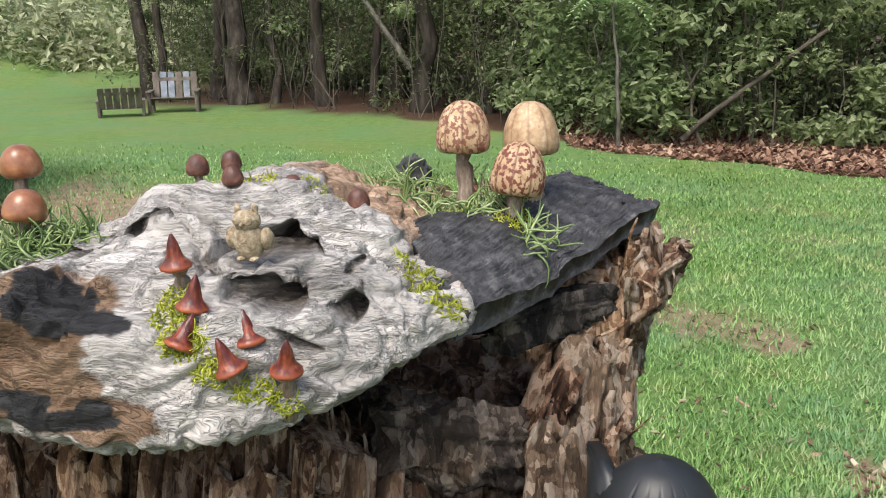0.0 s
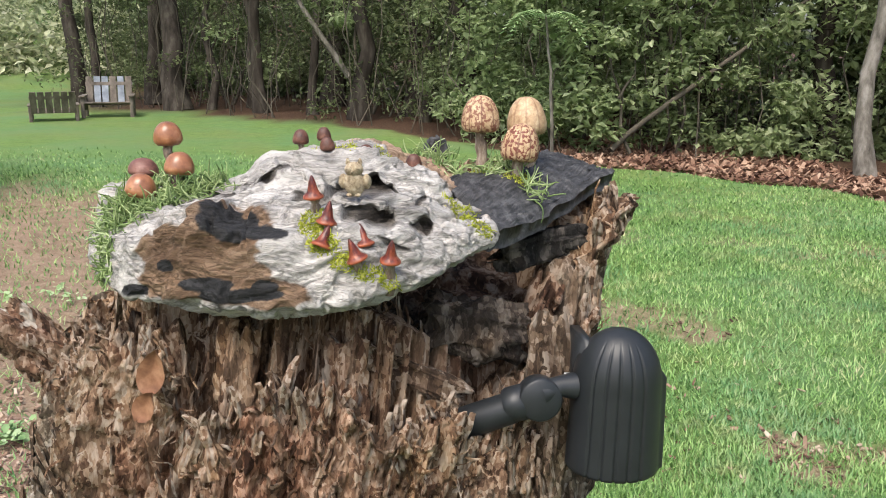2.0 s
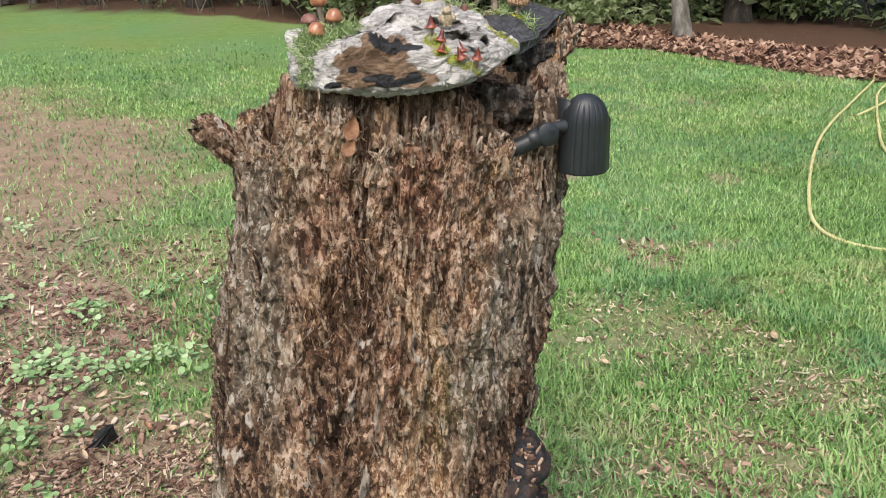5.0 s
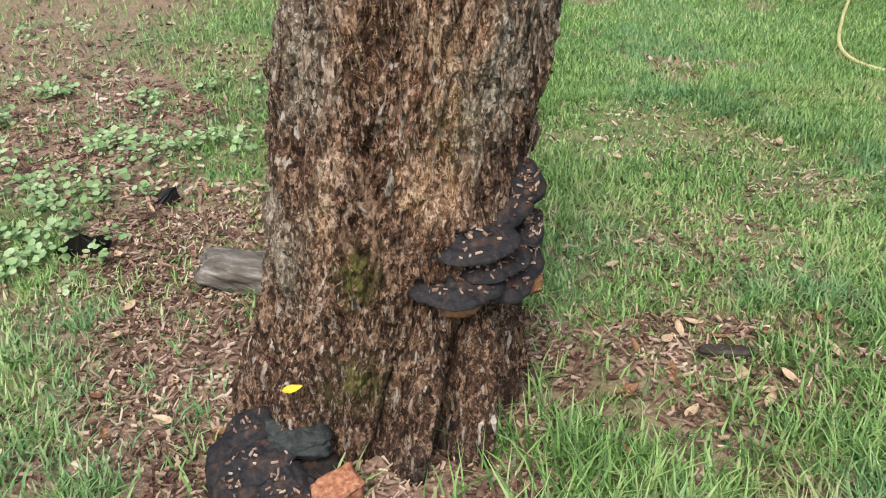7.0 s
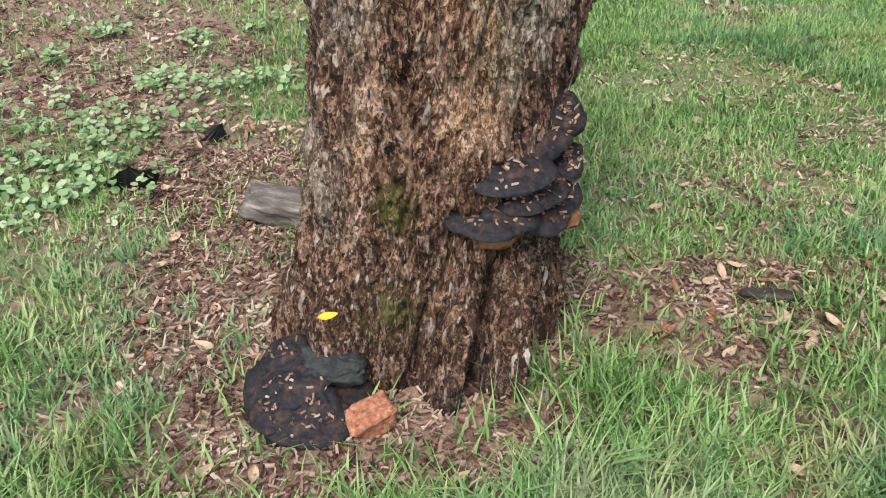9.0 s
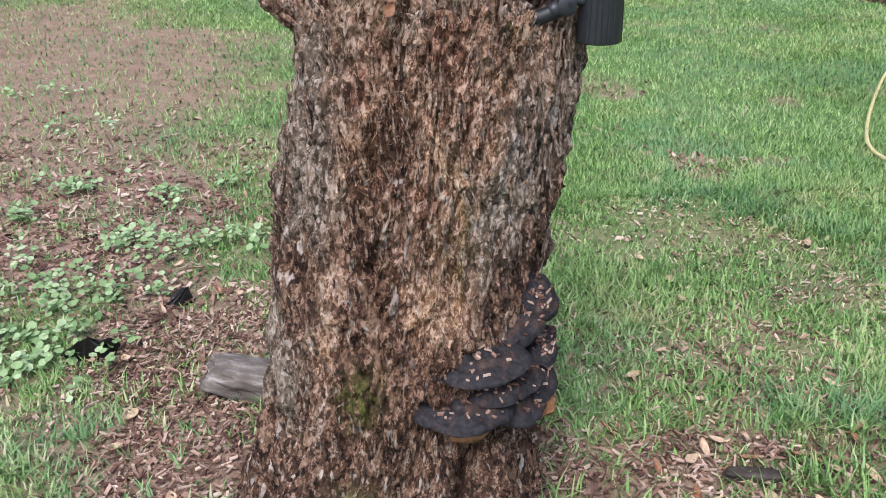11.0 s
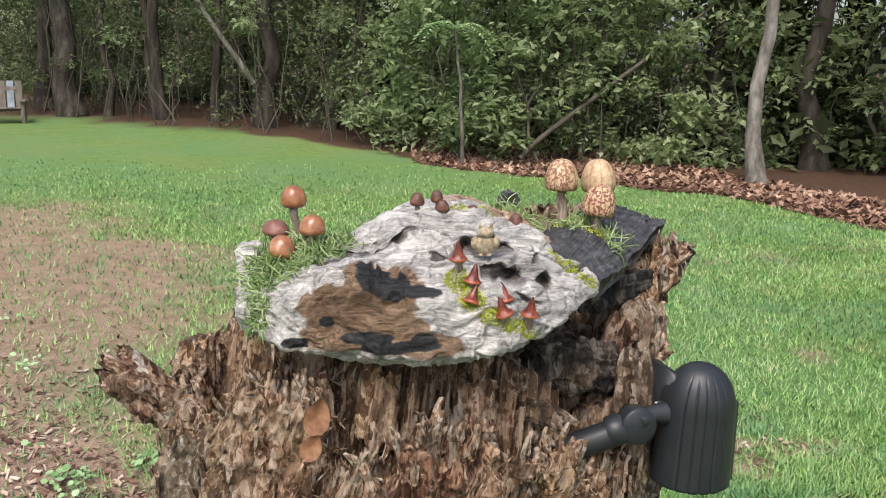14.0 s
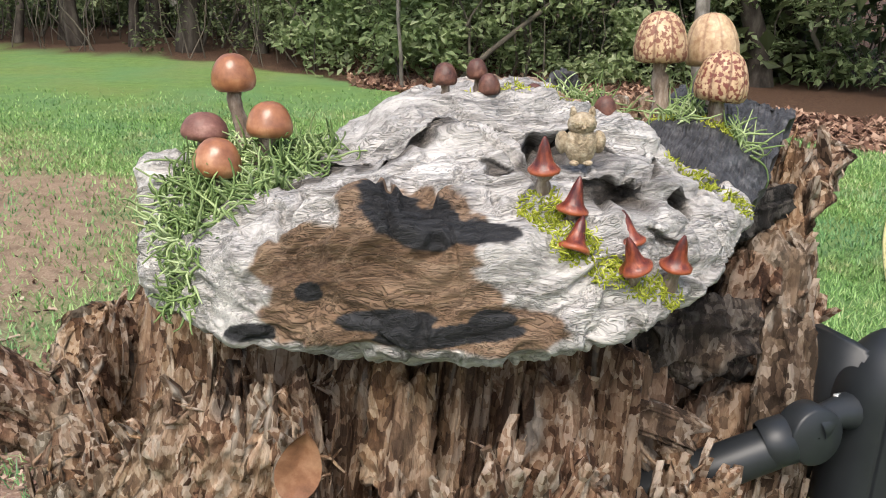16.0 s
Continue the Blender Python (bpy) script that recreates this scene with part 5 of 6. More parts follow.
def speckled_nut_material():
    m, nt, b = material("speckled_ribbed_nut", 0.55, spec=0.4)
    v = coords(nt)
    n = noise_node(nt, v, 120, 4, 0.6)
    base = ramp(nt, n, [(0.3, (0.3, 0.19, 0.1)), (0.55, (0.48, 0.34, 0.2)), (0.75, (0.6, 0.47, 0.31))])
    vo = nt.nodes.new("ShaderNodeTexNoise")
    vo.inputs["Scale"].default_value, vo.inputs["Detail"].default_value = 330, 2
    link(nt, v, vo.inputs["Vector"])
    sp = ramp(nt, vo.outputs["Fac"], [(0.49, grey(0)), (0.56, grey(1))])
    mm = nt.nodes.new("ShaderNodeMath")
    mm.operation = "MULTIPLY"
    link(nt, sp, mm.inputs[0]), link(nt, attr(nt, "speck"), mm.inputs[1])
    col = mix(nt, mm.outputs[0], base, (0.16, 0.045, 0.03))
    col = mix(nt, attr(nt, "rib"), col, (0.13, 0.05, 0.03))
    link(nt, col, b.inputs["Base Color"])
    bump(nt, b, n, 0.35, 0.0008)
    return m


M_CONE, M_RIBBED = red_cone_material(), speckled_nut_material()


def turned(name, profile, seg, mat, parent, wob=0.0, seed=0, label="", ridge=0, ridge_amp=0.0, **attr_fn):
    """A turned part with slight unevenness; the profile runs from below to above."""
    prof = np.array(profile)
    k = len(prof)
    th = np.arange(seg) * 2 * math.pi / seg
    R = prof[:, 0][:, None] * (1 + 0 * th)
    Z = prof[:, 1][:, None] + 0 * th
    T = np.tile(th, (k, 1))
    P = np.stack([np.cos(T) * 8, np.sin(T) * 8, Z * 500 + seed * 3.7], -1).reshape(-1, 3)
    scale = prof[:, 0].max()
    if ridge:
        R = R - scale * ridge_amp * np.exp(-((np.abs((T * ridge / (2 * math.pi)) % 1 - 0.5) * 2 - 1) / 0.16) ** 2) * sstep(0.0, 0.5 * scale, R)
    R = R * (1 + wob * fbm(P * 0.35, 3).reshape(R.shape))
    V = np.stack([R * np.cos(T), R * np.sin(T), Z + wob * scale * 0.5 * fbm(P * 0.3 + 5, 2).reshape(R.shape) * (R > 0)], -1).reshape(-1, 3)
    f = grid_faces(k, seg, close_v=True)
    at = {key: np.clip(fn(T.ravel(), Z.ravel(), R.ravel()), 0, 1) for key, fn in attr_fn.items()}
    ob = put(name, np_mesh(name, V, f, mat, **at), parent, label)
    return ob


def stem_between(parent, a, b, r, seed):
    rng = np.random.default_rng(seed)
    v, f = tube_arrays(bent_path(a, b, rng, 0.04, 12), r * (1 + 0.25 * np.linspace(1, 0, 12) ** 2 + 0.12 * rng.normal(size=12)), 14)
    v = v + (0.1 * r * fbm(v * np.array([900, 900, 150]), 2))[:, None] * np.array([1, 1, 0])
    put("stem", np_mesh("stem", v, f, M_TWIG), parent)


def dome(r, h, under=0.35, n=16):
    pts = [(0.0005, -h * 0.12), (r * 0.45, -h * 0.16), (r * 0.82, -h * 0.12), (r * 0.97, 0.02 * h)]
    pts += [(r * math.cos(a) ** 0.85 if a < 1.5 else 0.0003, h * 0.06 + h * 0.94 * math.sin(a)) for a in np.linspace(0.08, math.pi / 2, n)]
    return pts


def brown_mushroom(at, r, h, base, mat, label, seed, tilt=(0, 0), group="brown nut mushrooms"):
    thing = empty("toy_mushroom", label, "mushroom", pose(*at, tilt[0], tilt[1], seed * 50), group)
    inv = thing.matrix_world.inverted()
    turned("cap", dome(r, h), 32, mat, thing, 0.035, seed)
    b = inv @ Vector(base)
    stem_between(thing, tuple(b), (0, 0, h * 0.05), r * 0.32, seed)
    return thing


NUT = "glossy chestnut-brown nut cap mushroom on a twig stem"
brown_mushroom((-0.186, 0.523, 1.312), 0.0132, 0.0185, (-0.179, 0.516, 1.268), M_NUT, "tall glossy chestnut-brown nut mushroom standing in green moss", 1, (3, -4))
brown_mushroom((-0.166, 0.487, 1.289), 0.0132, 0.0178, (-0.176, 0.49, 1.258), M_NUT, NUT, 2, (4, 6))
brown_mushroom((-0.195, 0.468, 1.272), 0.0134, 0.0185, (-0.196, 0.472, 1.245), M_NUT, NUT, 3, (8, -3))
brown_mushroom((-0.203, 0.5, 1.286), 0.0135, 0.0138, (-0.204, 0.508, 1.262), M_NUT_DULL, "wrinkled purple-brown nut mushroom beside the driftwood end", 4, (0, -6))
ACORN = "small dark acorn-like mushroom on the driftwood crest"
for i, (p, r) in enumerate((((-0.0615, 0.51, 1.313), 0.0074), ((-0.041, 0.515, 1.316), 0.0066), ((-0.036, 0.502, 1.308), 0.0068), ((-0.004, 0.519, 1.299), 0.0072), ((0.04, 0.51, 1.291), 0.0076))):
    brown_mushroom(p, r, r * 1.6, (p[0] + 0.001, p[1] + 0.002, p[2] - 0.016), M_ACORN, ACORN, 10 + i, (4 * (-1) ** i, 3), "acorn mushrooms")


def cone_mushroom(c, base, seed, tilt):
    """A flared red pointed cap on a stubby twig."""
    thing = empty("toy_mushroom", "glazed red pointed-cap mushroom on a twig stem among moss", "mushroom", pose(*c, tilt[0], tilt[1], seed * 70), "red pointed mushrooms")
    inv = thing.matrix_world.inverted()
    r, h = 0.0082, 0.0152
    prof = [(0.0004, -0.001), (r * 0.5, -0.0022), (r * 0.85, -0.003), (r, -0.0022), (r * 0.99, -0.0008), (r * 0.8, 0.0006), (r * 0.6, 0.0024), (r * 0.5, 0.0046), (r * 0.43, 0.0068), (r * 0.37, 0.009), (r * 0.3, 0.0112), (r * 0.2, 0.0132), (r * 0.1, h), (0.0003, h + 0.0004)]
    turned("cap", prof, 30, M_CONE, thing, 0.07, seed, rim=lambda t, z, rr: sstep(0.0012, -0.0018, z))
    stem_between(thing, tuple(inv @ Vector(base)), (0, 0, 0.001), 0.0037, 40 + seed)


CONE_SHIFT = Vector((0.008, 0.009, 0.003))
for i, (c, b, tl) in enumerate((((-0.04, 0.388, 1.281), (-0.038, 0.398, 1.252), (6, -2)), ((-0.028, 0.376, 1.263), (-0.026, 0.386, 1.238), (10, 4)), ((-0.0305, 0.364, 1.247), (-0.027, 0.376, 1.226), (28, -4)),
                                ((0.001, 0.373, 1.246), (0.0, 0.384, 1.226), (14, 8)), ((-0.003, 0.354, 1.239), (-0.001, 0.368, 1.213), (20, 2)), ((0.022, 0.362, 1.236), (0.019, 0.37, 1.207), (10, 8)))):
    cone_mushroom(tuple(Vector(c) + CONE_SHIFT), tuple(Vector(b) + CONE_SHIFT), i, tl)


def ribbed_mushroom(c, r, h, base, seed, speck, label, tilt):
    thing = empty("toy_mushroom", label, "mushroom", pose(*c, tilt[0], tilt[1], seed * 33), "large ribbed mushrooms")
    inv = thing.matrix_world.inverted()
    prof = [(0.0005, 0.002), (r * 0.3, 0.0), (r * 0.7, -0.001), (r * 0.9, 0.0005), (r * 0.985, 0.004)] + [(r * max(0.0005, math.cos(a)) ** 0.82, 0.006 + (h - 0.006) * math.sin(a)) for a in np.linspace(0.1, 1.569, 20)]
    turned("cap", prof, 72, M_RIBBED, thing, 0.03, seed, ridge=9, ridge_amp=0.035,
           speck=lambda t, z, rr: np.full(t.shape, speck), rib=lambda t, z, rr: 0.9 * np.exp(-((np.abs((t * 9 / (2 * math.pi)) % 1 - 0.5) * 2 - 1) / 0.1) ** 2) * (0.35 + 0.65 * speck))
    stem_between(thing, tuple(inv @ Vector(base)), (0, 0, 0.002), 0.0052, 60 + seed)


ribbed_mushroom((0.101, 0.571, 1.318), 0.0185, 0.034, (0.1, 0.566, 1.272), 1, 0.85, "large tan ribbed nut mushroom with dark red speckles", (-2, 2))
ribbed_mushroom((0.147, 0.585, 1.314), 0.0195, 0.036, (0.148, 0.586, 1.27), 2, 0.25, "large pale cream ribbed nut mushroom with few speckles", (-4, 3))
ribbed_mushroom((0.137, 0.55, 1.293), 0.0182, 0.034, (0.134, 0.552, 1.262), 3, 1.0, "large ribbed nut mushroom heavily speckled with dark red", (8, 2))


def build_owl():
    """The owl figurine in its niche: one plain mesh."""
    def blob(c, s, seg=28, rings=18):
        u, v = np.meshgrid(np.linspace(0, math.pi, rings), np.arange(seg) * 2 * math.pi / seg, indexing="ij")
        P = np.stack([np.sin(u) * np.cos(v) * s[0] + c[0], np.sin(u) * np.sin(v) * s[1] + c[1], np.cos(u) * s[2] + c[2]], -1).reshape(-1, 3)
        return P, grid_faces(rings, seg, close_v=True)
    items = [((0, 0, 0.0098), (0.0088, 0.0068, 0.0108)), ((0, -0.0005, 0.0212), (0.0078, 0.0062, 0.0062)), ((-0.0098, 0.001, 0.011), (0.0036, 0.0045, 0.0062)), ((0.0098, 0.001, 0.011), (0.0036, 0.0045, 0.0062)),
             ((-0.005, 0, 0.0268), (0.0018, 0.0016, 0.0035)), ((0.005, 0, 0.0268), (0.0018, 0.0016, 0.0035)), ((-0.003, -0.006, 0.0222), (0.0026, 0.0014, 0.0026)), ((0.003, -0.006, 0.0222), (0.0026, 0.0014, 0.0026)),
             ((0, -0.0072, 0.0202), (0.0011, 0.0016, 0.0018)), ((-0.0035, -0.004, 0.0008), (0.0026, 0.0032, 0.0014)), ((0.0035, -0.004, 0.0008), (0.0026, 0.0032, 0.0014))]
    vs, fs, k = [], [], 0
    for c, s in items:
        v, f = blob(c, s)
        vs.append(v), fs.append(f + k)
        k += len(v)
    V = np.concatenate(vs)
    V = V + 0.0005 * np.stack([fbm(V * 700, 2), fbm(V * 700 + 9, 2), 0 * V[:, 0]], 1)
    put("owl_figurine", np_mesh("owl_figurine", V, np.concatenate(fs), M_OWL), None, "tiny grey-brown resin owl figurine sitting in a driftwood hole", "figurine", at=pose(-0.003, 0.428, 1.279, 4, 0, -8))


build_owl()


def surface_height(obs):
    """A function that drops points onto the given objects from above."""
    from mathutils.bvhtree import BVHTree
    trees = []
    for ob in obs:
        me = ob.data
        co = np.empty(len(me.vertices) * 3, np.float32)
        me.vertices.foreach_get("co", co)
        co = co.reshape(-1, 3).astype(float)
        trees.append(BVHTree.FromPolygons([tuple(c) for c in co.tolist()], [tuple(p.vertices) for p in me.polygons]))

    def drop(p, d):
        best = None
        for t in trees:
            hit = t.ray_cast(Vector(p), Vector(d))
            if hit[0] is not None and (best is None or hit[3] < best[3]):
                best = hit
        return best
    return drop


DROP = surface_height([bpy.data.objects["wood"], bpy.data.objects["burnt_plate"]])


def strands(points, length, radius, rng, curl=1.0, up=0.5):
    items = []
    for p, n in points:
        p, n = np.array(p), np.array(n)
        d = rng.normal(size=3)
        d = d - n * (d @ n) * 0.6 + n * up
        d /= np.linalg.norm(d)
        L = length * rng.uniform(0.5, 1.3)
        path, q = [p - n * 0.001], p - n * 0.001
        ax = rng.normal(size=3)
        ax /= np.linalg.norm(ax)
        w = curl * rng.normal() * 0.5
        for _ in range(7):
            q = q + d * L / 7
            path.append(q)
            d = d + np.cross(ax, d) * w + rng.normal(size=3) * 0.12 - n * 0.05
            d /= np.linalg.norm(d)
        items.append((np.array(path), np.linspace(radius, radius * 0.45, 8)))
    return tubes(items, 4)


def moss_patch(name, label, spots, count, length, radius, mat, seed, curl, up, way):
    rng = np.random.default_rng(seed)
    pts = []
    tot = sum(s[3] * s[4] for s in spots)
    for cx, cy, cz, sx, sz in spots:
        for _ in range(int(count * sx * sz / tot)):
            a, q = rng.random() * 6.283, rng.random() ** 0.5
            o = (cx + sx * q * math.cos(a) - way[0] * 0.1, cy - way[1] * 0.1 + (sz * q * math.sin(a) if way[2] < -0.6 else 0), cz - way[2] * 0.1 + (sz * q * math.sin(a) if way[2] >= -0.6 else 0))
            h = DROP(o, way)
            if h and h[3] < 0.17:
                pts.append((tuple(h[0]), tuple(h[1])))
    v, f = strands(pts, length, radius, rng, curl, up)
    put(name, np_mesh(name, v, f, mat), None, label, "moss", kind="stuff")


DOWN, IN = (0.0, 0.2, -0.98), (0.0, 0.9, -0.43)
moss_patch("curly_moss", "tuft of curly grey-green moss on the driftwood end", [(-0.18, 0.475, 1.27, 0.035, 0.03), (-0.205, 0.46, 1.255, 0.022, 0.03), (-0.15, 0.495, 1.275, 0.025, 0.02)], 1100, 0.022, 0.00095, M_LICHEN, 1, 1.0, 0.7, DOWN)
moss_patch("curly_moss", "hanging curly grey-green moss down the driftwood end", [(-0.213, 0.42, 1.234, 0.008, 0.026), (-0.222, 0.43, 1.212, 0.006, 0.01)], 210, 0.013, 0.00095, M_LICHEN, 2, 1.0, 0.5, IN)
moss_patch("curly_moss", "sprays of curly green moss round the ribbed mushrooms", [(0.085, 0.585, 1.3, 0.03, 0.02), (0.055, 0.61, 1.3, 0.03, 0.015), (0.115, 0.56, 1.3, 0.025, 0.02), (0.152, 0.535, 1.28, 0.013, 0.016)], 430, 0.026, 0.00095, M_LICHEN, 3, 0.7, 0.6, DOWN)
moss_patch("sheet_moss", "bright yellow-green moss round the red mushrooms", [(-0.033, 0.399, 1.259, 0.011, 0.014), (-0.022, 0.384, 1.245, 0.012, 0.011), (-0.004, 0.374, 1.235, 0.012, 0.008), (0.014, 0.369, 1.227, 0.012, 0.006), (0.029, 0.371, 1.22, 0.007, 0.005)], 1300, 0.0055, 0.0006, M_MOSS, 4, 1.2, 0.8, IN)
moss_patch("sheet_moss", "strip of yellow-green moss along the driftwood edge", [(0.086, 0.462, 1.257, 0.01, 0.012), (0.1, 0.446, 1.245, 0.009, 0.008), (0.075, 0.475, 1.26, 0.008, 0.006)], 420, 0.006, 0.0006, M_MOSS, 5, 1.0, 0.9, DOWN)
moss_patch("sheet_moss", "yellow-green moss under the acorn mushrooms", [(-0.03, 0.512, 1.3, 0.026, 0.011), (0.02, 0.522, 1.29, 0.024, 0.01)], 380, 0.005, 0.0006, M_MOSS, 6, 1.0, 0.9, DOWN)
moss_patch("sheet_moss", "yellow-green moss at the ribbed mushrooms' feet", [(0.135, 0.545, 1.28, 0.013, 0.013), (0.1, 0.556, 1.29, 0.01, 0.01)], 260, 0.006, 0.0006, M_MOSS, 7, 1.0, 0.9, DOWN)


# ---- solar spotlight ----
def build_spotlight():
    thing = empty("solar_spotlight", "black plastic solar garden spotlight stuck into the stump", "garden light", pose(0.1, 0.455, 1.07))
    inv = thing.matrix_world.inverted()

    def add(name, v, f, mat=M_PLASTIC, parent=thing, smooth=True, label=""):
        ob = put(name, np_mesh(name, v, f, mat, smooth=smooth), parent, label)
        ob.matrix_parent_inverse = inv
        return ob
    v, f = tube_arrays(np.array([(0.02, 0.46, 1.043), (0.06, 0.437, 1.066), (0.1, 0.427, 1.085), (0.128, 0.423, 1.097)]), [0.0142, 0.0142, 0.0142, 0.0138], 28)
    arm = add("arm", v, f)
    # joint: a thick disc with a hexagon bolt, and a collar
    def disc(c, axis, r, half, seg, bev=0.0015):
        a = np.array(axis) / np.linalg.norm(axis)
        path = np.array([c - a * half * 1.0, c - a * half, c - a * (half - bev), c + a * (half - bev), c + a * half, c + a * half * 1.0])
        path = path + a * np.linspace(-1e-5, 1e-5, 6)[:, None]
        return tube_arrays(path, [0.0005, r - bev, r, r, r - bev, 0.0005], seg)
    k = np.array((0.15, 0.42, 1.107))
    ax = np.array((0.12, -0.95, 0.1))
    joint = add("joint", *disc(k, ax, 0.0185, 0.0095, 40))
    add("bolt", *disc(k + ax * 0.011, ax, 0.0068, 0.002, 6, 0.0005), parent=joint, smooth=False)
    add("bolt", *disc(k + ax * 0.0135, ax, 0.0028, 0.0016, 16, 0.0005), parent=joint)
    d = np.array((0.0225, -0.004, 0.008))
    d = d / np.linalg.norm(d)
    add("collar", *tube_arrays(np.array([k - d * 0.029, k - d * 0.026, k - d * 0.012, k - d * 0.01]), [0.0142, 0.0155, 0.0155, 0.012], 28))
    for j in range(3):
        c = k - d * 0.017 + ax * 0.0095 + np.array((0, 0, -0.007 + 0.006 * j))
        add("rib", *tube_arrays(np.array([c - d * 0.006, c + d * 0.004]), [0.0016, 0.0016], 6), parent=joint)
    add("bracket", *tube_arrays(np.array([k + (0.002, 0, 0.004), k + (0.018, 0.004, 0.009), k + (0.03, 0.008, 0.008)]), [0.011, 0.009, 0.012], 14))
    # hood: a bullet shape, open below, with raised ribs down its face
    NT, NZ = 240, 48
    th = np.arange(NT) * 2 * math.pi / NT
    zz = np.linspace(0, 1, NZ)
    T, Zt = np.meshgrid(th, zz, indexing="ij")
    prof = np.where(Zt < 0.62, 1.0 - 0.06 * (Zt / 0.62), 0.94 * np.sqrt(np.clip(1 - ((Zt - 0.62) / 0.38) ** 2, 0.0, 1)))
    rad = prof * (1 + 0.0)
    deg = (np.degrees(T) - 270 + 180) % 360 - 180
    ribs = sum(np.exp(-((deg - a) / 1.3) ** 2) for a in (-40, -22, -5, 12, 29)) * sstep(0.95, 0.8, Zt)
    edge_fin = np.exp(-((deg - 84) / 7) ** 2) * sstep(0.72, 0.66, Zt)
    x = (0.0405 * rad - 0.0022 * ribs + 0.004 * edge_fin) * np.cos(T)
    y = (0.036 * rad - 0.0024 * ribs) * np.sin(T)
    z = 0.126 * Zt
    out = np.stack([x, y, z], -1)
    inn = np.stack([x * 0.93, y * 0.93, z * 0.97], -1)[:, ::-1]
    V = np.concatenate([out[:, ::-1], inn[:, ::-1]], 1)
    m = np.array(pose(0.2165, 0.438, 1.039, 2, 1, 0))
    V = V.reshape(-1, 3) @ m[:3, :3].T + m[:3, 3]
    hood = add("hood", V, grid_faces(NT, 2 * NZ, close_u=True))
    bm = bmesh.new()
    bmesh.ops.create_cube(bm, size=1.0, matrix=pose(0.188, 0.455, 1.1, 0, 1, 8) @ Matrix.Diagonal((0.012, 0.05, 0.106, 1)))
    bmesh.ops.bevel(bm, geom=bm.edges[:], offset=0.002, segments=2, affect="EDGES")
    part("back_plate", bm, M_PLASTIC, thing).matrix_parent_inverse = inv
    bm = bmesh.new()
    bmesh.ops.create_cube(bm, size=1.0, matrix=pose(0.1745, 0.43, 1.122) @ Matrix.Diagonal((0.005, 0.004, 0.007, 1)))
    part("switch", bm, M_CLEAR, thing, "small pale switch").matrix_parent_inverse = inv
    add("lens", *tube_arrays(np.array([(0.2185, 0.438, 1.051), (0.2185, 0.438, 1.053), (0.2185, 0.438, 1.055)]), [0.03, 0.031, 0.0005], 30), M_CLEAR, label="pale lens inside the hood")


M_CLEAR = plain_material("pale_plastic", [(0.3, (0.5, 0.52, 0.52)), (0.7, (0.62, 0.64, 0.63))], 30, 0.3)
build_spotlight()


# ---- bracket fungi ----
def fungus_material():
    m, nt, b = material("black_bracket_fungus", 0.7, spec=0.25)
    v = coords(nt)
    n, n2 = noise_node(nt, v, 120, 5, 0.65), noise_node(nt, v, 26, 4)
    col = mix(nt, ramp(nt, n2, [(0.5, grey(0)), (0.68, grey(0.7))]), ramp(nt, n, [(0.3, grey(0.005)), (0.6, (0.02, 0.019, 0.021)), (0.8, (0.06, 0.055, 0.055))]), ramp(nt, n, [(0.35, (0.03, 0.016, 0.01)), (0.7, (0.11, 0.065, 0.042))]))
    link(nt, col, b.inputs["Base Color"])
    bump(nt, b, n, 0.7, 0.003)
    return m


M_FUNGUS = fungus_material()
M_FUNGUS_EDGE = plain_material("orange_fungus_edge", [(0.3, (0.1, 0.04, 0.015)), (0.7, (0.32, 0.16, 0.06))], 60, 0.7)


def bracket_mesh(rx, ry, thick, seed, lobes=0.24):
    NR, NT = 26, 84
    r, t = np.meshgrid(np.linspace(0, 1, NR), np.arange(NT) * 2 * math.pi / NT, indexing="ij")
    u = np.stack([np.cos(t) * 1.3, np.sin(t) * 1.3, t * 0 + seed], -1).reshape(-1, 3)
    out = 1 + lobes * fbm(u, 3).reshape(r.shape) + 0.05 * fbm(u * 3, 2).reshape(r.shape)
    x, y = rx * r * out * np.cos(t), ry * r * out * np.sin(t)
    wave = 0.0016 * np.sin(r * out * 17 + seed) + 0.009 * fbm(np.stack([x * 30, y * 30, x * 0 + seed], -1).reshape(-1, 3), 3).reshape(r.shape)
    z = thick * 0.5 * np.sqrt(np.clip(1 - r ** 7, 0, 1)) + wave * (1 - 0.4 * r) - 0.012 * r * r
    zb = -thick * 0.5 * np.sqrt(np.clip(1 - r ** 7, 0, 1)) - 0.012 * r * r + wave * 0.2
    V = np.concatenate([np.stack([x, y, z], -1), np.stack([x, y, zb], -1)[::-1]], 0).reshape(-1, 3)
    return V, grid_faces(2 * NR, NT, close_v=True)


def fungus_cluster(label, m, lobes):
    thing = empty("bracket_fungus", label, "fungus", m)
    for i, (p, rx, ry, th, tilt, mat) in enumerate(lobes):
        v, f = bracket_mesh(rx * 1.12, ry * 1.12, th, i * 3.3 + len(lobes))
        ob = put("bracket", np_mesh("bracket", v, f, mat), thing)
        ob.matrix_basis = pose(*p, *tilt)
    return thing


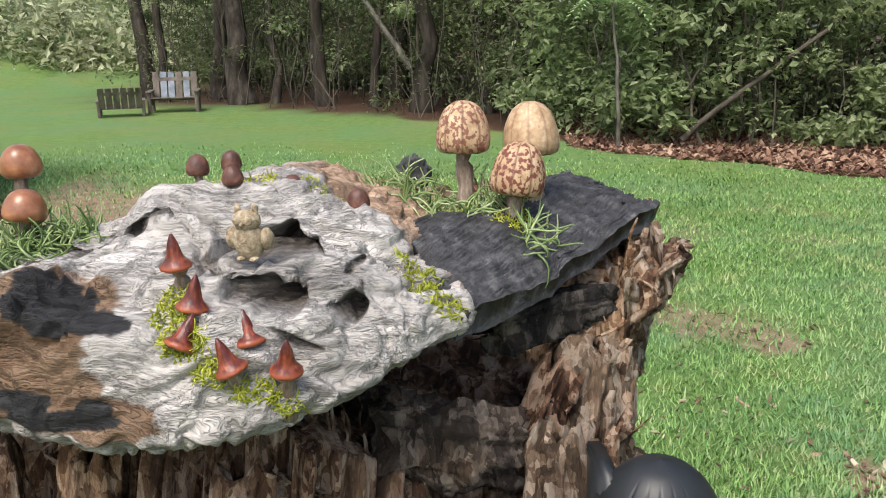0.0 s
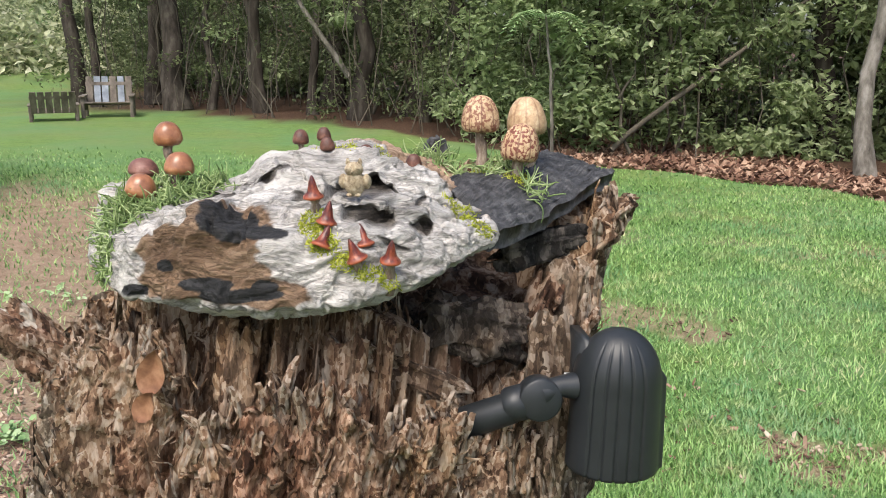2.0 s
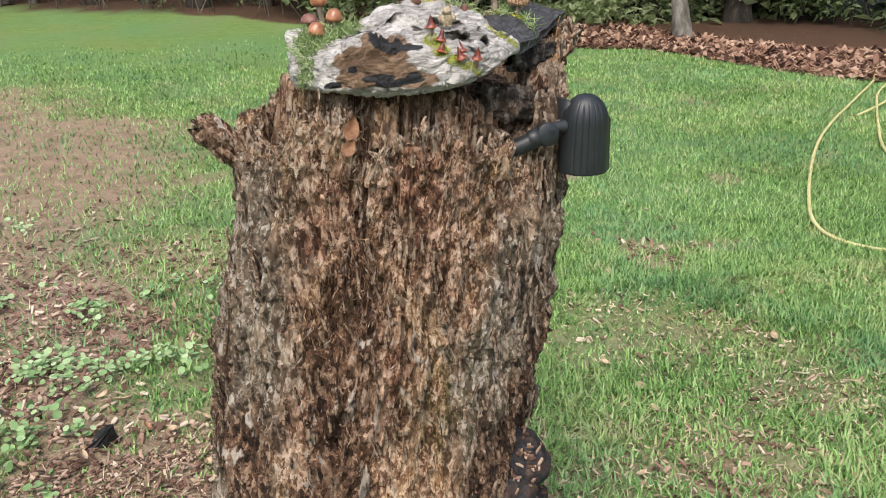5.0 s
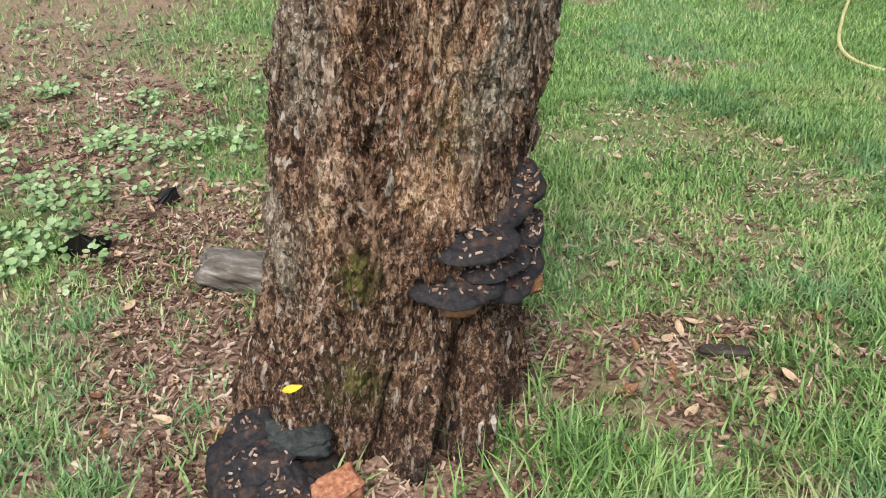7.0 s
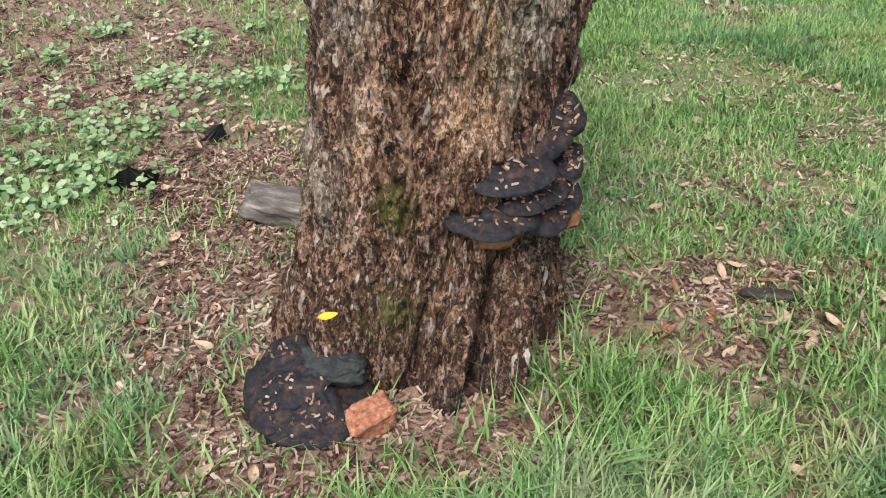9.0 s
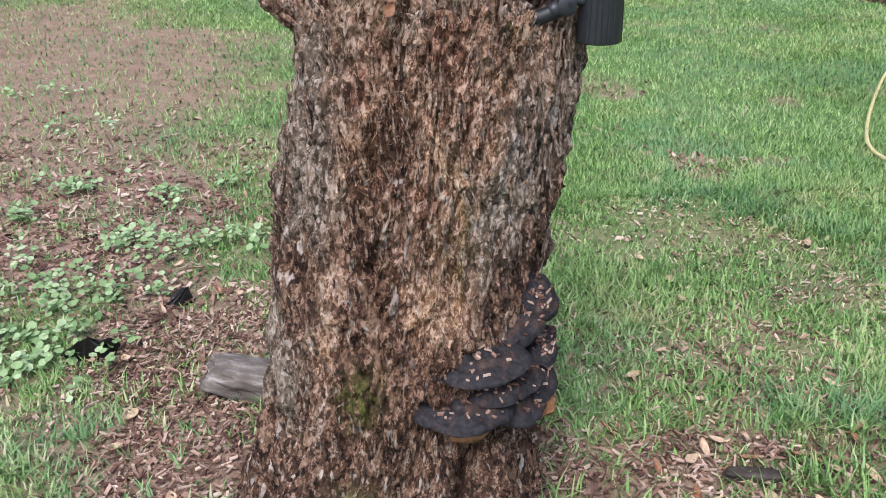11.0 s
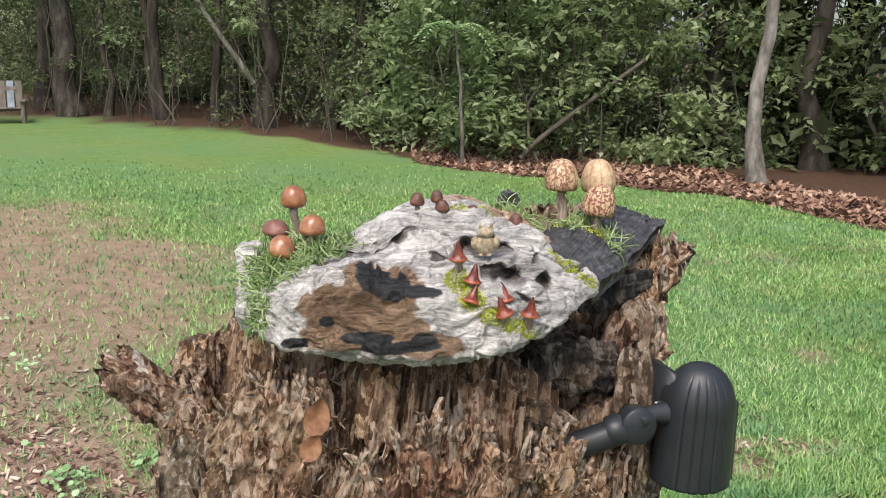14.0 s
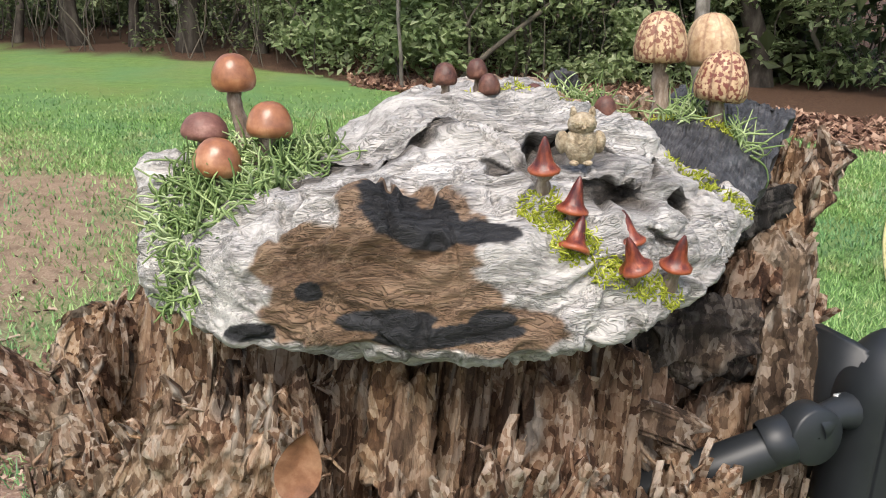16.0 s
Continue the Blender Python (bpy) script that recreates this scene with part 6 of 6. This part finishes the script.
STACK = [
    ((-0.03, -0.06, -0.05), 0.088, 0.062, 0.013, (14, 2, 0), M_FUNGUS), ((0.075, -0.01, -0.08), 0.055, 0.055, 0.013, (16, 5, 0), M_FUNGUS), ((0.03, -0.042, -0.025), 0.048, 0.042, 0.01, (18, 0, 0), M_FUNGUS),
    ((0.065, 0.0, -0.018), 0.066, 0.06, 0.012, (18, 3, 20), M_FUNGUS), ((0.122, 0.035, -0.058), 0.046, 0.055, 0.014, (18, 8, 0), M_FUNGUS), ((0.0, -0.025, 0.025), 0.09, 0.056, 0.012, (16, -2, 0), M_FUNGUS),
    ((0.145, 0.08, -0.01), 0.034, 0.05, 0.02, (22, 10, 0), M_FUNGUS), ((0.02, 0.04, 0.052), 0.075, 0.06, 0.012, (24, -4, 0), M_FUNGUS), ((0.08, 0.06, 0.062), 0.058, 0.056, 0.014, (30, 4, 0), M_FUNGUS),
    ((0.13, 0.09, 0.09), 0.045, 0.048, 0.022, (48, 12, 0), M_FUNGUS), ((0.138, 0.04, -0.108), 0.03, 0.04, 0.036, (10, 6, 0), M_FUNGUS_EDGE), ((-0.03, -0.03, -0.098), 0.062, 0.05, 0.03, (6, 0, 0), M_FUNGUS_EDGE)]
fungus_cluster("stack of black bracket fungi growing from the stump's side", pose(-0.03, 0.27, 0.468), STACK)
fungus_cluster("rosette of black bracket fungus at the stump's foot", pose(-0.46, 0.13, 0.03), [
    ((0.0, 0.0, -0.012), 0.125, 0.105, 0.05, (6, 0, 0), M_FUNGUS), ((-0.065, -0.01, 0.03), 0.06, 0.085, 0.018, (14, -16, 20), M_FUNGUS), ((-0.02, -0.075, 0.008), 0.06, 0.045, 0.012, (20, -4, 0), M_FUNGUS),
    ((0.05, -0.07, 0.01), 0.055, 0.045, 0.012, (22, 6, 0), M_FUNGUS), ((-0.06, -0.06, 0.022), 0.05, 0.042, 0.012, (20, -12, 10), M_FUNGUS), ((0.02, -0.045, 0.032), 0.05, 0.04, 0.012, (20, 4, -20), M_FUNGUS),
    ((-0.03, 0.0, 0.048), 0.07, 0.055, 0.02, (16, -6, -20), M_FUNGUS), ((-0.05, 0.07, 0.07), 0.055, 0.05, 0.02, (8, -14, 0), M_FUNGUS), ((0.02, -0.088, -0.004), 0.075, 0.04, 0.014, (14, 0, 0), M_FUNGUS)])


def chips_on_fungi():
    """Wood crumbs that have fallen on the brackets."""
    rng = np.random.default_rng(61)
    bpy.context.view_layer.update()
    for thing in [o for o in scene.objects if o.name.startswith("bracket_fungus")]:
        vs = []
        for ob in thing.children:
            n = len(ob.data.vertices) // 2
            co = np.empty(len(ob.data.vertices) * 3, np.float32)
            ob.data.vertices.foreach_get("co", co)
            co = co.reshape(-1, 3)[:n]
            m = np.array(ob.matrix_world)
            w = co @ m[:3, :3].T + m[:3, 3]
            vs.append(w[rng.integers(0, int(n * 0.85), 34 if thing.location.z > 0.2 else 12)])
        p = np.concatenate(vs)
        v, f = flat_flakes(p[:, 0], p[:, 1], rng.uniform(0.004, 0.016, len(p)), rng.uniform(0.0025, 0.006, len(p)), rng, 0.0, 0.3, p[:, 2])
        put("wood_chips", np_mesh("wood_chips", v, f, M_CHIP, smooth=False), None, "pale wood crumbs lying on the black fungus", "wood chips", kind="stuff")


chips_on_fungi()


def lump(name, m, size, seed, mat, label, category, rough=0.12, box=0.35, parent=None):
    """An uneven chunk between a box and a ball."""
    n1, n2 = 40, 60
    u, v = np.meshgrid(np.linspace(1e-12, math.pi - 1e-12, n1), np.arange(n2) * 2 * math.pi / n2, indexing="ij")
    d = np.stack([np.sin(u) * np.cos(v), np.sin(u) * np.sin(v), np.cos(u)], -1).reshape(-1, 3)
    d = np.sign(d) * np.abs(d) ** box
    P = d * (1 + rough * fbm(d * 1.6 + seed, 3)[:, None] + 0.35 * rough * fbm(d * 6 + seed, 3)[:, None]) * np.array(size)
    return put(name, np_mesh(name, P, grid_faces(n1, n2, close_v=True), mat), parent, label, category, at=m)


knob = lump("burnt_knob", pose(0.056, 0.65, 1.291, 10, 30, 0), (0.012, 0.007, 0.012), 31, M_CHAR, "charred black knob at the back of the driftwood", "", 0.6, 0.6, DRIFT)
knob.matrix_parent_inverse = DRIFT.matrix_world.inverted()
M_BRICK = plain_material("broken_orange_brick", [(0.32, (0.17, 0.06, 0.03)), (0.52, (0.34, 0.145, 0.075)), (0.72, (0.52, 0.3, 0.19))], 90, 0.9, bump_by=0.8, bump_dist=0.003)
M_COAL = plain_material("crazed_dark_green_grey_char", [(0.3, (0.008, 0.01, 0.009)), (0.6, (0.035, 0.042, 0.038)), (0.8, (0.08, 0.09, 0.08))], 50, 0.8, bump_by=0.9, bump_dist=0.004)
lump("broken_brick", pose(-0.325, 0.06, 0.028, 8, -10, 25), (0.05, 0.035, 0.032), 2, M_BRICK, "broken piece of orange brick lying against the fungus", "brick", 0.26, 0.36)
lump("charred_chunk", pose(-0.4, 0.17, 0.085, 12, 4, 10), (0.06, 0.046, 0.024), 5, M_COAL, "crazed charred chunk resting on the black fungus", "charred wood", 0.45, 0.55)
M_LOG = plain_material("grey_fallen_log", [(0.3, (0.035, 0.03, 0.024)), (0.52, (0.13, 0.115, 0.095)), (0.72, (0.34, 0.32, 0.285))], 30, 0.9, (0.3, 1, 1), bump_by=0.8, bump_dist=0.004)
lump("fallen_log", pose(-0.54, 0.92, 0.025, 4, 8, -14), (0.17, 0.06, 0.058), 8, M_LOG, "short grey weathered log lying beside the stump", "log", 0.4, 0.85)
M_RAG = plain_material("black_plastic_sheet", [(0.3, grey(0.004)), (0.7, grey(0.012))], 30, 0.5, bump_by=0.4, bump_dist=0.002)
lump("bark_strip", pose(0.64, 0.42, 0.018, 0, 0, -12), (0.065, 0.018, 0.012), 11, M_TRUNK, "dark brown strip of bark on the grass", "bark", 0.2, 0.5)


def scrap(m, label, spikes, seed):
    rng = np.random.default_rng(seed)
    n = 26
    th = np.arange(n) * 2 * math.pi / n
    rows = []
    for k in (0.0, 0.35, 0.7, 1.0):
        rr = k * 0.075 * (0.6 + 0.55 * np.abs(np.sin(th * spikes / 2 + 0.4)) ** 2 + 0.15 * rng.random(n))
        rows.append(np.stack([rr * np.cos(th), 0.5 * rr * np.sin(th), 0.06 + 0.05 * (1 - k) - 0.05 * k + 0.05 * k * np.sin(th * spikes / 2) + 0.008 * rng.normal(size=n)], 1))
    top = np.concatenate(rows)
    V = np.concatenate([top, top - np.array([0, 0, 0.004])])
    f = grid_faces(4, n, close_v=True)
    rim = np.arange(3 * n, 4 * n)
    side = np.stack([rim, np.roll(rim, -1), np.roll(rim, -1) + 4 * n, rim + 4 * n], 1)
    put("plastic_scrap", np_mesh("plastic_scrap", V, np.concatenate([f, f[:, ::-1] + 4 * n, side]), M_RAG, smooth=False), None, label, "plastic scrap", at=m)


scrap(pose(-1.08, 1.17, -0.02, 20, 0, 10), "torn black plastic scrap standing among the weeds", 5, 3)
scrap(pose(-0.92, 1.5, -0.035, 35, 10, 60), "small dark plastic scrap on the mulch", 3, 4)


# ---- hose ----
def smooth_path(pts, n=90):
    pts = np.array(pts, float)
    s = np.r_[0, np.cumsum(np.linalg.norm(np.diff(pts, axis=0), axis=1))]
    t = np.linspace(0, s[-1], n)
    p = np.stack([np.interp(t, s, pts[:, k]) for k in range(2)], 1)
    w = np.exp(-np.linspace(-2, 2, 13) ** 2)
    w /= w.sum()
    q = np.stack([np.convolve(np.pad(p[:, k], 6, mode="edge"), w, "valid") for k in range(2)], 1)
    return np.column_stack([q, lawn_height(q[:, 0], q[:, 1]) + 0.016])


M_HOSE = plain_material("pale_yellow_hose", [(0.3, (0.42, 0.38, 0.16)), (0.7, (0.58, 0.53, 0.27))], 12, 0.5, bump_by=0.2)
hose = empty("garden_hose", "pale yellow garden hose looping over the lawn", "hose", pose(3.4, 4.3, 0))
v, f = tubes([(smooth_path([(2.5, 2.2), (2.2, 2.3), (2.06, 2.5), (2.16, 2.72), (2.38, 3.1), (2.7, 3.6), (3.07, 4.13), (3.6, 4.75), (4.75, 5.95), (5.7, 7.2), (6.9, 8.3), (8.5, 8.4)]), 0.0098),
              (smooth_path([(2.9, 2.5), (3.1, 3.2), (3.25, 3.6), (3.42, 3.98), (3.85, 4.62), (4.4, 5.42), (4.95, 6.0), (6.0, 7.0), (7.4, 7.6)]), 0.0098),
              (smooth_path([(3.75, 4.75), (4.1, 5.0), (4.87, 5.6), (5.8, 5.9)], 40), 0.0098)], 8)
ob = put("tube", np_mesh("tube", v, f, M_HOSE), hose)
ob.matrix_parent_inverse = hose.matrix_world.inverted()

# ---- fallen leaves ----
def leaf_mesh(name, L, W, mat, curl, seed):
    rng = np.random.default_rng(seed)
    n = 11
    V = []
    for i in range(n):
        t = i / (n - 1)
        w = W * 0.5 * math.sin(math.pi * t ** 0.8) ** 0.8 + 0.0008
        x = (t - 0.5) * L
        for s in (-1, -0.5, 0, 0.5, 1):
            V.append((x, s * w, curl * W * (s * s * 0.5 + 1.2 * (t - 0.5) ** 2) - (0.0008 if s == 0 else 0) + rng.normal() * 0.0004))
    V = np.array(V)
    f = grid_faces(n, 5)
    m = len(V)
    return np_mesh(name, np.concatenate([V, V - np.array([0, 0, 0.0007])]), np.concatenate([f, f[:, ::-1] + m]), mat)


M_DRYLEAF = plain_material("dry_brown_leaf", [(0.3, (0.1, 0.042, 0.02)), (0.5, (0.21, 0.098, 0.05)), (0.75, (0.36, 0.205, 0.12))], 60, 0.6)
M_TANLEAF = plain_material("dry_tan_leaf", [(0.3, (0.3, 0.2, 0.12)), (0.6, (0.46, 0.35, 0.23)), (0.8, (0.6, 0.5, 0.36))], 60, 0.7)
M_YLEAF = plain_material("yellow_leaf", [(0.3, (0.55, 0.36, 0.02)), (0.7, (0.75, 0.55, 0.04))], 60, 0.5)
put("fallen_leaf", leaf_mesh("fallen_leaf", 0.038, 0.021, M_DRYLEAF, 0.25, 1), None, "dry orange-brown leaf caught upright in the stump's top", "leaf", at=pose(-0.158, 0.366, 1.148, 80, -76, 8))
put("fallen_leaf", leaf_mesh("fallen_leaf", 0.028, 0.018, M_DRYLEAF, 0.25, 2), None, "dry pinkish-tan leaf caught in the stump's top", "leaf", at=pose(-0.163, 0.36, 1.122, 80, -60, -8))
put("fallen_leaf", leaf_mesh("fallen_leaf", 0.042, 0.015, M_YLEAF, 0.4, 3), None, "small bright yellow leaf lying on the stump's root", "leaf", at=pose(-0.4, 0.155, 0.225, 30, 0, 15))
rng = np.random.default_rng(77)
LEAVES = [leaf_mesh("fallen_leaf", 0.034 + 0.03 * rng.random(), 0.014 + 0.014 * rng.random(), (M_TANLEAF, M_DRYLEAF)[i % 2 if i < 4 else 0], 0.5, 10 + i) for i in range(6)]
for i in range(110):
    x, y = (rng.uniform(-1.2, 1.5), rng.uniform(-0.35, 1.8)) if i % 3 else (0.66 + rng.normal() * 0.24, 0.44 + rng.normal() * 0.14)
    if math.hypot(x + 0.2, y - 0.4) < 0.36:
        continue
    z = float(lawn_height(np.array([x]), np.array([y]))[0])
    put("fallen_leaf", LEAVES[i % 6], None, "dry curled tan leaf fallen on the grass", "leaf", "fallen leaves", at=pose(x, y, z + 0.012, rng.normal() * 14, rng.normal() * 14, rng.uniform(0, 360)))

# ---- garden seats by the wood ----
M_SEAT = plain_material("weathered_grey_timber", [(0.3, (0.06, 0.05, 0.04)), (0.6, (0.16, 0.135, 0.11)), (0.8, (0.28, 0.25, 0.21))], 8, 0.85, (1, 1, 0.3))
M_CUSHION = plain_material("pale_blue_grey_cloth", [(0.3, (0.12, 0.14, 0.165)), (0.6, (0.26, 0.29, 0.33)), (0.8, (0.4, 0.43, 0.47))], 5, 0.9)


def garden_seat(m, label, back_tilt, cloth):
    thing = empty("garden_chair", label, "garden chair", m)

    def board(name, c, s, rot=(0, 0, 0), mat=M_SEAT):
        bm = bmesh.new()
        bmesh.ops.create_cube(bm, size=1.0, matrix=pose(*c, *rot) @ Matrix.Diagonal((*s, 1)))
        bmesh.ops.bevel(bm, geom=bm.edges[:], offset=min(s) * 0.2, segments=1, affect="EDGES")
        part(name, bm, mat, thing, smooth=False)
    for sx in (-0.36, 0.36):
        board("armrest", (sx, -0.1, 0.42), (0.09, 0.7, 0.03))
        board("side_panel", (sx, -0.1, 0.21), (0.035, 0.62, 0.12))
        for sy in (-0.36, 0.2):
            board("leg", (sx, sy, 0.2), (0.06, 0.08, 0.42))
    for j in range(6):
        board("seat_slat", (0, -0.36 + j * 0.1, 0.3 - 0.012 * j), (0.68, 0.085, 0.025))
    for j in range(6):
        board("back_slat", (-0.3 + j * 0.12, 0.26 + 0.1 * back_tilt, 0.5), (0.1, 0.025, 0.55), (-20 * back_tilt, 0, 0), M_CUSHION if cloth and j in (1, 2, 4) else M_SEAT)
    board("back_rail", (0, 0.3 + 0.1 * back_tilt, 0.62), (0.72, 0.03, 0.08), (-20 * back_tilt, 0, 0))


gz = lambda x, y: float(lawn_height(np.array([x]), np.array([y]))[0])
garden_seat(pose(-6.55, 13.75, gz(-6.55, 13.75) - 0.02, 0, 0, 205) @ Matrix.Diagonal((0.95, 1, 0.66, 1)), "low brown slatted timber garden seat on the lawn", 1.0, False)
garden_seat(pose(-6.05, 14.75, gz(-6.05, 14.75) - 0.02, 0, 0, 18) @ Matrix.Diagonal((1.08, 0.95, 0.9, 1)), "grey timber garden seat with pale blue cushions", 0.9, True)


# ---- parked cart ----
M_CARTGREEN = plain_material("dark_green_paint", [(0.3, (0.008, 0.02, 0.014)), (0.7, (0.014, 0.032, 0.022))], 6, 0.3, spec=0.5, bump_by=0.05)
M_CARTGREY = plain_material("grey_painted_tube", [(0.3, (0.16, 0.17, 0.17)), (0.7, (0.24, 0.25, 0.25))], 6, 0.4)


def build_cart(m):
    cart = empty("utility_cart", "dark green parked utility cart with a grey tube frame", "vehicle", m)

    def box(name, c, sz, mat, bev=0.03):
        bm = bmesh.new()
        bmesh.ops.create_cube(bm, size=1.0, matrix=pose(*c) @ Matrix.Diagonal((*sz, 1)))
        bmesh.ops.bevel(bm, geom=bm.edges[:], offset=bev, segments=3, affect="EDGES")
        return part(name, bm, mat, cart)
    box("body", (-0.62, 0, 0.62), (1.15, 2.0, 0.55), M_CARTGREEN, 0.1)
    box("seat", (-0.62, 0.1, 0.98), (1.0, 0.5, 0.18), M_RAG, 0.05)
    box("seat_back", (-0.62, 0.38, 1.25), (1.0, 0.14, 0.5), M_CARTGREEN, 0.05)
    box("roof", (-0.62, 0, 1.9), (1.1, 1.3, 0.06), M_CARTGREEN, 0.025)
    for sx in (-1.16, -0.08):
        v, f = tubes([(np.array([(sx + 0.06, -0.95, 0.75), (sx + 0.03, -0.8, 1.2), (sx, -0.6, 1.7), (sx, -0.45, 1.88), (sx, 0.4, 1.9), (sx, 0.62, 1.6), (sx, 0.7, 0.8)]), 0.022)], 10)
        put("roof_frame", np_mesh("roof_frame", v, f, M_CARTGREY), cart)
    for sx in (-1.12, -0.12):
        for sy in (-0.7, 0.7):
            bm = lathe([(0.0, -0.09), (0.2, -0.09), (0.27, -0.05), (0.28, 0.0), (0.27, 0.05), (0.2, 0.09), (0.0, 0.09)], 28)
            bm.transform(pose(sx, sy, 0.28, 0, 90, 0))
            part("tyre", bm, M_RAG, cart)


build_cart(pose(-4.64, 7.2, gz(-4.8, 7.2) - 0.02, 0, 0, 25))
